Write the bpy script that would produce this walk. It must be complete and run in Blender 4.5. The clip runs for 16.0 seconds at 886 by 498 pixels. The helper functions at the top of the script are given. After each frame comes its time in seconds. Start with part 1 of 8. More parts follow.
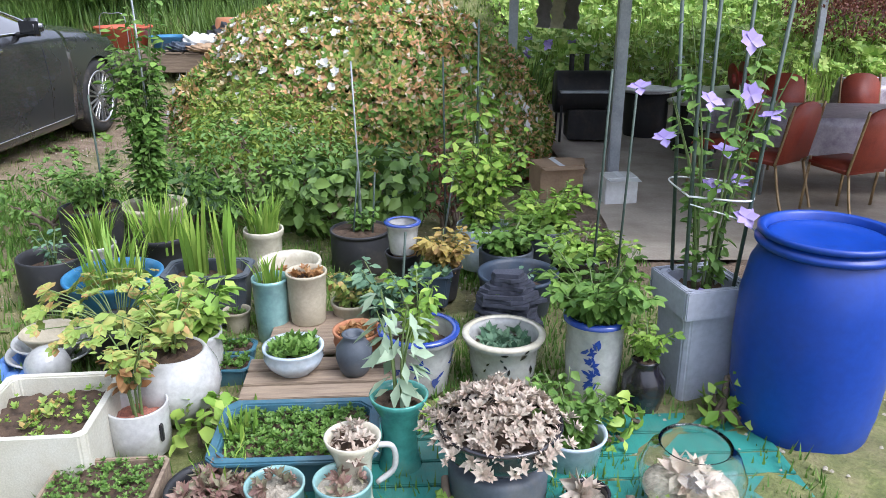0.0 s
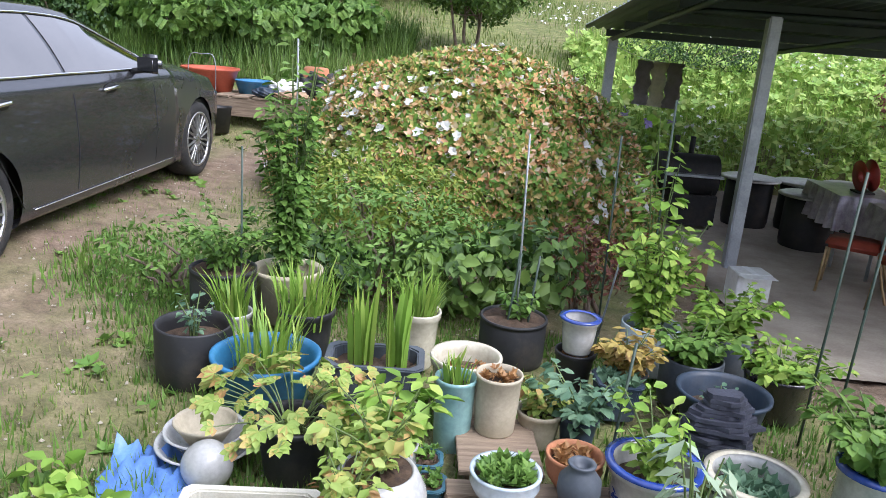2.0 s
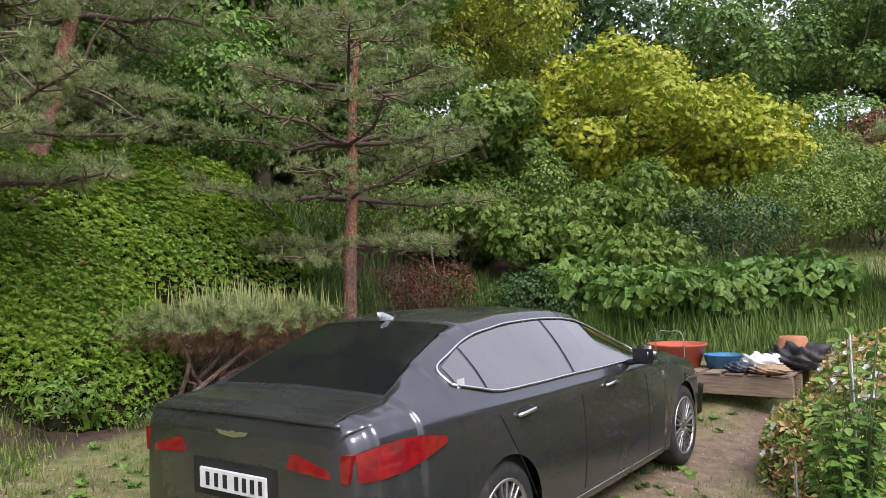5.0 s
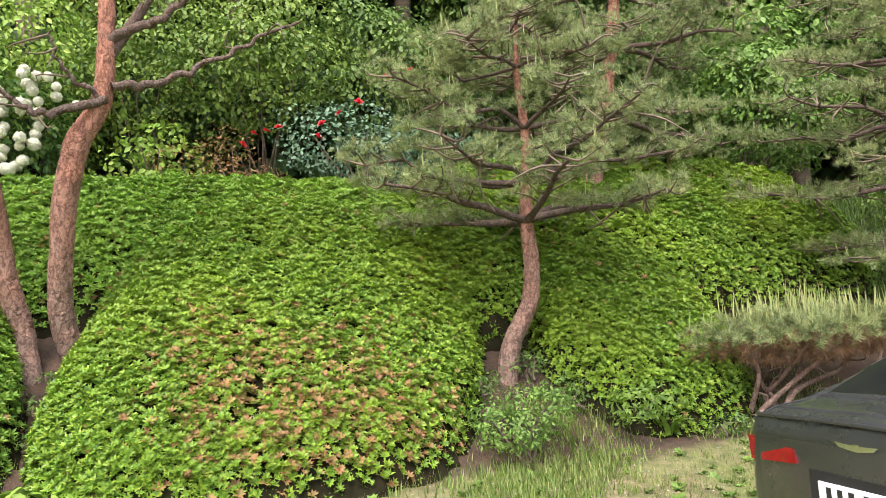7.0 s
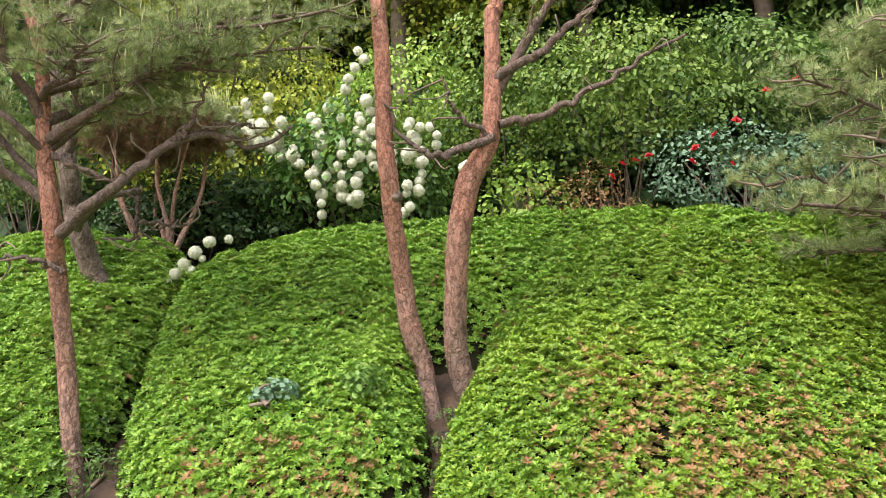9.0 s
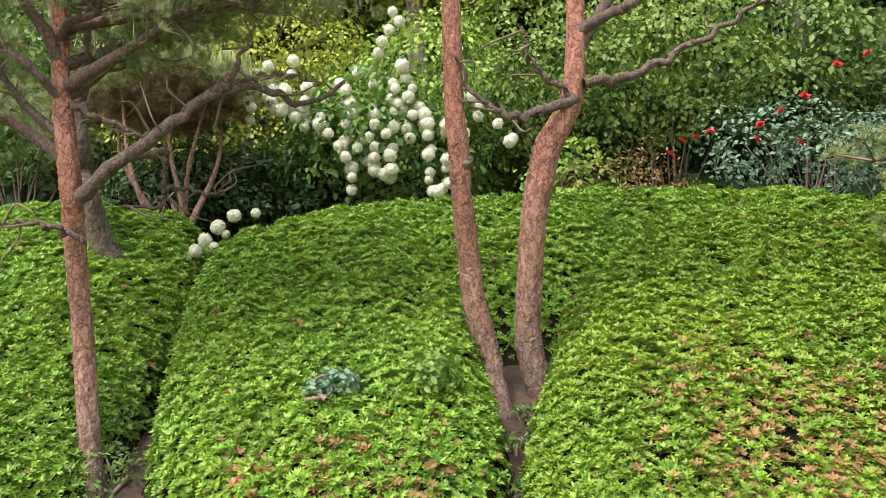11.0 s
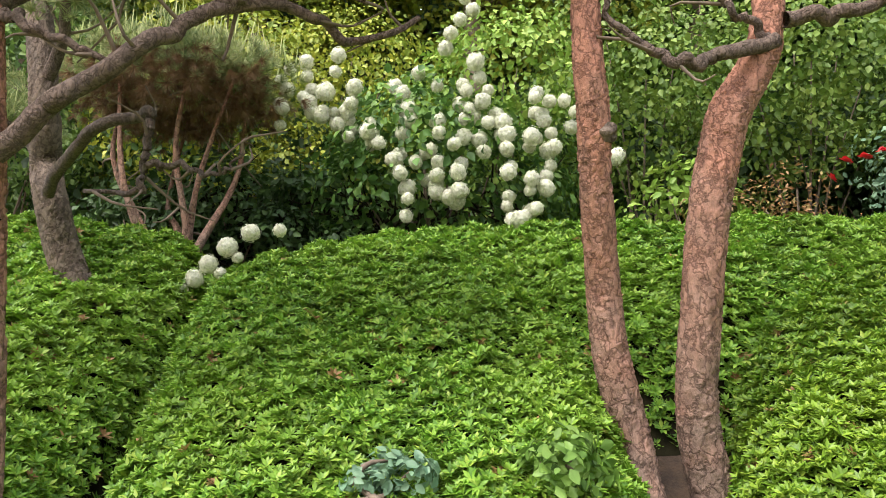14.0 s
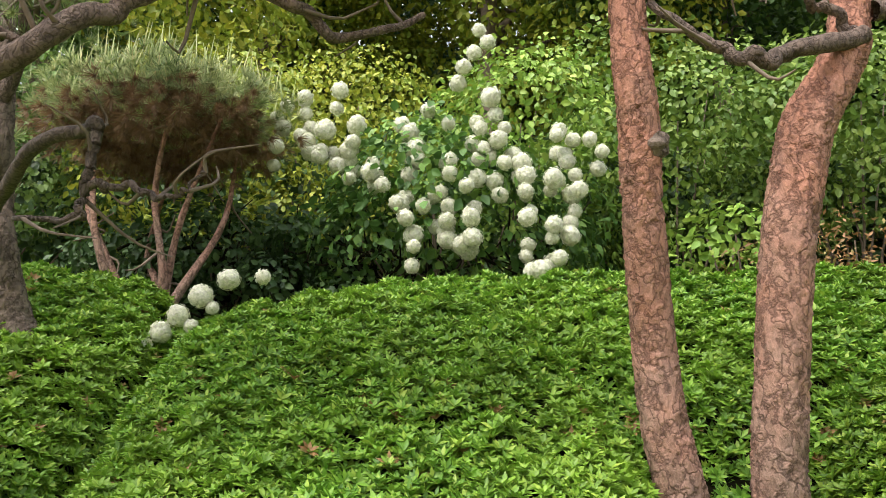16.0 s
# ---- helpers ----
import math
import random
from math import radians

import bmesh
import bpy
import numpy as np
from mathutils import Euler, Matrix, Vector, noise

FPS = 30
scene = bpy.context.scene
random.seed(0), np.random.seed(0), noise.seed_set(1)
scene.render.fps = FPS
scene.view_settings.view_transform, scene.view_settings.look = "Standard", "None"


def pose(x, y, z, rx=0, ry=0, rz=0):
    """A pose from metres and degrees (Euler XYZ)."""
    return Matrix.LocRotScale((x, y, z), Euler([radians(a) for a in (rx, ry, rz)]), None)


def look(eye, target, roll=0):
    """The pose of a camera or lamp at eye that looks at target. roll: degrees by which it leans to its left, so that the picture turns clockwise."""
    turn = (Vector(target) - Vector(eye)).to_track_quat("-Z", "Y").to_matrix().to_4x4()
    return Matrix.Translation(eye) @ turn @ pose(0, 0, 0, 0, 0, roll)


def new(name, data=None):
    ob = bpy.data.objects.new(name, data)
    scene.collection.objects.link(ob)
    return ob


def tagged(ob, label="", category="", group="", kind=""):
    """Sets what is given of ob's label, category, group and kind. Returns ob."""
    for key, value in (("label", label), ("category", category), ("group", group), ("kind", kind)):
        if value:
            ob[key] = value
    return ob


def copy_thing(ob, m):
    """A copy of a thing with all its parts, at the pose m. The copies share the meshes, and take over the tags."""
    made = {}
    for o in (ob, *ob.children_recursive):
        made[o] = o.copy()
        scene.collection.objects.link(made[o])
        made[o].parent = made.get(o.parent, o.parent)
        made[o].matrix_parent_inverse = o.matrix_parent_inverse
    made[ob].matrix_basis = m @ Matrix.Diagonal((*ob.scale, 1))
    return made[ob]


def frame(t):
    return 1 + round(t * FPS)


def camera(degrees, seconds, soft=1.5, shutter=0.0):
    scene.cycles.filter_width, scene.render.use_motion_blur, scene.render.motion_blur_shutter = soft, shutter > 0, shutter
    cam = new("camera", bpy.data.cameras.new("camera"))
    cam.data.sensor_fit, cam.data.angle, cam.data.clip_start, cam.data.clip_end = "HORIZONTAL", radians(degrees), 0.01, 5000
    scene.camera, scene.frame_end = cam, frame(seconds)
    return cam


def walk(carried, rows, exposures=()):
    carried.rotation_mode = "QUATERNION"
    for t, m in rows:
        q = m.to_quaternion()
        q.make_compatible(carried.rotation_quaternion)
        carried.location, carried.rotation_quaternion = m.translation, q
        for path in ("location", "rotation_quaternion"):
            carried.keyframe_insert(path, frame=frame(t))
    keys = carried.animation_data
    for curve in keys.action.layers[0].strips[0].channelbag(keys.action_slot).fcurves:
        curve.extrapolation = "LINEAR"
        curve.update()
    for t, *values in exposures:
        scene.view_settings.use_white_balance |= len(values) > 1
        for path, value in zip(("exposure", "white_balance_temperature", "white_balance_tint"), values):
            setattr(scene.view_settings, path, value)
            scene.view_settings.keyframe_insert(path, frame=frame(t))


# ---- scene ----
cam = camera(60.0, 16.0, 0.6)
METRES, EYE, TILT, LEAN, TURN = 6.7, 1.65, -20.0, 0.0, 0.0
ROWS = [
    (0.0, 0.0, 0.0, 0.0, 0.0, 0.0, 0.0),
    (0.5, -0.0411, 0.0186, 0.0018, 0.02, -0.55, -2.27),
    (1.0, -0.0755, 0.0336, 0.002, 0.24, -1.05, -4.54),
    (1.5, -0.1047, 0.058, 0.01, 0.49, 0.1, -5.0),
    (2.0, -0.1261, 0.0679, 0.0215, 0.61, 4.24, -5.05),
    (2.5, -0.1527, 0.0757, 0.0337, 0.77, 12.89, -3.67),
    (3.0, -0.1757, 0.0875, 0.0395, 0.19, 16.54, -2.44),
    (5.5, -0.2183, 0.0813, 0.0561, 41.81, 19.57, -10.97),
    (6.0, -0.2278, 0.0696, 0.0513, 51.55, 18.24, -11.92),
    (6.5, -0.2397, 0.055, 0.0441, 60.73, 15.89, -13.75),
    (7.0, -0.2513, 0.0449, 0.0376, 69.29, 12.27, -14.98),
    (7.5, -0.2605, 0.0326, 0.0322, 76.83, 9.64, -15.02),
    (8.0, -0.2708, 0.0146, 0.0293, 84.49, 9.21, -16.31),
    (8.5, -0.3045, -0.0004, 0.0259, 92.39, 8.28, -17.64),
    (9.0, -0.3362, -0.0135, 0.0213, 94.47, 8.11, -17.71),
    (11.5, -0.4874, -0.1416, -0.0219, 91.95, 8.29, -18.45),
    (12.0, -0.5408, -0.1505, -0.0263, 92.15, 8.05, -18.53),
    (12.5, -0.5871, -0.1638, -0.0312, 92.76, 7.94, -18.73),
    (13.0, -0.6357, -0.1789, -0.0376, 92.94, 9.23, -18.81),
    (13.5, -0.6897, -0.1828, -0.0402, 93.41, 12.88, -19.46),
    (14.0, -0.7393, -0.1927, -0.0423, 94.02, 14.17, -20.43),
    (14.5, -0.7823, -0.207, -0.0419, 94.24, 13.97, -20.02),
    (15.0, -0.8138, -0.2025, -0.0394, 94.23, 15.48, -19.73),
    (15.5, -0.8432, -0.1934, -0.0316, 94.17, 17.41, -20.14),
    (16.0, -0.8491, -0.2013, -0.0295, 94.94, 18.97, -21.13),
]
EXPOSURES = [(0.0, 0.53, 5600, 15), (1.8, 0.53, 5650, 16), (2.5, 0.27, 5750, 20), (3.0, -0.48, 5800, 23), (3.2, -0.5, 5800, 23), (5.3, 0.32, 6150, 20), (6.5, 0.75, 6350, 19), (7.0, 1.02, 6400, 18), (7.5, 1.1, 6450, 18), (8.5, 1.1, 6450, 17), (9.0, 1.0, 6450, 16), (13.0, 0.9, 6450, 15), (16.0, 0.92, 6450, 13)]
walk(cam, [(t, pose(0, 0, EYE, TILT, LEAN, TURN) @ pose(METRES * x, METRES * y, METRES * z, 90 + pitch, roll, yaw)) for t, x, y, z, yaw, pitch, roll in ROWS], EXPOSURES)

# ---- world and sun: bright thin cloud ----
SUN_EL, SUN_AZ = 53.0, 125.0
world = bpy.data.worlds.new("sky")
scene.world = world
world.use_nodes = True
wn = world.node_tree.nodes
sky = wn.new("ShaderNodeTexSky")
sky.sky_type = 'NISHITA'
sky.sun_disc = False
sky.sun_elevation, sky.sun_rotation = radians(SUN_EL), radians(SUN_AZ)
sky.air_density, sky.dust_density, sky.ozone_density = 1.0, 6.0, 1.0
wn["Background"].inputs["Strength"].default_value = 0.15
veil = wn.new("ShaderNodeMix")
veil.data_type = 'RGBA'
veil.inputs[0].default_value = 0.6
veil.inputs[7].default_value = (9.2, 9.4, 9.8, 1)
world.node_tree.links.new(sky.outputs[0], veil.inputs[6])
world.node_tree.links.new(veil.outputs[2], wn["Background"].inputs["Color"])
sun = new("sun", bpy.data.lights.new("sun", 'SUN'))
sun.data.energy, sun.data.angle, sun.data.color = 2.7, radians(36), (1.0, 0.96, 0.89)
sa, se = radians(SUN_AZ), radians(SUN_EL)
sun.matrix_world = look((0, 0, 30), (-30 * math.sin(sa) * math.cos(se), -30 * math.cos(sa) * math.cos(se), 30 - 30 * math.sin(se)))

# ---- materials ----
def nodes_of(name):
    m = bpy.data.materials.new(name)
    m.use_nodes = True
    return m, m.node_tree.nodes, m.node_tree.links, m.node_tree.nodes["Principled BSDF"]


def ramp(n, stops):
    r = n.new("ShaderNodeValToRGB")
    while len(r.color_ramp.elements) < len(stops):
        r.color_ramp.elements.new(0.5)
    for e, (p, c) in zip(r.color_ramp.elements, stops):
        e.position, e.color = p, (*c, 1)
    return r


def noise_tex(n, l, scale, detail=4, rough=0.55, stretch=None):
    co = n.new("ShaderNodeTexCoord")
    t = n.new("ShaderNodeTexNoise")
    t.inputs["Scale"].default_value, t.inputs["Detail"].default_value, t.inputs["Roughness"].default_value = scale, detail, rough
    if stretch:
        mp = n.new("ShaderNodeMapping")
        mp.inputs["Scale"].default_value = stretch
        l.new(co.outputs["Object"], mp.inputs["Vector"])
        l.new(mp.outputs["Vector"], t.inputs["Vector"])
    else:
        l.new(co.outputs["Object"], t.inputs["Vector"])
    return t


def mix_col(n, l, fac, a, b, mode='MIX'):
    m = n.new("ShaderNodeMix")
    m.data_type, m.blend_type = 'RGBA', mode
    for sock, v in ((m.inputs[0], fac), (m.inputs[6], a), (m.inputs[7], b)):
        if isinstance(v, (int, float)):
            sock.default_value = v
        elif isinstance(v, tuple):
            sock.default_value = (*v, 1)
        else:
            l.new(v, sock)
    return m.outputs[2]


def bump(n, l, b, height, strength, dist=0.01):
    k = n.new("ShaderNodeBump")
    k.inputs["Strength"].default_value, k.inputs["Distance"].default_value = strength, dist
    l.new(height, k.inputs["Height"])
    l.new(k.outputs[0], b.inputs["Normal"])


def surface(name, col, dark=None, rough=0.6, metal=0.0, scale=6.0, fine=60.0, bumps=0.15, coat=0.0, dirt=None, dirt_amount=0.45, spec=0.5, stretch=None):
    """A solid surface with stains at a large scale and grain at a fine one."""
    m, n, l, b = nodes_of(name)
    dark = dark or tuple(c * 0.72 for c in col)
    big, small = noise_tex(n, l, scale, 5, 0.6, stretch), noise_tex(n, l, fine, 3, 0.6, stretch)
    r = ramp(n, [(0.3, dark), (0.62, col)])
    l.new(big.outputs[0], r.inputs[0])
    c = mix_col(n, l, 0.25, r.outputs[0], small.outputs[0], 'OVERLAY')
    if dirt:
        d = noise_tex(n, l, scale * 0.6, 8, 0.7)
        dr = ramp(n, [(0.5, (0, 0, 0)), (0.72, (dirt_amount,) * 3)])
        l.new(d.outputs[0], dr.inputs[0])
        c = mix_col(n, l, dr.outputs[0], c, dirt)
    l.new(c, b.inputs["Base Color"])
    rr = n.new("ShaderNodeMapRange")
    rr.inputs[3].default_value, rr.inputs[4].default_value = max(0.02, rough - 0.12), min(1, rough + 0.12)
    l.new(big.outputs[0], rr.inputs[0])
    l.new(rr.outputs[0], b.inputs["Roughness"])
    b.inputs["Metallic"].default_value, b.inputs["Coat Weight"].default_value = metal, coat
    b.inputs["Specular IOR Level"].default_value = spec
    if bumps:
        bump(n, l, b, small.outputs[0], bumps, 0.004)
    return m


def leafy(name, stops, patch=None, patch_amount=0.6, patch_scale=1.2, rough=0.5, through_light=0.24):
    """Leaves: each leaf its own tone, drifts of tone over the plant, light coming through."""
    m, n, l, b = nodes_of(name)
    g = n.new("ShaderNodeNewGeometry")
    r = ramp(n, stops)
    l.new(g.outputs["Random Per Island"], r.inputs[0])
    big = noise_tex(n, l, patch_scale, 4, 0.6)
    c = r.outputs[0]
    if patch:
        pr = ramp(n, [(0.46, (0, 0, 0)), (0.66, (patch_amount,) * 3)])
        l.new(big.outputs[0], pr.inputs[0])
        c = mix_col(n, l, pr.outputs[0], c, patch)
    vr = ramp(n, [(0.25, (0.72, 0.72, 0.72)), (0.75, (1.2, 1.2, 1.2))])
    mid = noise_tex(n, l, 5.0, 3)
    l.new(mid.outputs[0], vr.inputs[0])
    c = mix_col(n, l, 1.0, c, vr.outputs[0], 'MULTIPLY')
    l.new(c, b.inputs["Base Color"])
    b.inputs["Roughness"].default_value = rough
    b.inputs["Specular IOR Level"].default_value = 0.35
    tr = n.new("ShaderNodeBsdfTranslucent")
    l.new(c, tr.inputs["Color"])
    mx = n.new("ShaderNodeMixShader")
    mx.inputs[0].default_value = through_light
    l.new(b.outputs[0], mx.inputs[1])
    l.new(tr.outputs[0], mx.inputs[2])
    l.new(mx.outputs[0], n["Material Output"].inputs["Surface"])
    return m


def bark_mat(name, top, low, z0, z1, scale=14.0):
    """Pine bark: flaking plates, grey below and red above."""
    m, n, l, b = nodes_of(name)
    co = n.new("ShaderNodeTexCoord")
    mp = n.new("ShaderNodeMapping")
    mp.inputs["Scale"].default_value = (1, 1, 0.3)
    l.new(co.outputs["Object"], mp.inputs["Vector"])
    v = n.new("ShaderNodeTexVoronoi")
    v.feature = 'DISTANCE_TO_EDGE'
    v.inputs["Scale"].default_value = scale * 1.5
    v.inputs["Randomness"].default_value = 1.0
    wob = noise_tex(n, l, 9.0, 4)
    vec = mix_col(n, l, 0.2, mp.outputs["Vector"], wob.outputs["Color"])
    l.new(vec, v.inputs["Vector"])
    sx = n.new("ShaderNodeSeparateXYZ")
    l.new(co.outputs["Object"], sx.inputs[0])
    mr = n.new("ShaderNodeMapRange")
    mr.inputs[1].default_value, mr.inputs[2].default_value = z0, z1
    l.new(sx.outputs[2], mr.inputs[0])
    nz = noise_tex(n, l, 5.0, 5)
    ad = n.new("ShaderNodeMath")
    ad.operation = 'MULTIPLY_ADD'
    ad.inputs[1].default_value, ad.inputs[2].default_value = 1.4, -0.7
    l.new(nz.outputs[0], ad.inputs[0])
    sm = n.new("ShaderNodeMath")
    sm.use_clamp = True
    l.new(mr.outputs[0], sm.inputs[0])
    l.new(ad.outputs[0], sm.inputs[1])
    c = mix_col(n, l, sm.outputs[0], low, top)
    cr = ramp(n, [(0.0, (0.24, 0.21, 0.20)), (0.07, (0.62, 0.59, 0.57)), (0.15, (1, 1, 1))])
    l.new(v.outputs["Distance"], cr.inputs[0])
    c = mix_col(n, l, 0.75, c, cr.outputs[0], 'MULTIPLY')
    flake = noise_tex(n, l, 1.0, 5, 0.7, (26, 26, 7))
    fr = ramp(n, [(0.34, (0.66, 0.65, 0.66)), (0.5, (0.92, 0.92, 0.92)), (0.64, (1.14, 1.13, 1.13))])
    l.new(flake.outputs[0], fr.inputs[0])
    c = mix_col(n, l, 0.9, c, fr.outputs[0], 'MULTIPLY')
    fine = noise_tex(n, l, 70.0, 4)
    c = mix_col(n, l, 0.4, c, fine.outputs[0], 'OVERLAY')
    l.new(c, b.inputs["Base Color"])
    b.inputs["Roughness"].default_value = 0.9
    hm = n.new("ShaderNodeMath")
    hm.operation = 'MULTIPLY_ADD'
    hm.inputs[1].default_value = 0.25
    l.new(cr.outputs[0], hm.inputs[0])
    l.new(fr.outputs[0], hm.inputs[2])
    bump(n, l, b, hm.outputs[0], 0.9, 0.02)
    return m


M = {}
M["hedge"] = leafy("azalea leaves", [(0, (0.080, 0.18, 0.017)), (0.4, (0.145, 0.28, 0.023)), (0.8, (0.225, 0.365, 0.034)), (1, (0.32, 0.43, 0.052))], (0.29, 0.41, 0.028), 0.42, 0.7, 0.42, 0.26)
M["hedge_mid"] = leafy("azalea leaves mid green", [(0, (0.085, 0.20, 0.022)), (0.4, (0.16, 0.33, 0.032)), (0.8, (0.25, 0.43, 0.05)), (1, (0.37, 0.50, 0.075))], (0.27, 0.42, 0.045), 0.4, 0.9, 0.42, 0.26)
M["hedge_red"] = leafy("azalea faded leaves", [(0, (0.30, 0.16, 0.06)), (0.5, (0.36, 0.20, 0.09)), (1, (0.30, 0.26, 0.08))])
# near-black colour that stands in for the shade inside foliage
M["under"] = surface("painted inner shade", (0.022, 0.020, 0.010), (0.008, 0.008, 0.004), 1.0, spec=0.05, scale=9, fine=50, bumps=0.6)
M["soil"] = surface("potting soil", (0.10, 0.065, 0.04), (0.035, 0.022, 0.014), 0.95, scale=25, fine=120, bumps=1.0)
M["needle"] = leafy("pine needles", [(0, (0.09, 0.14, 0.055)), (0.5, (0.22, 0.30, 0.115)), (0.85, (0.40, 0.47, 0.20)), (1, (0.48, 0.40, 0.21))], (0.36, 0.38, 0.15), 0.5, 1.6, 0.5, 0.36)
M["candle"] = leafy("pine candles", [(0, (0.24, 0.31, 0.09)), (1, (0.37, 0.38, 0.15))], None)
M["dry_needle"] = leafy("dry pine needles", [(0, (0.16, 0.09, 0.05)), (1, (0.28, 0.17, 0.09))], None)
M["bark"] = bark_mat("red pine bark", (0.44, 0.205, 0.135), (0.29, 0.20, 0.155), 0.2, 2.4, 13.0)
M["bark_limb"] = bark_mat("grey brown bough bark", (0.19, 0.13, 0.10), (0.13, 0.098, 0.078), 1.0, 3.6, 22.0)
M["bark_dark"] = bark_mat("old pine bark", (0.27, 0.17, 0.12), (0.17, 0.13, 0.10), 2.0, 6.0, 11.0)
M["twig"] = surface("grey brown twigs", (0.20, 0.15, 0.11), (0.10, 0.075, 0.055), 0.9, scale=12, fine=70, bumps=0.5)
M["stem"] = surface("green stems", (0.16, 0.22, 0.07), (0.10, 0.15, 0.05), 0.6, bumps=0.1)
M["white_flower"] = leafy("cream florets", [(0, (0.58, 0.62, 0.42)), (0.5, (0.74, 0.76, 0.60)), (1, (0.84, 0.84, 0.72))], None, through_light=0.35)
M["red_flower"] = leafy("red petals", [(0, (0.45, 0.012, 0.02)), (1, (0.65, 0.03, 0.035))], None)
M["wood_leaf"] = leafy("woodland leaves", [(0, (0.05, 0.10, 0.022)), (0.5, (0.10, 0.19, 0.04)), (1, (0.18, 0.29, 0.06))], (0.20, 0.29, 0.06), 0.6, 0.55)
M["lime_leaf"] = leafy("lime leaves", [(0, (0.16, 0.24, 0.03)), (0.5, (0.30, 0.38, 0.045)), (1, (0.46, 0.46, 0.06))], (0.42, 0.42, 0.05), 0.6, 0.5)
M["dark_leaf"] = leafy("dark leaves", [(0, (0.03, 0.07, 0.022)), (0.6, (0.06, 0.12, 0.035)), (1, (0.10, 0.18, 0.05))])
M["mid_leaf"] = leafy("green leaves", [(0, (0.08, 0.17, 0.03)), (0.5, (0.13, 0.25, 0.045)), (1, (0.20, 0.33, 0.07))], (0.20, 0.30, 0.05), 0.5, 2.0)
M["bright_leaf"] = leafy("fresh leaves", [(0, (0.16, 0.30, 0.04)), (0.5, (0.25, 0.41, 0.06)), (1, (0.38, 0.50, 0.10))])
M["blue_leaf"] = leafy("glaucous leaves", [(0, (0.10, 0.20, 0.12)), (1, (0.20, 0.32, 0.19))])
M["gold_leaf"] = leafy("golden leaves", [(0, (0.34, 0.26, 0.06)), (0.5, (0.46, 0.36, 0.10)), (1, (0.40, 0.24, 0.10))])
M["autumn_leaf"] = leafy("yellowing maple leaves", [(0, (0.22, 0.33, 0.06)), (0.5, (0.32, 0.42, 0.10)), (0.8, (0.45, 0.40, 0.11)), (1, (0.45, 0.25, 0.11))])
M["dry_leaf"] = leafy("dry leaves", [(0, (0.32, 0.16, 0.06)), (1, (0.46, 0.27, 0.11))])
M["purple_leaf"] = leafy("dark red leaves", [(0, (0.10, 0.035, 0.03)), (0.6, (0.20, 0.07, 0.05)), (1, (0.28, 0.12, 0.07))])
M["dome"] = leafy("azalea with faded flowers", [(0, (0.10, 0.23, 0.035)), (0.35, (0.22, 0.36, 0.07)), (0.5, (0.40, 0.44, 0.10)), (0.63, (0.72, 0.40, 0.17)), (0.86, (0.78, 0.44, 0.25)), (1, (0.85, 0.74, 0.58))], (0.18, 0.31, 0.05), 0.6, 1.3)
M["viburnum_leaf"] = leafy("viburnum leaves", [(0, (0.045, 0.11, 0.025)), (0.5, (0.09, 0.20, 0.04)), (1, (0.20, 0.34, 0.07))])
M["maple_leaf"] = leafy("yellow green maple leaves", [(0, (0.20, 0.30, 0.03)), (0.5, (0.38, 0.46, 0.04)), (1, (0.60, 0.56, 0.06))], (0.52, 0.50, 0.05), 0.5, 0.5)
M["fresh_wood_leaf"] = leafy("fresh woodland leaves", [(0, (0.08, 0.155, 0.025)), (0.5, (0.145, 0.25, 0.042)), (1, (0.25, 0.34, 0.065))], (0.24, 0.31, 0.055), 0.45, 0.8)
M["spiraea_leaf"] = leafy("yellow green spiraea leaves", [(0, (0.12, 0.20, 0.025)), (0.5, (0.20, 0.29, 0.04)), (1, (0.33, 0.37, 0.06))])
# greens made paler to put the meadow's bright sunlight into the colour
M["meadow_leaf"] = leafy("meadow weeds lightened for sunlight", [(0, (0.20, 0.36, 0.06)), (0.5, (0.34, 0.50, 0.10)), (1, (0.50, 0.60, 0.17))])
M["pale_leaf"] = leafy("pale glaucous leaves", [(0, (0.26, 0.36, 0.24)), (1, (0.40, 0.50, 0.34))])
M["grass"] = leafy("grass blades", [(0, (0.09, 0.16, 0.03)), (0.5, (0.16, 0.25, 0.05)), (0.9, (0.26, 0.32, 0.09)), (1, (0.40, 0.36, 0.18))], (0.28, 0.28, 0.10), 0.5, 0.8)
M["ghost"] = leafy("pale succulent leaves", [(0, (0.34, 0.31, 0.24)), (0.5, (0.48, 0.41, 0.33)), (1, (0.56, 0.44, 0.35))], None, through_light=0.12)
M["violet"] = leafy("violet petals", [(0, (0.32, 0.22, 0.62)), (1, (0.52, 0.42, 0.78))])
M["daisy"] = leafy("white petals", [(0, (0.7, 0.7, 0.66)), (1, (0.82, 0.82, 0.8))])
M["semp"] = leafy("dusky succulent leaves", [(0, (0.20, 0.10, 0.09)), (0.5, (0.30, 0.19, 0.15)), (1, (0.28, 0.28, 0.17))])

# ---- mesh helpers ----
RNG = np.random.default_rng(7)
JOINED = ("candle_growth", "stem_mass", "blade_clump", "twig_mass", "white_blossom", "seedling_mat", "seedling_clump", "weed_mat", "low_leaves", "sprout_clump", "dry_needle_mass", "needles", "faded_leaves", "iris_fan")


def unit(v):
    return v / np.maximum(np.linalg.norm(v, axis=-1, keepdims=True), 1e-9)


def part(name, bm, material, parent=None, label=""):
    """A bmesh as one mesh object under a thing or a part."""
    me = bpy.data.meshes.new(name)
    bm.to_mesh(me)
    bm.free()
    for m in (material if isinstance(material, (list, tuple)) else [material]):
        me.materials.append(m)
    ob = new(name, me)
    ob.parent = parent
    return tagged(ob, label)


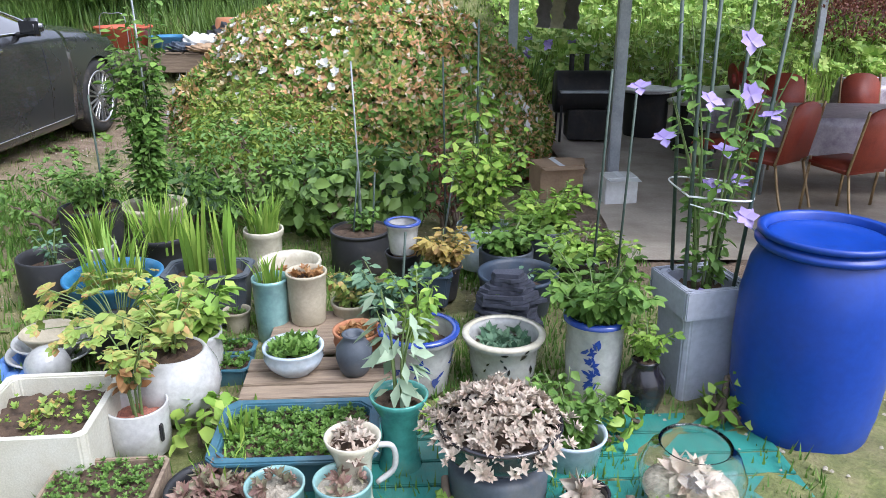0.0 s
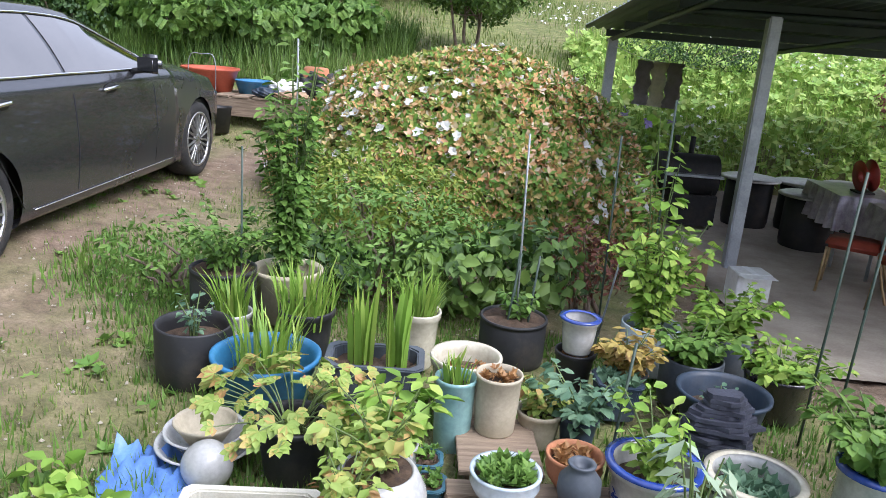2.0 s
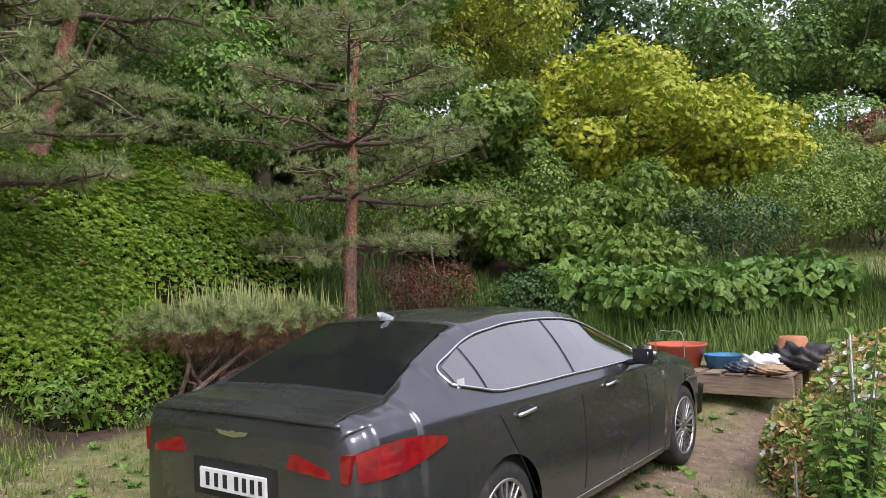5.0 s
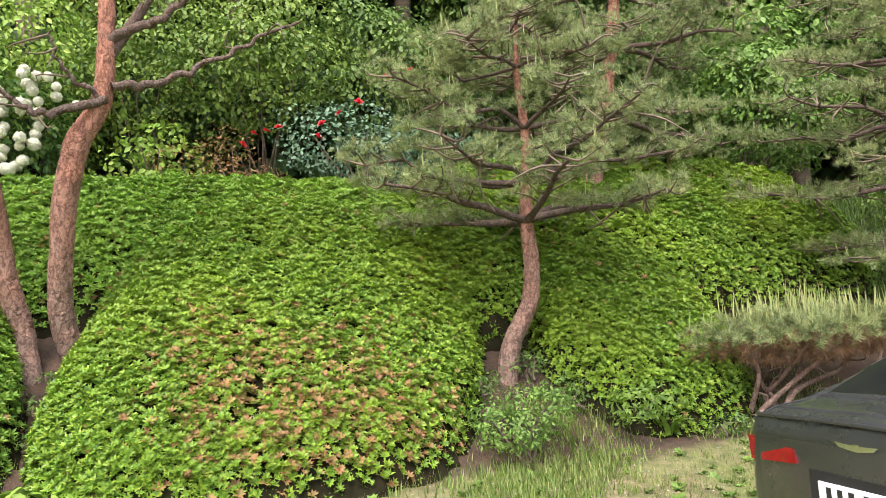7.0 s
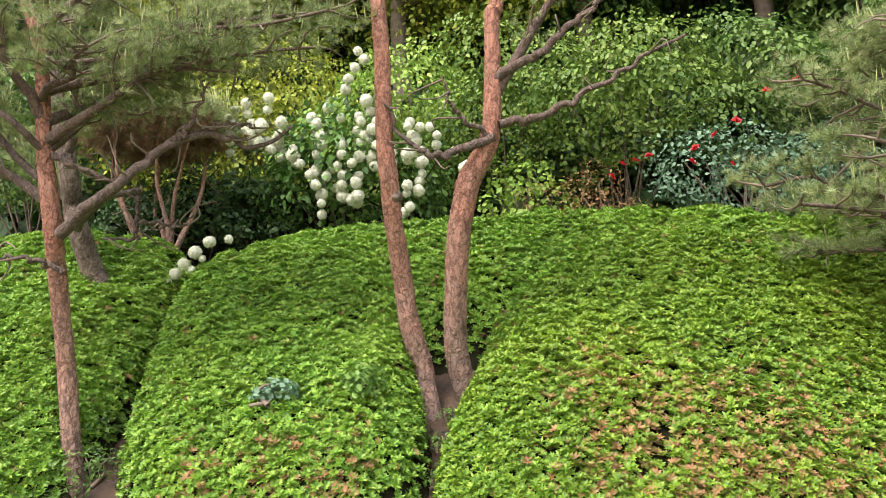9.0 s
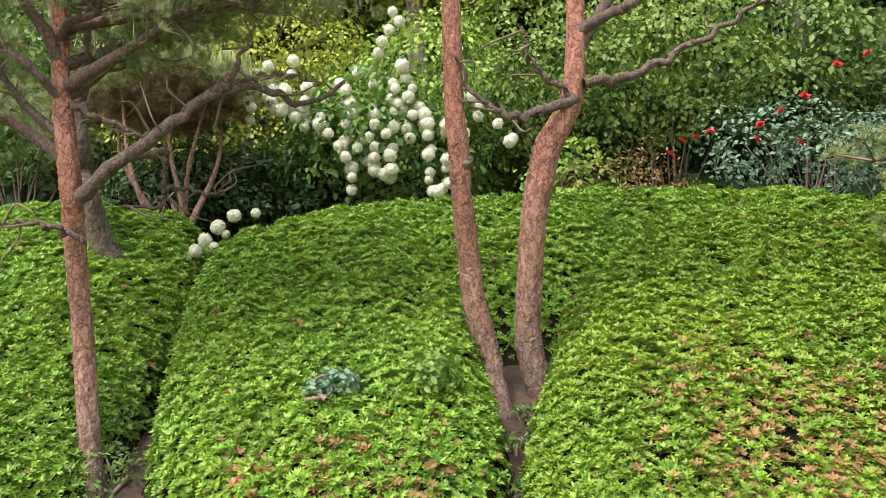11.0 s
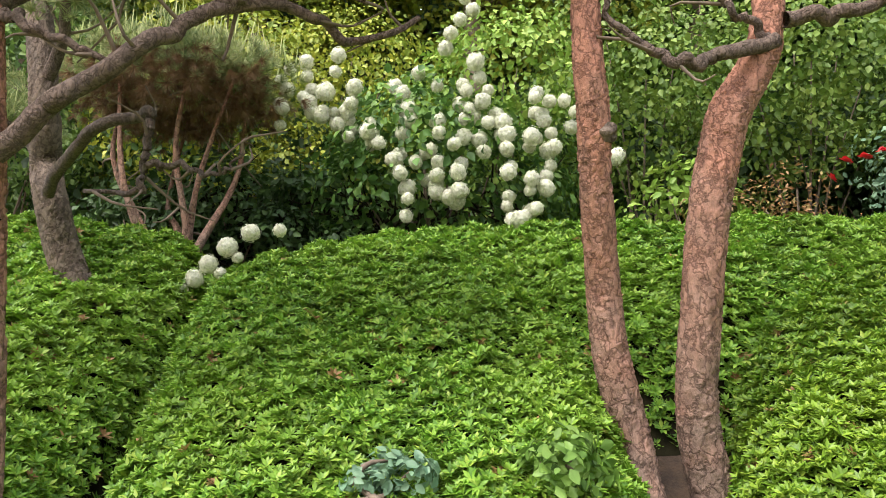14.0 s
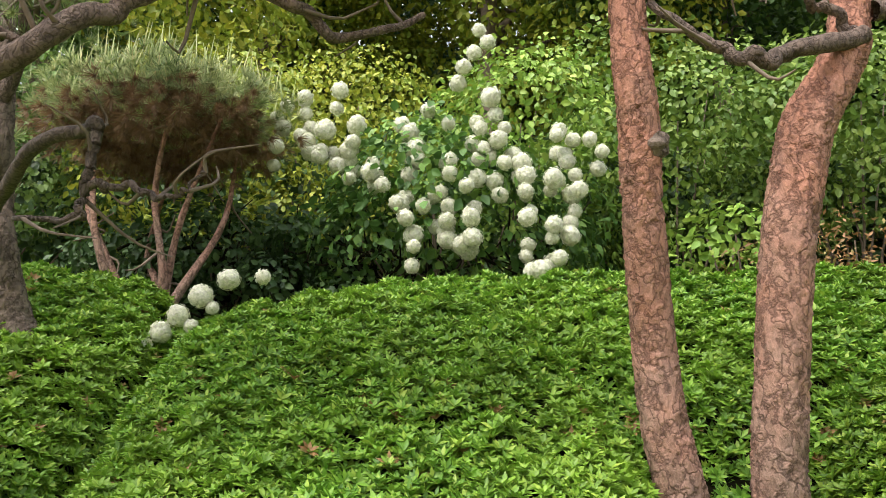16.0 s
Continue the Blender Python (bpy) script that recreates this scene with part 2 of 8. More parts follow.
def arrays(name, V, F, material, parent=None, label="", smooth=False):
    """A mesh object from arrays of corners and of faces with the same number of corners."""
    V, F = np.asarray(V, np.float32), np.asarray(F, np.int32)
    me = bpy.data.meshes.new(name)
    k = F.shape[1]
    me.vertices.add(len(V))
    me.vertices.foreach_set("co", V.ravel())
    me.loops.add(F.size)
    me.loops.foreach_set("vertex_index", F.ravel())
    me.polygons.add(len(F))
    me.polygons.foreach_set("loop_start", np.arange(0, F.size, k, dtype=np.int32))
    if smooth:
        me.polygons.foreach_set("use_smooth", np.ones(len(F), bool))
    me.update(calc_edges=True)
    me.materials.append(material)
    ob = new(name, me)
    ob.parent = parent
    if name in JOINED:
        ob["kind"] = "stuff"
    return tagged(ob, label)


def thing(name, at=(0, 0, 0), label="", category="", group="", rz=0.0, kind=""):
    ob = new(name)
    ob.empty_display_size = 0.1
    ob.matrix_basis = pose(*at, 0, 0, rz)
    return tagged(ob, label, category, group, kind)


def frames_from(normals, spin=None):
    """Rotation matrices whose third axis is the normal, spun at random."""
    nrm = unit(np.asarray(normals, float))
    a = RNG.normal(size=nrm.shape) if spin is None else spin
    x = unit(np.cross(nrm, a))
    y = np.cross(nrm, x)
    return np.stack([x, y, nrm], axis=2)


def scatter(tv, tf, pos, rot, size):
    """Copies of a small template (corners tv, faces tf) at places, turned and sized, as one pair of arrays."""
    size = np.asarray(size, float)
    size = size[:, None, None] if size.ndim == 1 else size[:, None, :]
    V = np.einsum("nij,nkj->nki", rot, np.asarray(tv)[None] * size) + np.asarray(pos)[:, None]
    F = np.asarray(tf)[None] + (np.arange(len(pos)) * len(tv))[:, None, None]
    return V.reshape(-1, 3), F.reshape(-1, np.asarray(tf).shape[1])


def merge(pairs):
    Vs, Fs, o = [], [], 0
    for V, F in pairs:
        if len(V):
            Vs.append(V), Fs.append(np.asarray(F) + o)
            o += len(V)
    return np.concatenate(Vs), np.concatenate(Fs)


# a pointed leaf folded along its rib, length 1 along y, rising along z
LEAF_V = np.array([(0, 0, 0), (-0.2, 0.5, 0.07), (0, 1, -0.02), (0.2, 0.5, 0.07)], float)
LEAF_F = np.array([(0, 2, 1), (0, 3, 2)])
WIDE_V = np.array([(0, 0, 0), (-0.33, 0.38, 0.08), (-0.2, 0.78, 0.05), (0, 1, -0.06), (0.2, 0.78, 0.05), (0.33, 0.38, 0.08)], float)
WIDE_F = np.array([(0, 2, 1), (0, 3, 2), (0, 4, 3), (0, 5, 4)])


def rosette(leaves, lift=0.45, wide=1.0, ring2=0.0):
    """A whorl of leaves about z."""
    pairs = []
    for k in range(leaves):
        a = 2 * math.pi * k / leaves + 0.3 * math.sin(k * 5.1)
        up = lift + 0.25 * math.sin(k * 3.7) + ring2 * (k % 2)
        v = LEAF_V * (wide, 1, 1)
        y, z = v[:, 1] * math.cos(up) - v[:, 2] * math.sin(up), v[:, 1] * math.sin(up) + v[:, 2] * math.cos(up)
        x = v[:, 0]
        pairs.append((np.stack([x * math.cos(a) - y * math.sin(a), x * math.sin(a) + y * math.cos(a), z], 1) * (1 - 0.25 * (k % 2) * (ring2 > 0)), LEAF_F))
    return merge(pairs)


def tube(points, radii, seg=8, wobble=0.0):
    """A tapered tube along a line of points."""
    P = np.asarray(points, float)
    n = len(P)
    T = unit(np.gradient(P, axis=0))
    ref = np.array((0.31, 0.95, 0.02)) if abs(T[:, 2]).mean() > 0.6 else np.array((0.02, 0.1, 1.0))
    X = unit(np.cross(T, ref))
    Y = np.cross(T, X)
    a = np.linspace(0, 2 * math.pi, seg, endpoint=False)
    rad = np.asarray(radii, float)[:, None] * (1 + wobble * RNG.normal(size=(n, seg)))
    V = P[:, None] + rad[..., None] * (np.cos(a)[None, :, None] * X[:, None] + np.sin(a)[None, :, None] * Y[:, None])
    i, j = np.meshgrid(np.arange(n - 1), np.arange(seg), indexing="ij")
    j2 = (j + 1) % seg
    F = np.stack([i * seg + j, i * seg + j2, (i + 1) * seg + j2, (i + 1) * seg + j], -1).reshape(-1, 4)
    return V.reshape(-1, 3), F


def spline(points, n):
    """A smooth line through points."""
    P = np.asarray(points, float)
    t = np.linspace(0, len(P) - 1, n)
    Q = np.vstack([2 * P[0] - P[1], P, 2 * P[-1] - P[-2]])
    i = np.minimum(t.astype(int), len(P) - 2)
    u = (t - i)[:, None]
    a, b, c, d = Q[i], Q[i + 1], Q[i + 2], Q[i + 3]
    return 0.5 * (2 * b + (c - a) * u + (2 * a - 5 * b + 4 * c - d) * u ** 2 + (3 * b - a - 3 * c + d) * u ** 3)


def smooth01(v):
    v = np.clip(v, 0, 1)
    return v * v * (3 - 2 * v)


def wave(x, y, s, seed=0.0):
    """Smooth uneven heights from a few crossed waves."""
    return (np.sin(x * s + 1.7 * np.sin(y * s * 0.7 + seed)) + np.sin(y * s * 1.13 + 1.3 * np.sin(x * s * 0.8 - seed)) + 0.6 * np.sin((x + y) * s * 1.9 + seed * 2)) / 2.6


# ---- ground ----
def ground(x, y):
    x, y = np.asarray(x, float), np.asarray(y, float)
    g = -0.27 * smooth01((y - 3.0) / 3.5) * smooth01((x + 1.9) / 2.2)
    g = g + 0.10 * smooth01((-x - 1.8) / 1.4) + 0.115 * np.clip(-x - 3.0, 0, 4.3)
    bank = 0.75 * np.clip(-x - 7.3 - 0.25 * smooth01((y - 3) / 2), 0, 2.9) + 0.3 * np.clip(-x - 10.2, 0, 30) + 0.75 * np.clip(-x - 13.0, 0, 9) * (1 - smooth01((y - 14) / 8))
    north = 0.36 * np.clip(y - 9.6, 0, 3.6) + 0.2 * np.clip(y - 13.2, 0, 15) + 0.32 * np.clip(y - 28.2, 0, 17)
    north = north * (1 + 0.12 * wave(x, y, 0.23))
    hill = np.maximum(bank, north) + 0.25 * np.minimum(bank, north)
    return g + hill + 0.012 * wave(x, y, 2.1) + 0.02 * wave(x, y, 0.9, 2.0)


def gz(x, y):
    return float(ground(x, y))


def axis_steps(lo, a, b, hi, fine, grow=1.25):
    mid = list(np.arange(a, b + fine / 2, fine))
    up, s = [mid[-1]], fine
    while up[-1] < hi:
        s *= grow
        up.append(up[-1] + s)
    dn, s = [mid[0]], fine
    while dn[-1] > lo:
        s *= grow
        dn.append(dn[-1] - s)
    return np.array(dn[:0:-1] + mid + up[1:])


gx, gy = axis_steps(-900, -11, 5, 900, 0.12), axis_steps(-900, -4, 14, 900, 0.12)
GX, GY = np.meshgrid(gx, gy, indexing="ij")
rough_ground = 0.010 * RNG.normal(size=GX.shape) * (np.abs(GX) < 14) * (np.abs(GY) < 20)
GZ = ground(GX, GY) + rough_ground
ii, jj = np.meshgrid(np.arange(len(gx) - 1), np.arange(len(gy) - 1), indexing="ij")
w_ = len(gy)
GF = np.stack([ii * w_ + jj, (ii + 1) * w_ + jj, (ii + 1) * w_ + jj + 1, ii * w_ + jj + 1], -1).reshape(-1, 4)


def ground_mat():
    m, n, l, b = nodes_of("yard earth and turf")
    co = n.new("ShaderNodeTexCoord")
    at = n.new("ShaderNodeAttribute")
    at.attribute_name = "turf"
    big, mid, fine = noise_tex(n, l, 1.1, 6, 0.65), noise_tex(n, l, 7.0, 5, 0.6), noise_tex(n, l, 60.0, 4, 0.65)
    earth = ramp(n, [(0.25, (0.10, 0.068, 0.044)), (0.5, (0.185, 0.132, 0.09)), (0.75, (0.27, 0.205, 0.148))])
    l.new(mid.outputs[0], earth.inputs[0])
    turf = ramp(n, [(0.25, (0.07, 0.09, 0.025)), (0.5, (0.15, 0.17, 0.05)), (0.75, (0.27, 0.24, 0.11))])
    l.new(mid.outputs[0], turf.inputs[0])
    s = n.new("ShaderNodeMath")
    s.operation = 'ADD'
    l.new(at.outputs["Fac"], s.inputs[0])
    o = n.new("ShaderNodeMath")
    o.operation = 'MULTIPLY_ADD'
    o.inputs[1].default_value, o.inputs[2].default_value = 2.4, -1.2
    l.new(big.outputs[0], o.inputs[0])
    l.new(o.outputs[0], s.inputs[1])
    s.use_clamp = True
    c = mix_col(n, l, s.outputs[0], earth.outputs[0], turf.outputs[0])
    lit = n.new("ShaderNodeAttribute")
    lit.attribute_name = "litter"
    humus = ramp(n, [(0.3, (0.035, 0.024, 0.016)), (0.7, (0.10, 0.062, 0.038))])
    l.new(mid.outputs[0], humus.inputs[0])
    c = mix_col(n, l, lit.outputs["Fac"], c, humus.outputs[0])
    c = mix_col(n, l, 0.6, c, fine.outputs[0], 'OVERLAY')
    l.new(c, b.inputs["Base Color"])
    b.inputs["Roughness"].default_value = 0.95
    bump(n, l, b, fine.outputs[0], 0.7, 0.02)
    return m


def turf_cover(x, y):
    """How grassy the yard is: bare along the wheel tracks and under the shelter."""
    track = np.exp(-((x + 2.9) / 0.55) ** 2) * (y < 10) * (y > 1) + np.exp(-((x + 3.9 - 0.08 * y) / 0.5) ** 2) * (y < 10)
    shelter = smooth01((x - 0.6) / 0.6) * smooth01((y - 3.6) / 0.8) * (1 - smooth01((y - 9.5) / 1.0))
    beds = 0.6 * smooth01((-x - 7.2) / 0.4) * (1 - smooth01((-x - 13) / 2)) * (y < 9)
    return np.clip(0.78 - 0.42 * track - 0.9 * shelter - 0.8 * beds + 0.3 * smooth01((y - 10) / 2), 0, 1)


M["ground"] = ground_mat()
ground_ob = arrays("ground", np.stack([GX, GY, GZ], -1).reshape(-1, 3), GF, M["ground"], None, "trodden brown earth with patchy dry grass", True)
tagged(ground_ob, "", "ground", "", "structure")
cover = ground_ob.data.attributes.new("turf", 'FLOAT', 'POINT')
cover.data.foreach_set("value", turf_cover(GX, GY).ravel().astype(np.float32))
humus_cover = ground_ob.data.attributes.new("litter", 'FLOAT', 'POINT')
humus_cover.data.foreach_set("value", (smooth01((-GX - 7.0 - 0.3 * wave(GX, GY, 1.3)) / 0.4) * (1 - smooth01((GY - 16) / 6))).ravel().astype(np.float32))

# ---- clipped hedge mounds on the bank ----
ROS = rosette(8, 0.5, 0.95)


def clumps(x, y, s, seed=0):
    """Distance to the nearest of uneven scattered tuft centres, 0 at a tuft and about 1 between tufts."""
    gi, gj = np.floor(x / s), np.floor(y / s)
    best = np.full(np.shape(x), 9.0)
    for di in (-1, 0, 1):
        for dj in (-1, 0, 1):
            a, c = gi + di, gj + dj
            h1 = np.modf(np.abs(np.sin(a * 12.9898 + c * 78.233 + seed) * 43758.5453))[0]
            h2 = np.modf(np.abs(np.sin(a * 39.346 + c * 11.135 + seed) * 24634.6345))[0]
            best = np.minimum(best, np.hypot(x - (a + h1) * s, y - (c + h2) * s))
    return best / (0.75 * s)


def bank_hedge(label, cx, cy, a, b, thick, leaf, density, mats, power=3.0, lean=0.0, spots=()):
    """A clipped mound that follows the bank, with a skin of leaf whorls over a sheet painted as dark as inner shade."""
    root = thing("azalea_hedge", (cx, cy, gz(cx, cy)), label, "hedge", "clipped azalea mounds")

    def top(x, y):
        q = (np.abs((x - cx) / a) ** power + np.abs((y - cy - lean * (x - cx)) / b) ** power) ** (1 / power)
        cap = np.clip(1 - q ** 4, 0, 1) ** 0.42
        return ground(x, y) + thick * cap * (1 + 0.05 * wave(x, y, 3.1)) + 0.05 * wave(x, y, 5.3, 1.0) * cap + (0.06 - 0.10 * np.clip(clumps(x, y, 0.24), 0, 1.2)) * cap + 0.03 * wave(x, y, 15.0, 0.7) * cap, q

    st = 0.09
    xs, ys = np.arange(cx - a, cx + a + st, st), np.arange(cy - b - abs(lean) * a, cy + b + abs(lean) * a + st, st)
    X, Y = np.meshgrid(xs, ys, indexing="ij")
    Z, Q = top(X, Y)
    # inner sheet: the shade between leaf whorls is put into its dark colour
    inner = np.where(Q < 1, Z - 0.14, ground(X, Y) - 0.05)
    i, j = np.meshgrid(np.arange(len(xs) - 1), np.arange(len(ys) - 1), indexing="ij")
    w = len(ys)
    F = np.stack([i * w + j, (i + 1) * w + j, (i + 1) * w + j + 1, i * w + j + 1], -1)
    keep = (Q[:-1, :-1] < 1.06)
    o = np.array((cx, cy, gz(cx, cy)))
    arrays("twig_mass", np.stack([X, Y, inner], -1).reshape(-1, 3) - o, F[keep], M["under"], root, "dark painted inner shade", True)
    n = int(4 * a * b * density * 2.2)
    x, y = RNG.uniform(cx - a, cx + a, n), RNG.uniform(ys[0], ys[-1], n)
    z, q = top(x, y)
    e = 0.03
    dx, dy = (top(x + e, y)[0] - top(x - e, y)[0]) / (2 * e), (top(x, y + e)[0] - top(x, y - e)[0]) / (2 * e)
    area = np.minimum(np.sqrt(1 + dx ** 2 + dy ** 2), 5.0)
    gap = np.clip((clumps(x, y, 0.24) - 0.78) * 2.2, 0, 0.5) + np.clip((clumps(x, y, 0.85, 3) - 1.0) * 3, 0, 0.3)
    ok = (q < 1.0) & (RNG.uniform(0, 2.2, n) < area) & (RNG.uniform(size=n) > gap)
    x, y, z, dx, dy = x[ok], y[ok], z[ok], dx[ok], dy[ok]
    out = unit(np.stack([-dx, -dy, np.ones_like(dx)], 1))
    nrm = unit(0.9 * out + RNG.normal(0, 0.26, (len(x), 3)) + (0, 0, 0.5))
    tier = np.mod(z + 0.09 * wave(x, y, 4.0, 2.0) + 0.06 * wave(x, y, 13.0) + RNG.normal(0, 0.012, len(x)), 0.085) / 0.085
    depth = np.abs(RNG.normal(0, 0.03, len(x))) + 0.035 * (1 - tier) - 0.02
    steep = np.clip((np.sqrt(dx ** 2 + dy ** 2) - 1.2) / 3, 0, 1)
    drop = steep * RNG.uniform(0, 0.25, len(x))
    pos = np.stack([x, y, z - drop], 1) - out * depth[:, None] - o
    size = leaf * RNG.uniform(0.65, 1.25, len(x))
    pick = np.zeros(len(x), bool)
    for sx, sy, sr, amount in spots:
        pick |= (RNG.uniform(size=len(x)) < amount * np.exp(-(((x - sx) ** 2 + (y - sy) ** 2) / sr ** 2)))
    pick |= RNG.uniform(size=len(x)) < 0.01
    for name, sel, mat in (("leaves", ~pick, mats[0]), ("faded_leaves", pick, mats[1])):
        if sel.sum():
            arrays(name, *scatter(*ROS, pos[sel], frames_from(nrm[sel]), size[sel]), mat, root)
    return root


H = (M["hedge"], M["hedge_red"])
HM = (M["hedge_mid"], M["hedge_red"])
bank_hedge("broad clipped azalea mound with fresh green leaves and reddish patches", -8.75, 1.55, 1.65, 1.78, 0.72, 0.044, 3000, H, 3.6, -0.4, ((-7.6, 0.9, 0.5, 0.34), (-7.4, 1.7, 0.55, 0.36), (-8.0, 0.6, 0.25, 0.2), (-7.3, 2.4, 0.35, 0.3)))
bank_hedge("clipped azalea mound, mid green, on the bank", -8.85, -1.93, 1.5, 1.2, 0.74, 0.044, 3000, HM, 3.6, 0.2, ((-7.5, -1.2, 0.25, 0.3), (-7.5, -2.2, 0.2, 0.3), (-7.5, -1.7, 0.15, 0.4)))
bank_hedge("flat-topped azalea hedge along the top of the bank", -10.0, 0.2, 0.95, 3.3, 0.67, 0.048, 2200, HM, 3.6)
bank_hedge("dark green azalea mound in the shade of pines", -9.1, -4.78, 1.78, 1.68, 0.78, 0.046, 2200, HM, 3.2)
bank_hedge("low rounded azalea mound beside a bent pine", -8.45, 4.85, 0.9, 1.15, 0.78, 0.046, 2200, H, 2.6)
bank_hedge("clipped azalea mound behind a bent pine", -9.3, 3.75, 0.85, 0.95, 0.72, 0.046, 2000, H, 2.8)
bank_hedge("clipped azalea hedge at the back of the bank", -10.0, 6.3, 1.2, 3.4, 0.95, 0.05, 1600, H, 3.0)

# ---- pines ----
def needles(count, length, width, spread):
    """A tuft of needles about z."""
    pairs = []
    for k in range(count):
        a, t = 2.4 * k, spread * math.sqrt((k + 0.5) / count)
        d = np.array((math.cos(a) * math.sin(t), math.sin(a) * math.sin(t), math.cos(t)))
        s = unit(np.cross(d, (0.3, 0.2, 1.0))) * width
        pairs.append((np.stack([s, -s, d * length * (0.8 + 0.2 * math.sin(k * 7.0))]), np.array([(0, 1, 2)])))
    return merge(pairs)


TUFT = needles(30, 0.095, 0.0028, 1.3)
CANDLE_V = np.array([(0.005, 0, 0), (-0.0025, 0.0043, 0), (-0.0025, -0.0043, 0), (0, 0, 0.11)])
CANDLE_F = np.array([(0, 1, 3), (1, 2, 3), (2, 0, 3)])


def bough(start, end, r0, sag=0.0, kink=0.12, n=9):
    start, end = np.array(start, float), np.array(end, float)
    L = np.linalg.norm(end - start)
    P = start + np.linspace(0, 1, 5)[:, None] * (end - start)
    P[1:-1] += RNG.normal(0, kink * L * 0.35, (3, 3)) * (1, 1, 0.6)
    P[1:-1, 2] -= sag * L * np.array((0.6, 1.0, 0.6))
    S = spline(P, n)
    return S, np.linspace(r0, r0 * 0.3, n)


def flaky(T, R, seg, deep):
    """A trunk whose bark stands up in uneven plates with furrows between them."""
    V, F = tube(T, R, seg, 0.0)
    n = len(T)
    V = V.reshape(n, seg, 3)
    run = np.concatenate([[0], np.cumsum(np.linalg.norm(np.diff(T, axis=0), axis=1))])
    a = np.linspace(0, 2 * math.pi, seg, endpoint=False)
    across = (np.sin(a)[None] * 1.7 + np.cos(a * 1.0)[None] * 0.9) * R[:, None] * 1.6 + 0.02 * np.sin(run * 21)[:, None] + 0.012 * RNG.normal(size=(n, seg))
    along = run[:, None] * 0.42 + 0.01 * RNG.normal(size=(n, seg))
    d = clumps(across, along, 0.034, 5)
    e = clumps(across, along, 0.10, 2)
    h = deep * (0.9 - 1.5 * np.clip(d, 0, 1.1)) + 0.7 * deep * np.sign(0.75 - e) + 0.14 * deep * RNG.normal(size=(n, seg))
    out = V - T[:, None]
    V = V + unit(out) * (h * np.clip(R / 0.06, 0.2, 1)[:, None])[..., None]
    return V.reshape(-1, 3), F


def pine(label, trunk, radii, boughs, mat="bark", tufts=26, tuft_r=0.42, tuft_flat=0.4, candles=0.07, size=1.0, category="pine tree", first=2, limbs=()):
    """A pine: trunk line, then boughs as (height along the trunk 0..1, end, radius) with pads of needle tufts."""
    base = np.array(trunk[0], float)
    root = thing("pine_tree", tuple(base), label, category)
    T = spline(np.array(trunk) - base, 60)
    fine = spline(np.array(trunk) - base, 330)
    R = np.interp(np.linspace(0, 1, 330), np.linspace(0, 1, len(radii)), radii)
    R[:6] *= np.linspace(1.25, 1.0, 6)
    arrays("trunk", *flaky(fine, R, 44, 0.0055), M[mat], root, "", False)
    wood, pos, nrm = [], [], []
    for pts, r0 in limbs:
        S = spline(np.array(pts) - base, 24)
        S[1:-1] += RNG.normal(0, 0.012, (22, 3))
        arrays("branch", *flaky(spline(S, 90), np.linspace(r0, r0 * 0.3, 90), 18, 0.004), M["bark_limb"], root, "", False)
        for k in range(10, 24, 3):
            q = S[k] + RNG.normal(0, 0.16, 3)
            wood.append(tube(spline(np.array([S[k], (S[k] + q) / 2 + RNG.normal(0, 0.05, 3), q]), 6), np.linspace(0.010, 0.003, 6), 5))
    for u, end, r in boughs:
        s = T[min(59, int(u * 59))]
        S, rr = bough(s, np.array(end) - base, r)
        bo = arrays("branch", *tube(S, rr, 9, 0.08), M["bark_limb"], root, "", True)
        for k in range(first, 9):
            for side in (-1, 1):
                p = S[k]
                d = unit(S[-1] - S[0])
                out = unit(np.cross(d, (0, 0, 1)) * side + d * RNG.uniform(0.2, 1.0) + (0, 0, RNG.uniform(-0.1, 0.45)))
                q = p + out * tuft_r * RNG.uniform(0.5, 1.1)
                ln = spline(np.array([p, (p + q) / 2 + RNG.normal(0, 0.04, 3), q]), 6)
                wood.append(tube(ln, np.linspace(0.012, 0.004, 6), 4))
                m = int(tufts * RNG.uniform(0.6, 1.3))
                w = RNG.uniform(0.5, 1.15, m)
                c = p + (q - p) * w[:, None] + RNG.normal(0, 1, (m, 3)) * (tuft_r * 0.2, tuft_r * 0.2, tuft_r * 0.26 * tuft_flat)
                pos.append(c)
                nrm.append(out * 0.6 + RNG.normal(0, 0.45, (m, 3)) + (0, 0, 0.75))
        for _ in range(3):
            k = RNG.integers(4, 9)
            q = S[k] + RNG.normal(0, 0.25, 3)
            wood.append(tube(spline(np.array([S[k], (S[k] + q) / 2 + RNG.normal(0, 0.06, 3), q]), 6), np.linspace(0.014, 0.004, 6), 4))
    if wood:
        arrays("twig_mass", *merge(wood), M["twig"], root)
        pos, nrm = np.concatenate(pos), unit(np.concatenate(nrm))
        arrays("needles", *scatter(*TUFT, pos, frames_from(nrm), size * RNG.uniform(0.7, 1.2, len(pos))), M["needle"], root)
        c = RNG.uniform(size=len(pos)) < candles
        up = unit(nrm[c] * 0.3 + (0, 0, 1))
        arrays("candle_growth", *scatter(CANDLE_V, CANDLE_F, pos[c] + up * 0.05, frames_from(up), size * RNG.uniform(0.6, 1.4, c.sum())), M["candle"], root, "pale upright new shoots")
    return root


def ring(c, r, n, z, dz=0.15, phase=0.0):
    return [(c[0] + r * RNG.uniform(0.75, 1.1) * math.cos(phase + 2 * math.pi * k / n), c[1] + r * RNG.uniform(0.75, 1.1) * math.sin(phase + 2 * math.pi * k / n), z + RNG.uniform(-dz, dz)) for k in range(n)]


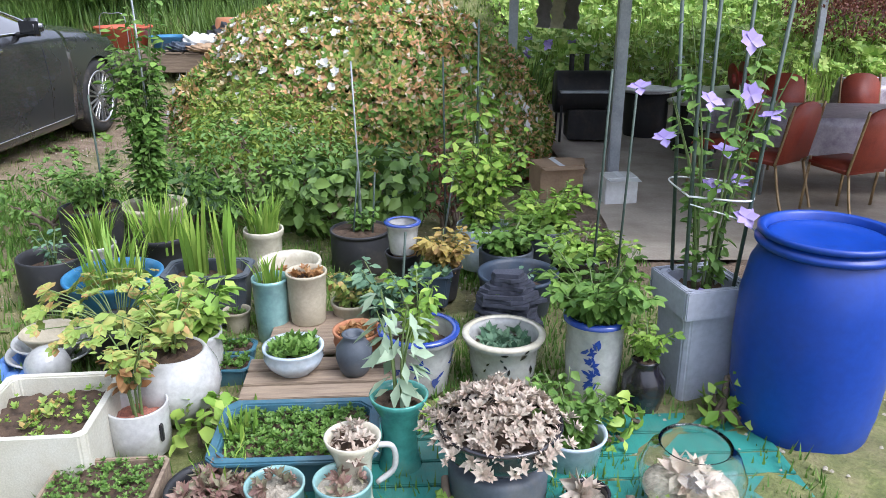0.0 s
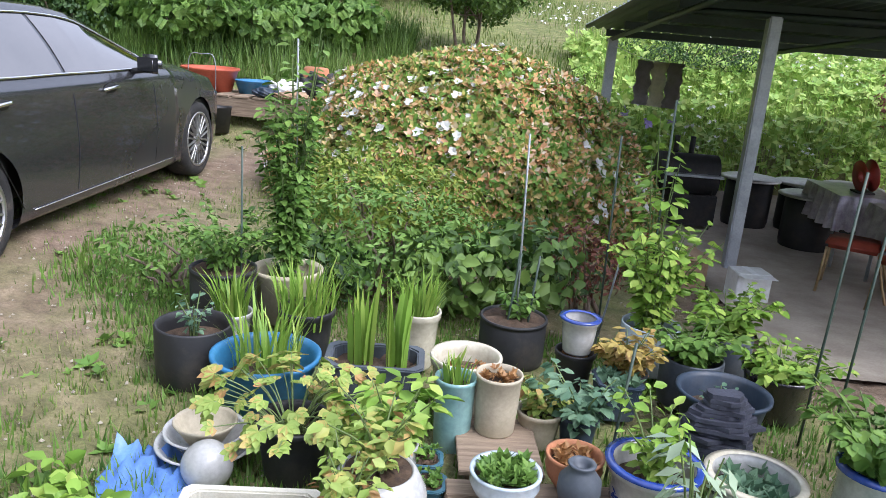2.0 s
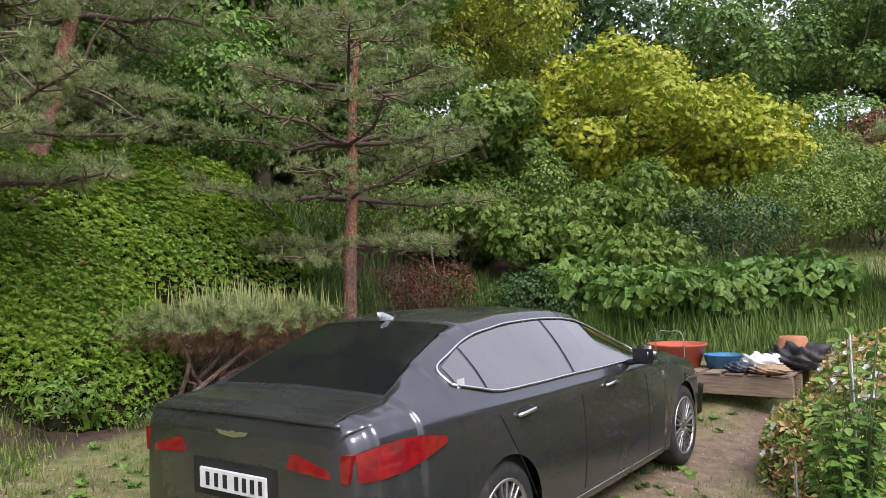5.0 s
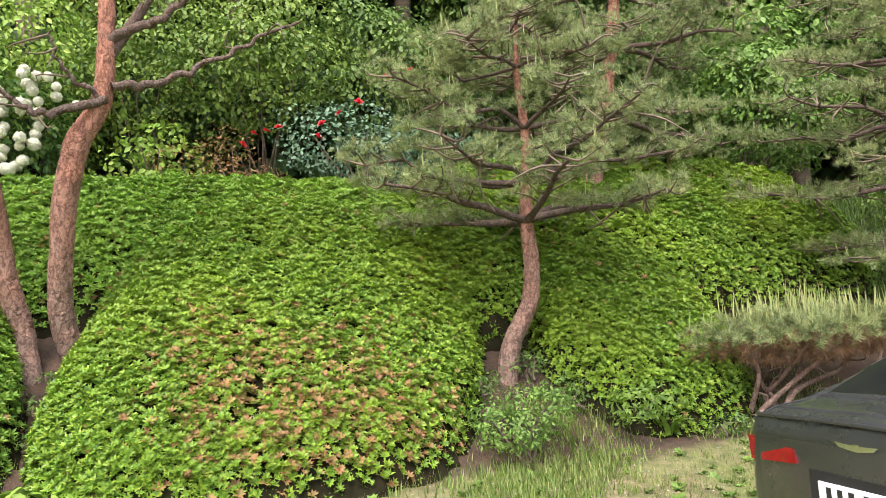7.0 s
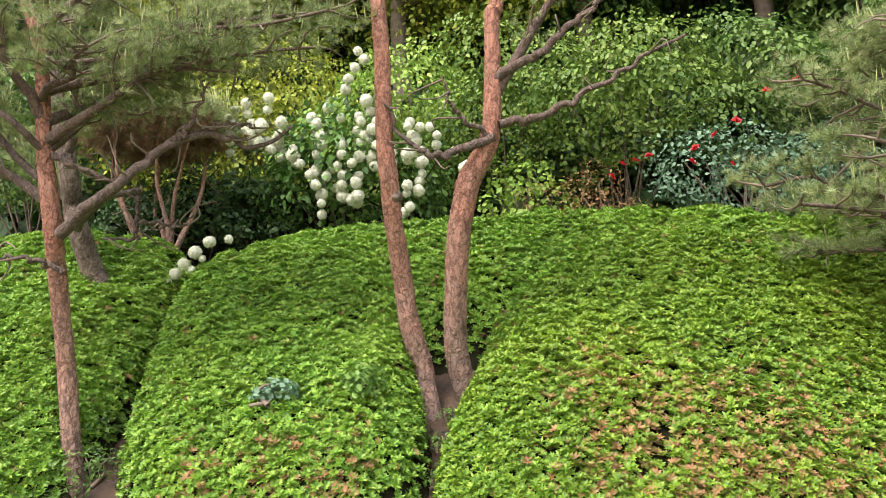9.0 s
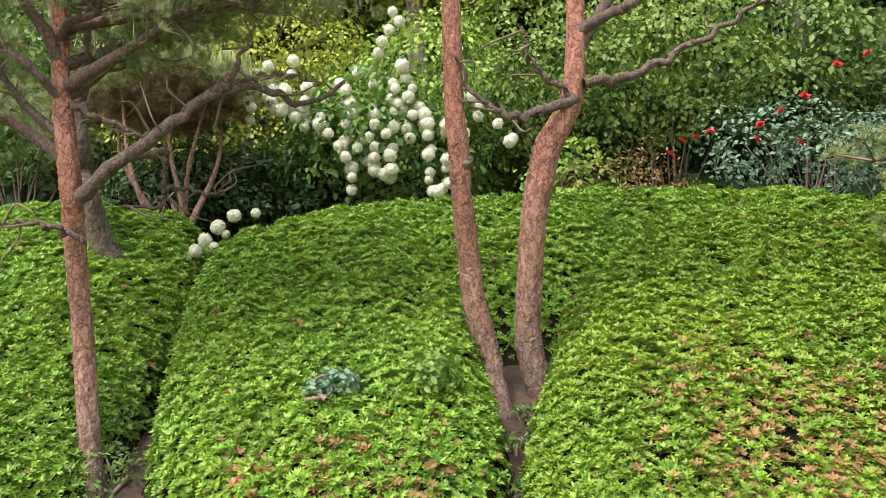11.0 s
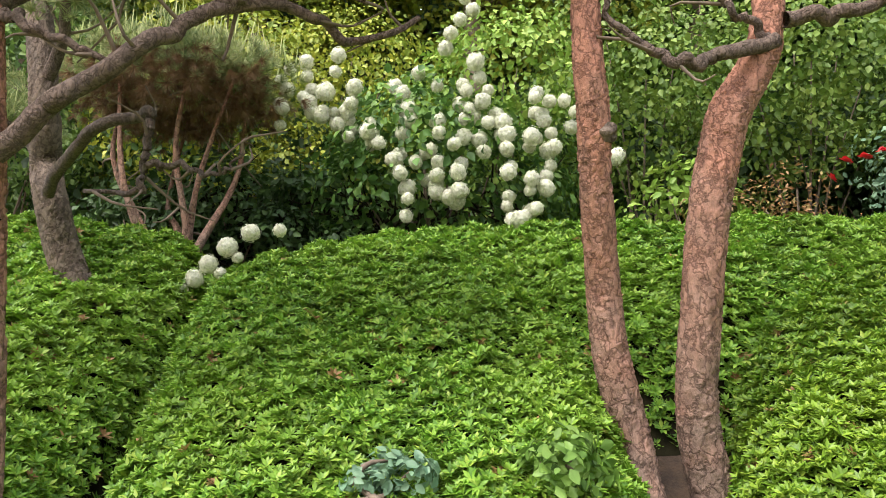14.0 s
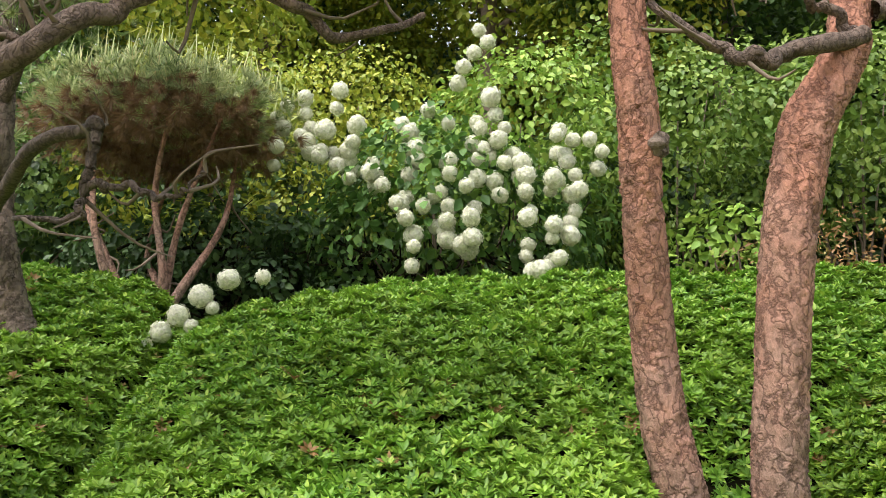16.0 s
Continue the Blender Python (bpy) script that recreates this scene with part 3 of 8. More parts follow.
# bent young pine between the mounds
b = [(u, e, r) for u, z, rr, n, r in ((0.56, 2.88, 1.5, 6, 0.04), (0.66, 3.35, 1.6, 6, 0.032), (0.76, 3.75, 1.25, 5, 0.026), (0.88, 4.15, 0.95, 5, 0.02), (0.98, 4.5, 0.5, 4, 0.016)) for e in ring((-8.1, 3.6), rr, n, z, 0.14, z)]
pine("bent young red pine with layered grey-green pads", [(-8.14, 3.28, 1.05), (-8.12, 3.36, 1.5), (-8.1, 3.57, 1.9), (-8.1, 3.62, 2.3), (-8.1, 3.6, 2.7), (-8.1, 3.66, 3.38), (-8.1, 3.62, 4.1), (-8.05, 3.64, 4.7)], (0.10, 0.085, 0.075, 0.07, 0.06, 0.045, 0.03, 0.015), b, tufts=15, tuft_flat=0.25, tuft_r=0.36, first=3)
# tall pine behind it
b = [(u, e, r) for u, z, rr, n, r in ((0.45, 4.0, 1.5, 5, 0.05), (0.6, 4.9, 1.7, 6, 0.045), (0.75, 5.8, 1.6, 6, 0.04), (0.95, 6.8, 1.2, 5, 0.03)) for e in ring((-10.0, 5.9), rr, n, z, 0.25, z)]
pine("tall red pine behind clipped azaleas", [(-10.0, 5.4, 2.3), (-10.0, 5.5, 3.2), (-10.0, 5.85, 4.6), (-10.0, 6.1, 6.0), (-10.0, 6.0, 7.2)], (0.13, 0.11, 0.09, 0.06, 0.02), b, tufts=17, tuft_r=0.5, first=3)
# straight pine beside the car
b = [(u, e, r) for u, z, rr, n, r in ((0.33, 2.3, 1.4, 5, 0.03), (0.45, 3.1, 1.7, 6, 0.035), (0.62, 3.8, 1.9, 7, 0.035), (0.8, 4.5, 1.6, 7, 0.03), (0.98, 5.1, 1.0, 6, 0.02)) for e in ring((-7.8, 8.5), rr, n, z, 0.2, z)]
pine("straight young pine with a wide flat crown", [(-7.8, 8.4, 0.75), (-7.8, 8.42, 2.0), (-7.8, 8.5, 3.2), (-7.8, 8.55, 4.2), (-7.8, 8.7, 5.2)], (0.09, 0.08, 0.07, 0.05, 0.02), b, tufts=17, tuft_flat=0.3, first=3)
# twin trunks between the mounds
b = [(0.97, e, 0.05) for e in ring((-8.2, -1.1), 1.6, 5, 6.4, 0.3)]
pine("tall slender red pine trunk with a dark knot", [(-8.56, -0.56, 1.25), (-8.6, -0.62, 1.52), (-8.64, -0.68, 1.92), (-8.56, -0.77, 2.31), (-8.5, -0.8, 2.63), (-8.3, -0.84, 3.1), (-8.2, -0.85, 3.4), (-8.15, -0.87, 3.69), (-8.1, -0.87, 4.45), (-8.08, -0.89, 4.95), (-8.08, -0.95, 6.2)], (0.096, 0.092, 0.088, 0.082, 0.076, 0.072, 0.072, 0.066, 0.062, 0.058, 0.04), b, tufts=9)
kn = scene.objects["pine_tree.003"]
bm = bmesh.new()
bmesh.ops.create_icosphere(bm, subdivisions=3, radius=0.05)
for v in bm.verts:
    v.co *= 1 + 0.25 * math.sin(v.co.x * 90) * math.sin(v.co.z * 70)
ob_ = part("knot", bm, M["bark_dark"], kn, "dark broken branch stub")
ob_.matrix_basis = pose(-8.2 + 8.56, -0.80 + 0.56, 3.27 - 1.25)
b = [(0.75, (-8.2, 1.2, 5.6), 0.05), (0.97, (-8.2, 0.6, 6.6), 0.05), (0.97, (-9.2, -0.3, 6.5), 0.05), (0.97, (-7.5, 0.2, 6.4), 0.045)]
pine("tall red pine with a crooked trunk and bare boughs", [(-8.75, -0.25, 1.4), (-8.7, -0.31, 1.67), (-8.62, -0.38, 1.96), (-8.55, -0.39, 2.19), (-8.47, -0.37, 2.49), (-8.38, -0.33, 2.89), (-8.33, -0.27, 3.19), (-8.3, -0.21, 3.4), (-8.28, -0.09, 3.6), (-8.26, -0.02, 3.77), (-8.22, 0.02, 4.2), (-8.2, 0.04, 4.75), (-8.2, 0.09, 4.95), (-8.2, 0.15, 6.3)], (0.105, 0.10, 0.094, 0.09, 0.088, 0.09, 0.094, 0.095, 0.082, 0.076, 0.064, 0.058, 0.055, 0.036), b, tufts=9, limbs=(([(-8.2, 0.0, 3.72), (-8.12, -0.31, 3.59), (-8.1, -0.46, 3.56), (-8.1, -0.6, 3.63), (-8.1, -0.74, 3.74), (-8.05, -0.85, 4.0)], 0.036), ([(-8.2, 0.02, 4.2), (-8.2, 0.44, 4.45), (-8.2, 0.92, 4.81), (-8.2, 1.3, 5.2)], 0.042), ([(-8.2, 0.05, 3.82), (-8.2, 0.35, 3.86), (-8.2, 0.6, 3.95), (-8.2, 0.87, 4.1), (-8.2, 1.25, 4.32), (-8.25, 1.6, 4.5)], 0.036), ([(-8.2, 0.0, 3.72), (-8.1, -0.27, 3.9), (-8.05, -0.37, 4.2)], 0.022)))
# branching pine on the left
b = [(0.72, (-7.6, -2.2, 4.35), 0.045), (0.75, (-8.3, -2.3, 4.6), 0.045), (0.62, (-7.5, -4.5, 3.9), 0.05), (0.75, (-7.0, -3.6, 4.6), 0.045), (0.85, (-8.2, -1.6, 4.9), 0.045), (0.9, (-7.7, -2.6, 5.2), 0.04), (0.97, (-7.4, -4.3, 5.2), 0.04), (0.97, (-8.4, -3.6, 5.4), 0.04), (0.8, (-7.9, -1.5, 4.45), 0.04), (0.7, (-7.9, -3.0, 4.15), 0.035), (0.78, (-7.3, -2.9, 4.3), 0.035), (0.8, (-7.7, -2.0, 4.2), 0.03), (0.66, (-7.8, -4.2, 4.2), 0.035), (0.7, (-7.1, -4.2, 4.4), 0.03), (0.85, (-7.6, -1.2, 4.6), 0.03), (0.9, (-7.9, -3.3, 4.9), 0.03), (0.88, (-8.0, -2.6, 4.7), 0.03)]
pine("spreading red pine with long twisting boughs", [(-8.0, -3.24, 0.9), (-8.0, -3.3, 1.42), (-7.98, -3.35, 1.98), (-7.85, -3.37, 2.63), (-7.7, -3.35, 3.07), (-7.62, -3.4, 3.71), (-7.55, -3.42, 4.37), (-7.5, -3.6, 5.0)], (0.075, 0.068, 0.064, 0.062, 0.066, 0.054, 0.045, 0.022), b, tufts=17, first=3, tuft_flat=0.55, candles=0.15, limbs=(([(-7.63, -3.26, 2.98), (-7.60, -3.09, 3.15), (-7.57, -2.94, 3.21), (-7.57, -2.72, 3.38), (-7.65, -2.61, 3.52), (-7.72, -2.52, 3.64), (-7.85, -2.32, 3.76), (-7.99, -2.11, 3.79), (-8.12, -2.00, 3.73), (-8.15, -1.84, 3.75), (-8.30, -1.67, 3.95)], 0.046), ([(-7.65, -3.37, 3.62), (-7.60, -3.20, 3.53), (-7.60, -2.89, 3.38), (-7.58, -2.70, 3.39)], 0.026), ([(-7.72, -2.52, 3.64), (-7.77, -2.39, 3.76), (-7.77, -2.29, 3.90), (-7.75, -2.17, 4.15)], 0.028), ([(-7.77, -2.42, 3.70), (-7.90, -2.22, 3.84), (-7.95, -2.02, 3.87), (-7.95, -1.88, 3.86)], 0.02), ([(-7.65, -3.22, 2.70), (-7.55, -3.52, 2.82), (-7.45, -3.92, 2.80)], 0.022)))
b = [(0.5, (-9.6, -4.9, 4.4), 0.05), (0.75, (-8.4, -3.6, 5.2), 0.045), (0.95, (-9.2, -4.0, 5.9), 0.04)]
pine("leaning dark pine trunk behind the hedge", [(-9.4, -3.45, 2.2), (-9.4, -3.63, 2.49), (-9.35, -3.9, 2.94), (-9.25, -4.03, 3.38), (-9.3, -4.12, 3.62), (-9.2, -4.12, 3.92), (-9.2, -4.3, 4.8), (-9.2, -4.5, 5.6)], (0.13, 0.115, 0.10, 0.095, 0.09, 0.088, 0.075, 0.04), b, "bark_dark", limbs=(([(-9.1, -3.95, 3.35), (-8.5, -3.4, 3.47), (-8.32, -3.04, 3.47), (-8.3, -2.97, 3.4), (-8.3, -3.0, 3.2), (-8.32, -3.02, 3.04), (-8.4, -3.32, 3.1)], 0.035), ([(-8.32, -3.0, 3.2), (-8.3, -2.8, 3.18), (-8.3, -2.62, 3.14), (-8.25, -2.5, 3.22)], 0.018)))

# ---- woodland, shrubs and flowers ----
def crown(root, name, lobes, leaf, density, mat, template=(LEAF_V, LEAF_F), droop=0.0, up=0.35, fill=0.72, label=""):
    """Leaves over and inside a heap of uneven lobes (centre and three radii each)."""
    L = np.array(lobes, float)
    P, N = [], []
    for k, (cx, cy, cz, rx, ry, rz) in enumerate(L):
        n = int(density * 4 * math.pi * ((rx * ry + ry * rz + rx * rz) / 3))
        d = unit(RNG.normal(size=(n, 3)))
        lump = 1 + 0.13 * np.sin(d[:, 0] * 7 + k) * np.sin(d[:, 1] * 6 + 2 * k) + 0.1 * np.sin(d[:, 2] * 9 + 3 * k)
        p = np.array((cx, cy, cz)) + d * (rx, ry, rz) * (RNG.uniform(fill, 1.06, n) * lump)[:, None]
        inside = np.zeros(n, bool)
        for j, q in enumerate(L):
            if j != k:
                inside |= (((p - q[:3]) / q[3:]) ** 2).sum(1) < 0.5
        P.append(p[~inside]), N.append(d[~inside])
    P, N = np.concatenate(P), np.concatenate(N)
    nrm = unit(N + (0, 0, up) + RNG.normal(0, 0.45, N.shape))
    rot = frames_from(nrm)
    if droop:
        y = unit(np.cross(nrm, np.cross(N * (1, 1, 0.2) + (0, 0, -droop), nrm)) + RNG.normal(0, 0.3, nrm.shape))
        x = unit(np.cross(y, nrm))
        rot = np.stack([x, y, np.cross(x, y)], axis=2)
    return arrays(name, *scatter(*template, P, rot, leaf * RNG.uniform(0.6, 1.3, len(P))), mat, root, label)


def heap(c, r, h, n, size, seed, hollow=0.55):
    """Lobes for a crown of radius r and height h about c."""
    g = np.random.default_rng(seed)
    out = []
    for k in range(n):
        a, q, z = 2.4 * k + g.uniform(0, 0.7), math.sqrt((k + 0.5) / n) * r * g.uniform(0.75, 1.05), g.uniform(-0.5, 0.5)
        z = z * (1 - (q / r) ** 2 * hollow)
        s = size * g.uniform(0.7, 1.25)
        out.append((c[0] + q * math.cos(a), c[1] + q * math.sin(a), c[2] + z * h, s, s, s * g.uniform(0.6, 0.85)))
    return out


def tree(name, label, x, y, height, r, leaf, density, mat, lobes=14, trunk=0.12, seed=0, stems=1, crown_h=0.6, category="tree", template=(LEAF_V, LEAF_F), droop=0.0, bark="twig", z=None, lobe=None):
    z0 = gz(x, y) - 0.05 if z is None else z
    root = thing(name, (x, y, z0), label, category)
    g = np.random.default_rng(seed)
    cz = height * (1 - crown_h / 2)
    L = heap((0, 0, cz), r, height * crown_h * 0.75, lobes, lobe or r * 0.42, seed)
    for s in range(stems):
        ox, oy = (g.normal(0, 0.1, 2) if stems > 1 else (0, 0))
        top = (ox * 2.5 + g.normal(0, 0.1 * r), oy * 2.5 + g.normal(0, 0.1 * r), cz)
        T = spline([(ox, oy, 0), (ox * 1.5 + g.normal(0, 0.06), oy * 1.5 + g.normal(0, 0.06), cz * 0.5), top], 12)
        arrays("trunk", *tube(T, np.linspace(trunk, trunk * 0.4, 12), 8, 0.05), M[bark], root, "", True)
    for q in L[::2]:
        e = np.array(q[:3])
        s = np.array((top[0] * 0.5, top[1] * 0.5, min(e[2] - 0.15, cz * g.uniform(0.5, 0.95))))
        arrays("limb", *tube(spline([s, (s + e) / 2 + g.normal(0, 0.08 * r, 3), e], 8), np.linspace(trunk * 0.45, trunk * 0.1, 8), 6, 0.05), M[bark], root, "", True)
    crown(root, "crown", L, leaf, density, mat, template, droop)
    return root


def shrub(name, label, x, y, r, h, leaf, density, mat, lobes=9, seed=0, category="shrub", template=(LEAF_V, LEAF_F), z=None, droop=0.0, stretch=(1, 1), lobe=None):
    z0 = gz(x, y) - 0.03 if z is None else z
    root = thing(name, (x, y, z0), label, category)
    s = lobe or min(r, h) * 0.48
    L = [(a * stretch[0], b * stretch[1], max(c, s * 0.55), d * stretch[0] ** 0.5, e * stretch[1] ** 0.5, f) for a, b, c, d, e, f in heap((0, 0, h * 0.55), r * 0.75, h * 0.62, lobes, s, seed, 0.9)]
    crown(root, "leaves", L, leaf, density, mat, template, droop)
    st = [tube(spline([(RNG.normal(0, 0.06), RNG.normal(0, 0.06), 0), (np.array(q[:3]) * 0.5 + RNG.normal(0, 0.04, 3)), q[:3]], 7), np.linspace(0.018, 0.006, 7), 5) for q in L]
    stem = arrays("stem_mass", *merge(st), M["twig"], root)
    return root


WIDE = (WIDE_V, WIDE_F)
# thicket on top of the bank
g0 = np.random.default_rng(3)
for k, (x, y, r, h, mat, leaf) in enumerate((
        (-12.6, -6.6, 1.7, 3.6, "wood_leaf", 0.11), (-13.0, -4.6, 1.6, 3.4, "lime_leaf", 0.10), (-12.9, -3.0, 1.5, 3.6, "lime_leaf", 0.09), (-12.4, -1.4, 1.4, 3.0, "bright_leaf", 0.10),
        (-12.6, 0.2, 1.4, 3.4, "fresh_wood_leaf", 0.10), (-12.6, 1.8, 1.5, 3.6, "fresh_wood_leaf", 0.11), (-12.7, 3.6, 1.6, 3.8, "wood_leaf", 0.12), (-12.6, 5.6, 1.7, 3.6, "wood_leaf", 0.12),
        (-12.2, 7.6, 1.7, 3.6, "wood_leaf", 0.12), (-11.6, 9.4, 1.6, 3.2, "mid_leaf", 0.12))):
    shrub("woodland_shrub", "dense leafy shrub at the edge of a wood", x, y, r, h, leaf * 0.7, 200, M[mat], 15, 40 + k, "shrub", WIDE, droop=0.5, stretch=(1, 1.05))
for k, (x, y, h, r, mat) in enumerate((
        (-16, -9, 10, 3.0, "wood_leaf"), (-15.5, -5, 9.5, 2.7, "lime_leaf"), (-15.5, -1.5, 10, 2.8, "lime_leaf"), (-15.5, 1.8, 10, 2.8, "wood_leaf"), (-15.5, 5, 10.5, 3.0, "dark_leaf"), (-15, 8.6, 11, 3.2, "dark_leaf"),
        (-14.2, 12.0, 11, 3.0, "wood_leaf"), (-12.6, 15.0, 11, 2.7, "mid_leaf"), (-12.5, 19.5, 12, 3.2, "lime_leaf"), (-19, 12, 13, 3.5, "dark_leaf"), (-19, 3, 10, 3.6, "dark_leaf"), (-19, -5, 10, 3.6, "dark_leaf"), (-16.5, 10.3, 10, 3.0, "wood_leaf"), (-16.0, 16.0, 11, 3.2, "wood_leaf"), (-12.0, 11.0, 6.5, 1.9, "mid_leaf"), (-13.6, 7.4, 7, 2.0, "wood_leaf"), (-12.8, 13.2, 8, 2.2, "wood_leaf"))):
    tree("woodland_tree", "tall broadleaved tree in dense leaf", x, y, h, r, 0.12, 115, M[mat], 24, 0.2, 70 + k, crown_h=0.97, template=WIDE, droop=0.4)


for k, (x, y, r, h) in enumerate(((-13.2, -5.6, 1.4, 2.2), (-13.3, -3.8, 1.3, 2.0), (-13.2, -2.0, 1.3, 2.0), (-13.3, -0.3, 1.3, 2.0), (-13.3, 1.2, 1.3, 2.0), (-13.4, 2.8, 1.4, 2.0), (-13.4, 4.6, 1.5, 2.2), (-13.3, 6.6, 1.5, 2.2), (-12.9, 8.6, 1.5, 2.2))):
    shrub("woodland_shrub", "dark undergrowth below the trees", x, y, r, h, 0.13, 70, M["dark_leaf"], 12, 440 + k, "shrub", WIDE, droop=0.4)

n = 9000
x, y = RNG.uniform(-23, -12.6, n), RNG.uniform(-13, 20, n)
pos = np.stack([x, y, ground(x, y) + RNG.uniform(0, 0.7, n)], 1)
tagged(arrays("undergrowth", *scatter(*rosette(7, 0.3, 1.9), pos, frames_from(unit(RNG.normal(0, 0.5, pos.shape) + (0.8, 0, 0.8))), RNG.uniform(0.15, 0.34, n)), M["dark_leaf"], None, "dark undergrowth on the wooded hillside"), "", "undergrowth", "", "stuff")

# low umbrella pine behind the viburnum
def cloud_pine(label, x, y, z, stems, pad, pad_r, size, dry=0.25, cand=1.0, seed=5, name="pine_shrub", tall=1.5, low_at=-0.15, thick=1.0):
    """A low pine with twisted stems under one flat pad of needles and upright candles."""
    g = np.random.default_rng(seed)
    root = thing(name, (x, y, z), label, "pine shrub")
    for k in range(stems):
        a = 2 * math.pi * k / stems + g.uniform(0, 0.5)
        e = np.array((pad[0] + pad_r[0] * 0.6 * math.cos(a), pad[1] + pad_r[1] * 0.6 * math.sin(a), pad[2] - 0.1))
        b0 = np.array((g.normal(0, 0.08), g.normal(0, 0.12), 0))
        T = spline([b0, b0 * 0.6 + e * 0.3 + g.normal(0, 0.09, 3), b0 * 0.2 + e * 0.65 + g.normal(0, 0.1, 3), e], 14)
        arrays("trunk", *tube(T, np.linspace(0.045, 0.012, 14) * (pad_r[0] / 0.8) ** 0.5, 8, 0.08), M["bark"], root, "", True)
        for j in range(3):
            q = T[g.integers(5, 13)]
            f = q + g.normal(0, 0.22, 3) * pad_r[0]
            arrays("branch", *tube(spline([q, (q + f) / 2 + g.normal(0, 0.05, 3), f], 6), np.linspace(0.012, 0.004, 6), 5), M["twig"], root)
    n = int(thick * 900 * pad_r[0] * pad_r[1] * 2 / size ** 1.2)
    d = unit(RNG.normal(size=(n, 3)))
    rad = RNG.uniform(0.45, 1.03, n) * (1 + 0.16 * np.sin(d[:, 0] * 9 + seed) * np.sin(d[:, 1] * 8 + 2 * seed))
    P = np.array(pad) + d * pad_r * rad[:, None]
    N = unit(d * (1, 1, 0.6) + (0, 0, 0.7) + RNG.normal(0, 0.3, (n, 3)))
    low = (d[:, 2] * rad < low_at + 0.2 * RNG.normal(size=n)) & (RNG.uniform(size=n) < dry * 2.5)
    arrays("needles", *scatter(*TUFT, P[~low], frames_from(N[~low]), size * RNG.uniform(0.8, 1.3, (~low).sum())), M["needle"], root)
    if low.sum():
        arrays("dry_needle_mass", *scatter(*TUFT, P[low], frames_from(unit(d[low] + (0, 0, -0.6))), size * RNG.uniform(0.8, 1.3, low.sum())), M["dry_needle"], root, "hanging brown needles")
    c = (d[:, 2] * rad > 0.25) & (RNG.uniform(size=n) < cand)
    up = unit(RNG.normal(0, 0.12, (c.sum(), 3)) + (0, 0, 1))
    arrays("candle_growth", *scatter(CANDLE_V * (1.4, 1.4, tall), CANDLE_F, P[c], frames_from(up), size * RNG.uniform(0.7, 1.4, c.sum())), M["candle"], root, "pale upright new shoots")
    return root


cloud_pine("umbrella-shaped pine with brown needles under a green top", -10.7, -3.85, 2.95, 6, (0.0, -0.1, 1.93), (0.75, 1.02, 0.40), 1.15, 0.5, low_at=-0.1, thick=1.8, tall=1.7)
cloud_pine("low spreading pine with upright pale shoots", -7.55, 5.75, gz(-7.55, 5.75) - 0.02, 7, (0.0, 0.6, 0.88), (0.6, 1.4, 0.27), 1.0, 0.4, 0.5, 8, tall=2.2)

# snowball viburnum
vib = shrub("viburnum", "snowball viburnum bush hung with round cream flower heads", -11.68, -1.85, 1.35, 2.2, 0.09, 190, M["viburnum_leaf"], 15, 11, "flowering shrub", WIDE, z=3.2, droop=0.4, stretch=(0.6, 1.1))
VO = np.array((-11.68, -1.85, 3.2))
PETAL_V = np.array([(-0.5, 0, 0), (0, -0.5, 0), (0.5, 0, 0), (0, 0.5, 0)]) * 1.0
fib = np.arange(150) + 0.5
phi_, th_ = np.arccos(1 - 2 * fib / 150), math.pi * (1 + 5 ** 0.5) * fib
BALL_N = np.stack([np.cos(th_) * np.sin(phi_), np.sin(th_) * np.sin(phi_), np.cos(phi_)], 1)
ball_meshes = []
for k in range(4):
    bn = unit(BALL_N + RNG.normal(0, 0.12, BALL_N.shape))
    o = arrays("flower_head", *scatter(PETAL_V, np.array([(0, 1, 2, 3)]), BALL_N * RNG.uniform(0.80, 1.06, 150)[:, None], frames_from(bn), RNG.uniform(0.28, 0.42, 150)), M["white_flower"], vib)
    ball_meshes.append(o.data)
    bpy.data.objects.remove(o)
core = bmesh.new()
bmesh.ops.create_icosphere(core, subdivisions=2, radius=0.92)
core_me = bpy.data.meshes.new("heart")
core.to_mesh(core_me)
core.free()
core_me.materials.append(M["white_flower"])


def flower_head(p, r, k):
    o = new("flower_head", ball_meshes[k % 4])
    o.parent = vib
    o.matrix_basis = Matrix.Translation(np.array(p) - VO) @ Euler((k * 1.3, k * 0.7, k * 2.1)).to_matrix().to_4x4() @ Matrix.Diagonal((r, r, r * 0.92, 1))
    q = new("heart", core_me)
    q.parent = o


gv = np.random.default_rng(21)
k = 0
UPPER_SPRAYS = ((-3.1, 5.12, 5, 0.0, -0.11), (-2.95, 5.17, 4, 0.02, -0.12), (-2.75, 4.97, 4, 0.03, -0.09), (-2.66, 5.2, 1, 0.02, -0.12), (-2.85, 4.75, 2, 0.06, -0.06), (-2.47, 4.87, 2, -0.02, -0.09), (-2.55, 4.66, 3, 0.06, -0.07), (-2.33, 4.55, 3, 0.02, -0.07), (-2.1, 5.0, 4, 0.02, -0.1),
                (-1.92, 5.06, 0, 0, 0), (-1.77, 4.9, 0, 0, 0), (-1.4, 5.08, 2, 0.02, -0.12), (-1.55, 4.92, 6, 0.01, -0.085), (-1.4, 4.75, 4, 0.01, -0.1), (-1.25, 4.65, 3, 0.03, -0.1), (-1.0, 4.78, 2, 0.05, -0.05), (-0.85, 4.75, 3, -0.02, -0.1), (-0.68, 4.72, 2, 0.0, -0.1))
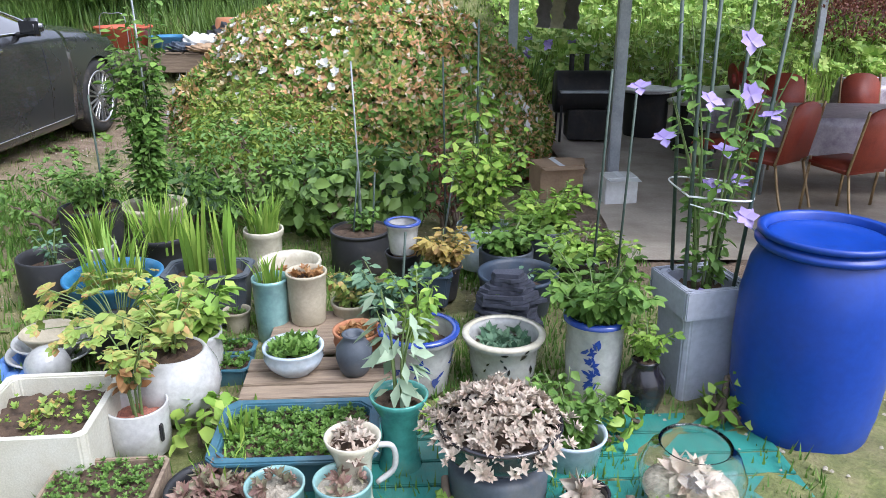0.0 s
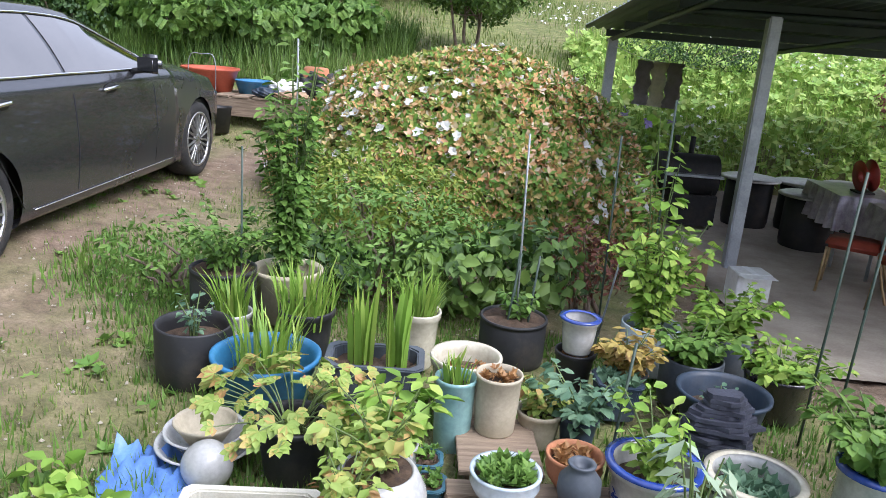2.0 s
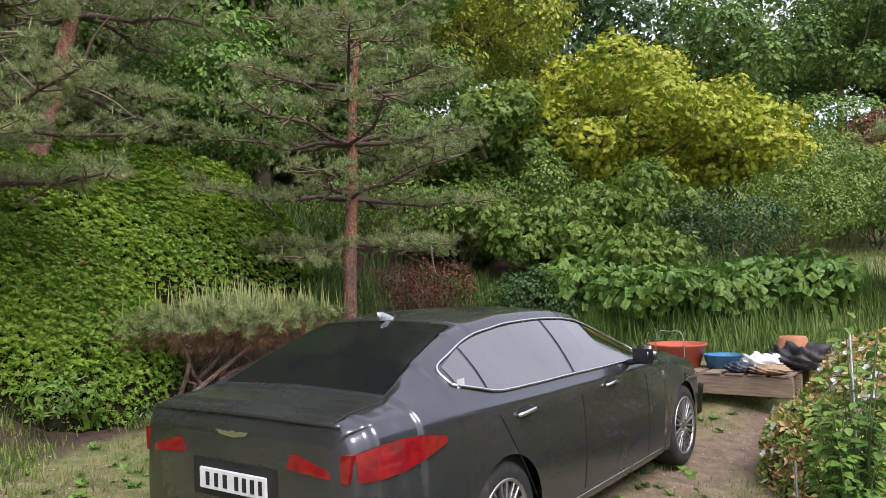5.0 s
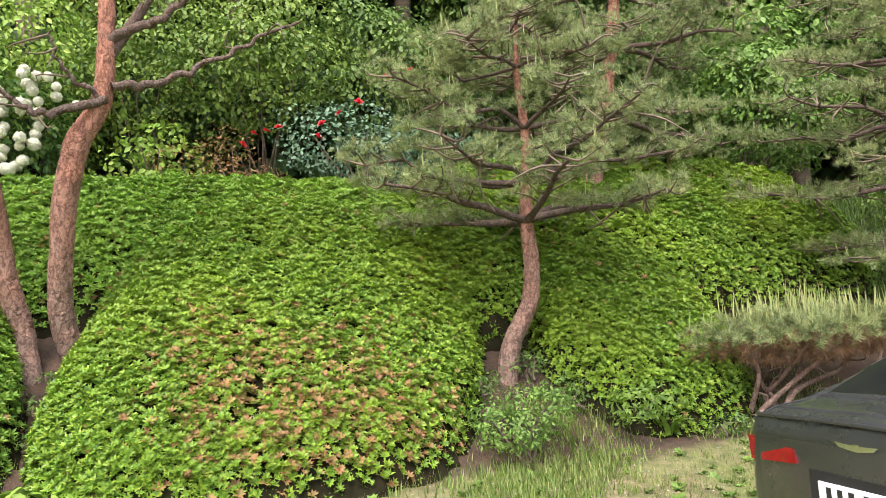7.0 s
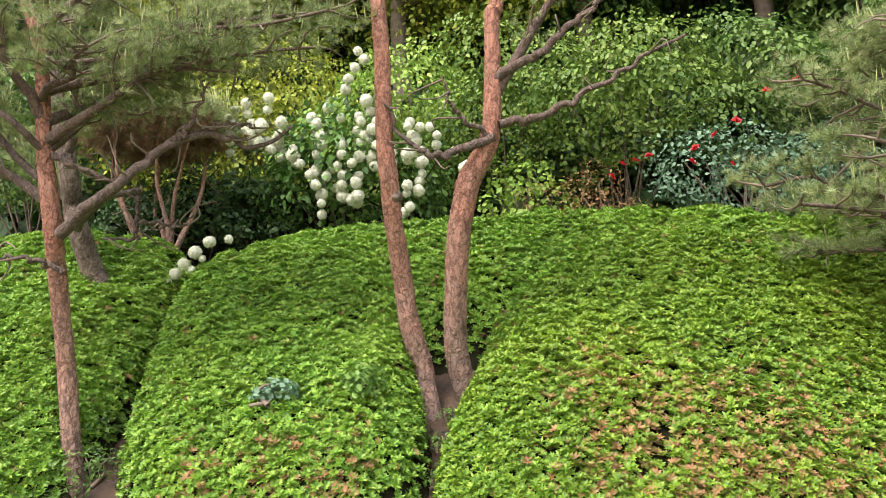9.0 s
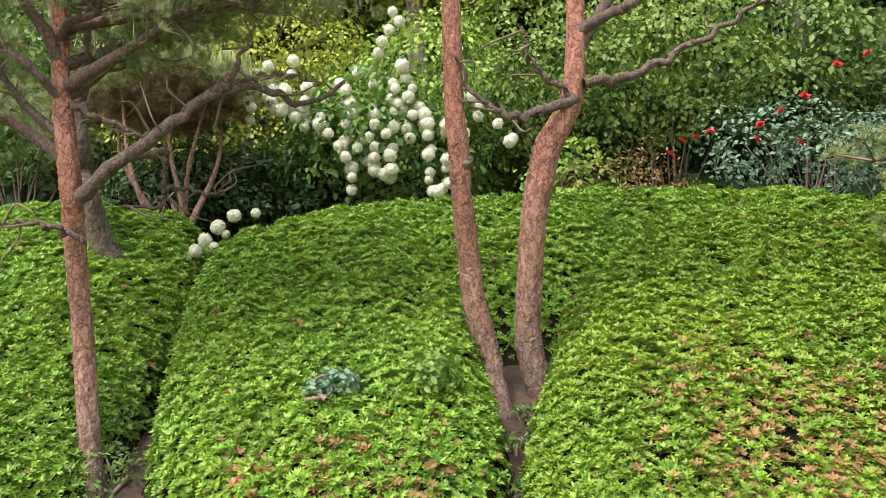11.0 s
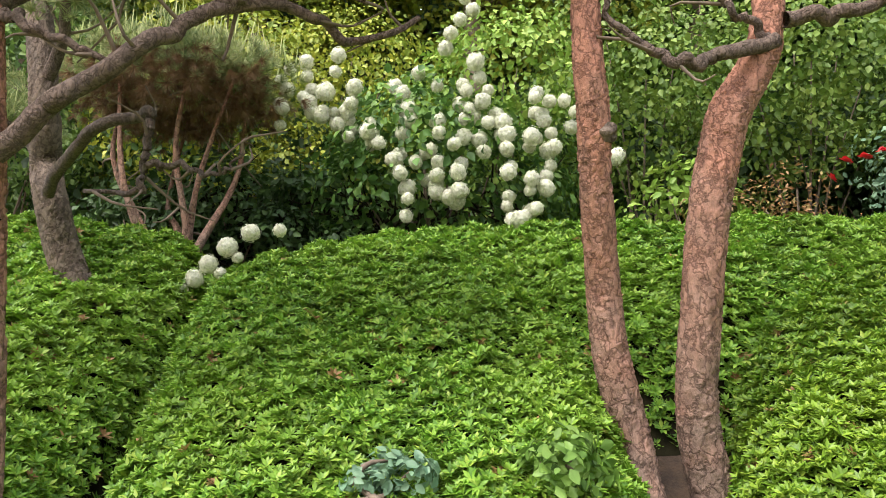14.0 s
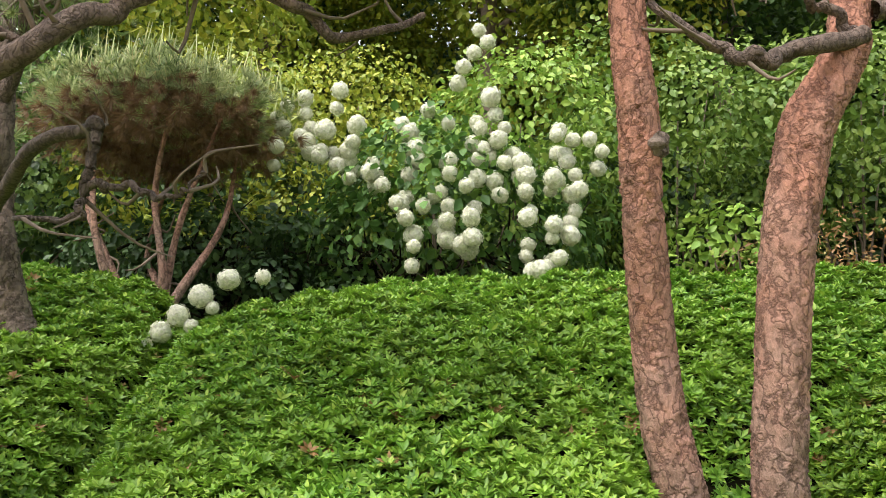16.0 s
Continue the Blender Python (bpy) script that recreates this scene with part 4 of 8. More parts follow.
HANGING_SPRAYS = ((-2.07, 4.62, 3, 0.0, -0.13), (-2.05, 4.22, 4, 0.01, -0.12), (-1.9, 4.3, 2, 0.0, -0.1), (-1.78, 4.65, 5, 0.0, -0.115), (-1.78, 4.0, 3, 0.05, -0.03), (-1.6, 4.3, 4, 0.0, -0.11), (-1.18, 4.42, 6, 0.0, -0.12), (-1.15, 3.72, 2, 0.06, 0.0), (-1.03, 4.05, 3, 0.01, -0.1), (-0.82, 4.48, 5, -0.015, -0.1),
                  (-1.0, 4.4, 1, 0.03, -0.05), (-0.38, 4.38, 2, 0.02, -0.1), (-1.72, 5.28, 1, 0.06, 0.09), (-1.57, 5.5, 2, 0.05, 0.1))
for y0, z0, n, dy, dz in UPPER_SPRAYS + HANGING_SPRAYS:
    for j in range(n + 1):
        flower_head((-10.85 + gv.normal(0, 0.07), y0 + dy * j + gv.normal(0, 0.035), z0 + dz * j + gv.normal(0, 0.02)), gv.uniform(0.055, 0.084), k)
        k += 1
for y, z, r in ((-3.19, 3.19, 0.09), (-3.05, 3.33, 0.085), (-2.86, 3.36, 0.06), (-3.3, 3.03, 0.085), (-3.38, 2.9, 0.08), (-3.22, 2.95, 0.06), (-3.46, 2.8, 0.065), (-3.12, 3.1, 0.05)):
    flower_head((-9.72 - 0.15 * (y + 3.2), y + 0.13, 3.0 + 0.75 * (z - 2.95)), 0.8 * r, k)
    k += 1

# added stems and leaves, near-black for the deep shade between the viburnum and the umbrella pine
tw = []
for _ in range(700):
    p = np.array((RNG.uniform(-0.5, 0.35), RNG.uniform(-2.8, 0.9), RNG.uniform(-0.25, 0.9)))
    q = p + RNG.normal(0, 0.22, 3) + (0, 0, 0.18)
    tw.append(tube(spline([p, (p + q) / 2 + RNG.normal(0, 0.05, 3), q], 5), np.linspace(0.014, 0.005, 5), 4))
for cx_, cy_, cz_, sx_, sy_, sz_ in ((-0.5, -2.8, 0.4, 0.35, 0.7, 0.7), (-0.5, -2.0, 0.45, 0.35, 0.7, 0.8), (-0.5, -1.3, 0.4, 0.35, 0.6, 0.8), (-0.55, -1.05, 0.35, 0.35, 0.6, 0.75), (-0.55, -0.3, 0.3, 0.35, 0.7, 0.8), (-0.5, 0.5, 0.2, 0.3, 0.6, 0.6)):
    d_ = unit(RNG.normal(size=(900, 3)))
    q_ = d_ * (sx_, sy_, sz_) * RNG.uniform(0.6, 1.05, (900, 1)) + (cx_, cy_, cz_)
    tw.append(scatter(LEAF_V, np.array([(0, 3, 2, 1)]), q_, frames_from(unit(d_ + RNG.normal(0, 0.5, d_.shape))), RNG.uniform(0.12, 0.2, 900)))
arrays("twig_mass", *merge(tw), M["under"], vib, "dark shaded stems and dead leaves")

# invented dark shrubs fill the cavity and stand in for its shade
for k, (x, y, r, h) in enumerate(((-11.75, -4.6, 0.8, 1.6), (-11.7, -3.7, 0.8, 1.7), (-11.75, -2.9, 0.7, 1.7))):
    shrub("evergreen_shrub", "dark shrub added for the deep shade behind a pine", x, y, r, h, 0.07, 330, M["dark_leaf"], 11, 610 + k, "shrub", WIDE, z=2.95)
# red roses and thin shrubs behind the mound
rose = shrub("rose_bush", "rose bush with scattered red flowers", -11.3, 2.9, 1.0, 1.7, 0.06, 170, M["blue_leaf"], 12, 31, "rose bush", WIDE, z=3.25, stretch=(0.6, 1.1))
BLOOM = merge([(rosette(7, 0.3 + 0.4 * q, 2.4)[0] * (1 - 0.25 * q), rosette(7)[1]) for q in range(4)])
for y, z in ((2.27, 4.26), (2.22, 4.1), (1.32, 3.98), (3.45, 4.99), (3.12, 4.88), (2.75, 4.55), (1.45, 4.12), (1.75, 4.2), (2.5, 4.4), (2.65, 4.05), (1.6, 4.15)):
    o = arrays("flower", BLOOM[0] * 0.065, BLOOM[1], M["red_flower"], rose)
    o.matrix_basis = pose(-10.75 + 11.3, y - 2.9, z - 3.25, 50 * math.sin(z * 9), 40 + 30 * math.sin(y * 7), 0)
shrub("shrub", "sparse pinkish-green shrub behind the hedge", -11.3, 1.2, 0.8, 1.15, 0.05, 200, M["hedge_red"], 8, 33, stretch=(0.6, 1), z=3.15)
shrub("shrub", "leafy green shrub behind the hedge", -11.4, 0.4, 0.7, 1.5, 0.08, 120, M["bright_leaf"], 8, 34, template=WIDE, z=3.1, stretch=(0.6, 1))
shrub("shrub", "feathery grey-green shrub on the bank", -10.9, 3.9, 0.9, 1.5, 0.05, 200, M["blue_leaf"], 9, 35, z=3.0, stretch=(0.7, 1))

# plants at the foot of the bank
shrub("perennial_plant", "clump of fresh green perennials", -7.35, 3.05, 0.44, 0.7, 0.045, 800, M["mid_leaf"], 13, 51, "garden plant")
shrub("small_shrub", "small sprawling grey-green shrub on bare earth", -7.7, 4.3, 0.48, 0.5, 0.06, 380, M["mid_leaf"], 7, 52)
shrub("weed_patch", "low weeds at the foot of a hedge", -7.25, -0.55, 0.4, 0.3, 0.09, 260, M["bright_leaf"], 6, 53, "weeds", WIDE)
shrub("weed_patch", "low weeds around a pine trunk", -7.45, -3.0, 0.5, 0.4, 0.08, 240, M["mid_leaf"], 7, 54, "weeds", WIDE)
# added dark leaves over pale ground, standing in for shade between mounds
for k, (x, y, r, h) in enumerate(((-7.95, -0.5, 0.22, 0.16), (-7.7, -0.35, 0.2, 0.14), (-8.0, 2.95, 0.3, 0.22), (-7.85, 3.75, 0.3, 0.25), (-8.15, 3.5, 0.25, 0.3), (-7.5, 5.1, 0.35, 0.25), (-7.75, -3.4, 0.35, 0.3), (-8.05, -3.2, 0.3, 0.3), (-7.6, -2.95, 0.3, 0.22), (-8.4, -3.3, 0.3, 0.3), (-8.25, -0.5, 0.22, 0.15), (-8.5, -0.42, 0.16, 0.14))):
    shrub("weed_patch", "low dark weeds added for the shade between hedge mounds", x, y, r, h, 0.05, 420, M["wood_leaf"], 7, 580 + k, "weeds")
shrub("columbine_plant", "blue-green columbine growing through the hedge", -7.85, -1.72, 0.17, 0.2, 0.045, 1300, M["blue_leaf"], 5, 55, "garden plant", WIDE, z=1.68)
shrub("leafy_weed", "bright leafy weed growing through the hedge", -7.95, -1.05, 0.2, 0.26, 0.055, 700, M["mid_leaf"], 6, 56, "garden plant", WIDE, z=1.66)


def strips(root, name, x, y, z, n, r, h, w, mat, lean=0.35, label=""):
    """Long blades that arch outwards from a crown."""
    a, q = RNG.uniform(0, 2 * math.pi, n), r * np.sqrt(RNG.uniform(0, 1, n))
    L, b = h * RNG.uniform(0.6, 1.1, n), lean * RNG.uniform(0.2, 1.3, n)
    base = np.stack([x + q * np.cos(a), y + q * np.sin(a), np.full(n, z)], 1)
    da = a + RNG.normal(0, 0.7, n)
    out = np.stack([np.cos(da), np.sin(da), np.zeros(n)], 1)
    side = np.stack([-np.sin(da), np.cos(da), np.zeros(n)], 1) * (w * RNG.uniform(0.7, 1.2, n))[:, None]
    rows = []
    for t, k in ((0, 0.8), (0.35, 1.0), (0.7, 0.75), (1.0, 0.06)):
        p = base + out * (L * b * t ** 2)[:, None] + np.array((0, 0, 1)) * (L * (t - 0.35 * b * t ** 3))[:, None]
        rows += [p - side * k, p + side * k]
    V = np.stack(rows, 1).reshape(-1, 3)
    F = (np.array([(0, 1, 3, 2), (2, 3, 5, 4), (4, 5, 7, 6)])[None] + (np.arange(n) * 8)[:, None, None]).reshape(-1, 4)
    return arrays(name, V, F, mat, root, label)


hosta = thing("hosta_plant", (-7.6, 4.6, gz(-7.6, 4.6)), "variegated hosta with cream-edged leaves", "garden plant")
strips(hosta, "leaves", 0, 0, 0.0, 26, 0.06, 0.26, 0.035, M["bright_leaf"], 0.9)

# ---- yard shrubs ----
dome_leaf = rosette(6, 0.55, 1.3)
azalea = thing("azalea_bush", (-0.85, 8.1, -0.22), "large domed azalea with faded orange and white flowers", "flowering shrub")
u = unit(RNG.normal(size=(26000, 3)) * (1, 1, 1))
u[:, 2] = np.abs(u[:, 2])
lump = 1 + 0.02 * np.sin(u[:, 0] * 9) * np.sin(u[:, 1] * 8 + 1) + 0.02 * np.sin(u[:, 2] * 14 + u[:, 0] * 5)
dp = u * (1.95, 1.75, 1.66) * (lump * RNG.uniform(0.93, 1.02, len(u)))[:, None]
arrays("leaves", *scatter(*dome_leaf, dp, frames_from(unit(u + RNG.normal(0, 0.4, u.shape))), 0.062 * RNG.uniform(0.7, 1.3, len(u))), M["dome"], azalea)
# dark core: the dome's inner shade is painted on it
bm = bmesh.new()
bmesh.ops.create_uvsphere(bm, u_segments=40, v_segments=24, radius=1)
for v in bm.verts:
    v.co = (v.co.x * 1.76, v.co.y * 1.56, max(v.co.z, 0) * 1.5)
part("twig_mass", bm, M["under"], azalea, "dark painted inner shade")
fl = (u[:, 2] > 0.25) & (RNG.uniform(size=len(u)) < 0.05) & (np.sin(u[:, 0] * 6) * np.sin(u[:, 1] * 5 + 2) > -0.1)
arrays("white_blossom", *scatter(*rosette(5, 0.5, 2.6), dp[fl] * 1.015, frames_from(u[fl]), 0.05 * RNG.uniform(0.7, 1.2, fl.sum())), M["daisy"], azalea, "small white blossoms")
tagged(azalea.children[-1], "", "", "", "stuff")

for k, (x, y, r, h, leaf, mat, lab) in enumerate((
        (-1.3, 5.9, 0.65, 1.05, 0.055, "spiraea_leaf", "airy yellow-green spiraea shrub below the azalea"), (-1.3, 5.2, 0.75, 0.72, 0.055, "mid_leaf", "fine-leaved light green shrub"), (-0.7, 5.25, 0.6, 0.62, 0.10, "wood_leaf", "peony with dark lance-shaped leaves"),
        (-1.7, 5.0, 0.4, 0.5, 0.09, "dark_leaf", "leafy dark green shrub with pale edges"), (-0.25, 5.5, 0.5, 0.7, 0.06, "dark_leaf", "dark twiggy shrub with small leaves"), (0.1, 5.6, 0.35, 0.85, 0.05, "purple_leaf", "dark red-leaved maple shrub"),
        (-2.45, 4.65, 0.42, 0.4, 0.05, "mid_leaf", "low feathery green plant"))):
    shrub("garden_shrub", lab, x, y, r, h, leaf, 420 if leaf < 0.06 else 190, M[mat], 10, 90 + k, "shrub", WIDE if leaf > 0.08 else (LEAF_V, LEAF_F))

# ---- shared solid shapes ----
def smooth_all(bm):
    for f in bm.faces:
        f.smooth = True
    return bm


def lathe(profile, seg=32, squash=1.0):
    """A turned shape from (radius, height) pairs; ends on the axis are closed."""
    bm = bmesh.new()
    rings = []
    for r, z in profile:
        if r < 1e-4:
            rings.append([bm.verts.new((0, 0, z))])
        else:
            rings.append([bm.verts.new((r * math.cos(2 * math.pi * k / seg), r * squash * math.sin(2 * math.pi * k / seg), z)) for k in range(seg)])
    for a, b in zip(rings, rings[1:]):
        for k in range(seg):
            k2 = (k + 1) % seg
            if len(a) == 1 and len(b) > 1:
                bm.faces.new((a[0], b[k2], b[k]))
            elif len(b) == 1 and len(a) > 1:
                bm.faces.new((a[k], a[k2], b[0]))
            elif len(a) > 1:
                bm.faces.new((a[k], a[k2], b[k2], b[k]))
    bmesh.ops.recalc_face_normals(bm, faces=bm.faces)
    return smooth_all(bm)


def box(cx, cy, cz, sx, sy, sz, bevel=0.006, m=None, bm=None):
    """A box with softened edges, centre and full sizes."""
    own = bm is None
    bm = bm or bmesh.new()
    got = bmesh.ops.create_cube(bm, size=1, matrix=(m or Matrix.Identity(4)) @ Matrix.Translation((cx, cy, cz)) @ Matrix.Diagonal((sx, sy, sz, 1)))
    if bevel:
        ed = list({e for v in got["verts"] for e in v.link_edges})
        bmesh.ops.bevel(bm, geom=ed, offset=min(bevel, 0.4 * min(sx, sy, sz)), segments=2, affect='EDGES')
    return bm


def rod(p, q, r, seg=8):
    return tube([np.array(p, float), (np.array(p, float) + np.array(q, float)) / 2, np.array(q, float)], [r, r, r], seg)


def wire(name, pts, r, mat, parent, label="", seg=6, n=None):
    P = spline(pts, n or 4 * len(pts)) if len(pts) > 2 else np.array([pts[0], np.array(pts).mean(0), pts[-1]], float)
    V, F = tube(P, np.full(len(P), r), seg)
    bm = bmesh.new()
    vs = [bm.verts.new(v) for v in V]
    for f in F:
        bm.faces.new([vs[k] for k in f])
    bm.faces.new(vs[:seg][::-1])
    bm.faces.new(vs[-seg:])
    return part(name, smooth_all(bm), mat, parent, label)


# ---- the car ----
M["paint"] = surface("dark grey car paint", (0.105, 0.108, 0.118), (0.090, 0.093, 0.102), 0.26, 0.75, 1.5, 900, 0.0, 0.5, (0.10, 0.09, 0.075), 0.12)
M["chrome"] = surface("bright chrome", (0.80, 0.80, 0.80), (0.7, 0.7, 0.7), 0.16, 1.0, 20, 200, 0.0)
M["dark_glass"] = surface("tinted window glass", (0.010, 0.011, 0.012), (0.008, 0.009, 0.010), 0.08, 0.0, 3, 200, 0.0, 0.0, spec=0.45)
M["film_glass"] = surface("reflective tinted window film", (0.29, 0.27, 0.255), (0.25, 0.235, 0.225), 0.05, 1.0, 2, 200, 0.0, 1.0)
M["rubber"] = surface("tyre rubber", (0.025, 0.025, 0.025), (0.015, 0.015, 0.015), 0.8, scale=20, fine=150, bumps=0.3, dirt=(0.16, 0.13, 0.10))
M["alloy"] = surface("silver alloy", (0.62, 0.62, 0.62), (0.45, 0.45, 0.45), 0.3, 0.9, 12, 100, 0.0)
M["black"] = surface("black plastic", (0.018, 0.018, 0.018), (0.010, 0.010, 0.010), 0.55, scale=10, fine=120, bumps=0.1)
M["lamp_red"] = surface("red lamp lens", (0.27, 0.008, 0.012), (0.14, 0.004, 0.007), 0.12, scale=14, fine=80, bumps=0.0, coat=1.0)
M["plate"] = surface("white number plate", (0.75, 0.76, 0.76), (0.66, 0.67, 0.68), 0.4, scale=9, fine=80, bumps=0.05)
M["sticker"] = surface("pale sticker", (0.55, 0.62, 0.60), None, 0.6)

CY = np.array([-1.14, -1.10, -1.0, -0.85, -0.72, -0.4, -0.05, 0.15, 0.55, 0.95, 1.3, 1.55, 1.9, 2.25, 2.5, 3.0, 3.5, 3.75, 3.83, 3.85])
C_TOP = np.array([1.02, 1.10, 1.12, 1.13, 1.14, 1.30, 1.435, 1.48, 1.51, 1.51, 1.49, 1.455, 1.32, 1.16, 1.08, 1.02, 0.92, 0.82, 0.70, 0.55])
C_BELT = np.array([0.95, 1.02, 1.05, 1.06, 1.065, 1.06, 1.05, 1.045, 1.035, 1.03, 1.02, 1.015, 1.01, 1.0, 0.985, 0.93, 0.85, 0.76, 0.65, 0.52])
C_W = np.array([0.74, 0.80, 0.86, 0.895, 0.92, 0.94, 0.945, 0.945, 0.945, 0.945, 0.945, 0.945, 0.945, 0.944, 0.942, 0.93, 0.88, 0.80, 0.72, 0.64])
C_WR = np.array([0.66, 0.72, 0.75, 0.76, 0.74, 0.67, 0.61, 0.59, 0.58, 0.58, 0.59, 0.60, 0.66, 0.73, 0.77, 0.76, 0.70, 0.62, 0.56, 0.5])
C_EDGE = np.array([0.985, 1.065, 1.09, 1.10, 1.105, 1.235, 1.365, 1.41, 1.445, 1.445, 1.425, 1.385, 1.25, 1.10, 1.035, 0.98, 0.89, 0.79, 0.67, 0.54])


def car_at(y):
    return [float(np.interp(y, CY, c)) for c in (C_TOP, C_BELT, C_W, C_WR, C_EDGE)]


def car_section(y):
    """Half the outline across the car at y, from sill to roof."""
    top, belt, w, wr, edge = car_at(y)
    key = [(w * 0.80, 0.18), (w * 0.945, 0.20), (w * 0.982, 0.36), (w, 0.56), (w * 0.998, 0.72), (w * 0.975, belt - 0.07), (w * 0.935, belt), (w * 0.935 + (wr - w * 0.935) * 0.5 + 0.018, belt + (edge - belt) * 0.52), (wr, edge), (wr * 0.88, edge + (top - edge) * 0.55), (wr * 0.5, top - 0.012), (0, top)]
    return spline(np.array(key), 67)


def side_x(y, z):
    s = car_section(y)[:49]
    return float(np.interp(z, s[:, 1], s[:, 0]))


def roof_z(y, x):
    s = car_section(y)[30:]
    return float(np.interp(abs(x), s[::-1, 0], s[::-1, 1]))


car = thing("car", (-4.40, 4.55, 0.06), "dark grey four-door saloon car parked on the earth", "car", rz=-3.5)
car.matrix_basis = pose(-4.40, 4.55, 0.10, 1.0, 0, -3.5)
ys = np.unique(np.concatenate([np.arange(-1.14, 3.851, 0.035), CY]))
sm = np.array([car_section(y) for y in ys])
for _ in range(2):
    sm[:, 1:-1] = (sm[:, :-2] + 2 * sm[:, 1:-1] + sm[:, 2:]) / 4
lo_, hi_ = np.searchsorted(ys, -1.0), np.searchsorted(ys, 0.3)
for _ in range(30):
    sm[lo_:hi_, 26:53] = (sm[lo_ - 1:hi_ - 1, 26:53] + 2 * sm[lo_:hi_, 26:53] + sm[lo_ + 1:hi_ + 1, 26:53]) / 4
for _ in range(9):
    sm[2:-2] = (sm[1:-3] + 2 * sm[2:-2] + sm[3:-1]) / 4
bm = bmesh.new()
rows = []
for y, s in zip(ys, sm):
    right = [bm.verts.new((x, y, z)) for x, z in s]
    left = [bm.verts.new((-x, y, z)) for x, z in s[:-1]]
    rows.append(right + left[::-1])
WHEELS = ((0.0, 0.345), (3.01, 0.345))
for a, b in zip(rows, rows[1:]):
    for k in range(len(a) - 1):
        q = (a[k], b[k], b[k + 1], a[k + 1])
        if not all(any((v.co.y - wy) ** 2 + (v.co.z - wz) ** 2 < 0.385 ** 2 for wy, wz in WHEELS) and abs(v.co.x) > 0.6 for v in q):
            f = bm.faces.new(q)
bm.faces.new(rows[0])
bm.faces.new(rows[-1][::-1])
for v in bm.verts:
    for wy, wz in WHEELS:
        d = math.hypot(v.co.y - wy, v.co.z - wz)
        if d < 0.385 and abs(v.co.x) > 0.6 and v.co.z > 0.19:
            v.co.y, v.co.z = wy + (v.co.y - wy) * 0.385 / d, wz + (v.co.z - wz) * 0.385 / d
bmesh.ops.recalc_face_normals(bm, faces=bm.faces)
part("body", smooth_all(bm), M["paint"], car)
bm = box(0, 1.36, 0.42, 1.3, 4.6, 0.34, 0.05)
for wy, wz in WHEELS:
    box(0, wy, 0.5, 1.76, 0.76, 0.5, 0.05, None, bm)
part("underbody", bm, M["black"], car)


def skin(name, outline, rows_n, mat, place, parent=car, label="", lift=0.005):
    """A sheet laid on the car's skin: outline gives (along, low, high) stations."""
    bm = bmesh.new()
    st = np.array(outline, float)
    t = np.linspace(0, len(st) - 1, 6 * len(st))
    S = np.stack([np.interp(t, np.arange(len(st)), st[:, k]) for k in range(3)], 1)
    grid = [[bm.verts.new(place(a, lo + (hi - lo) * j / rows_n, lift)) for j in range(rows_n + 1)] for a, lo, hi in S]
    for g1, g2 in zip(grid, grid[1:]):
        for j in range(rows_n):
            bm.faces.new((g1[j], g2[j], g2[j + 1], g1[j + 1]))
    bmesh.ops.recalc_face_normals(bm, faces=bm.faces)
    return part(name, smooth_all(bm), mat, parent, label)


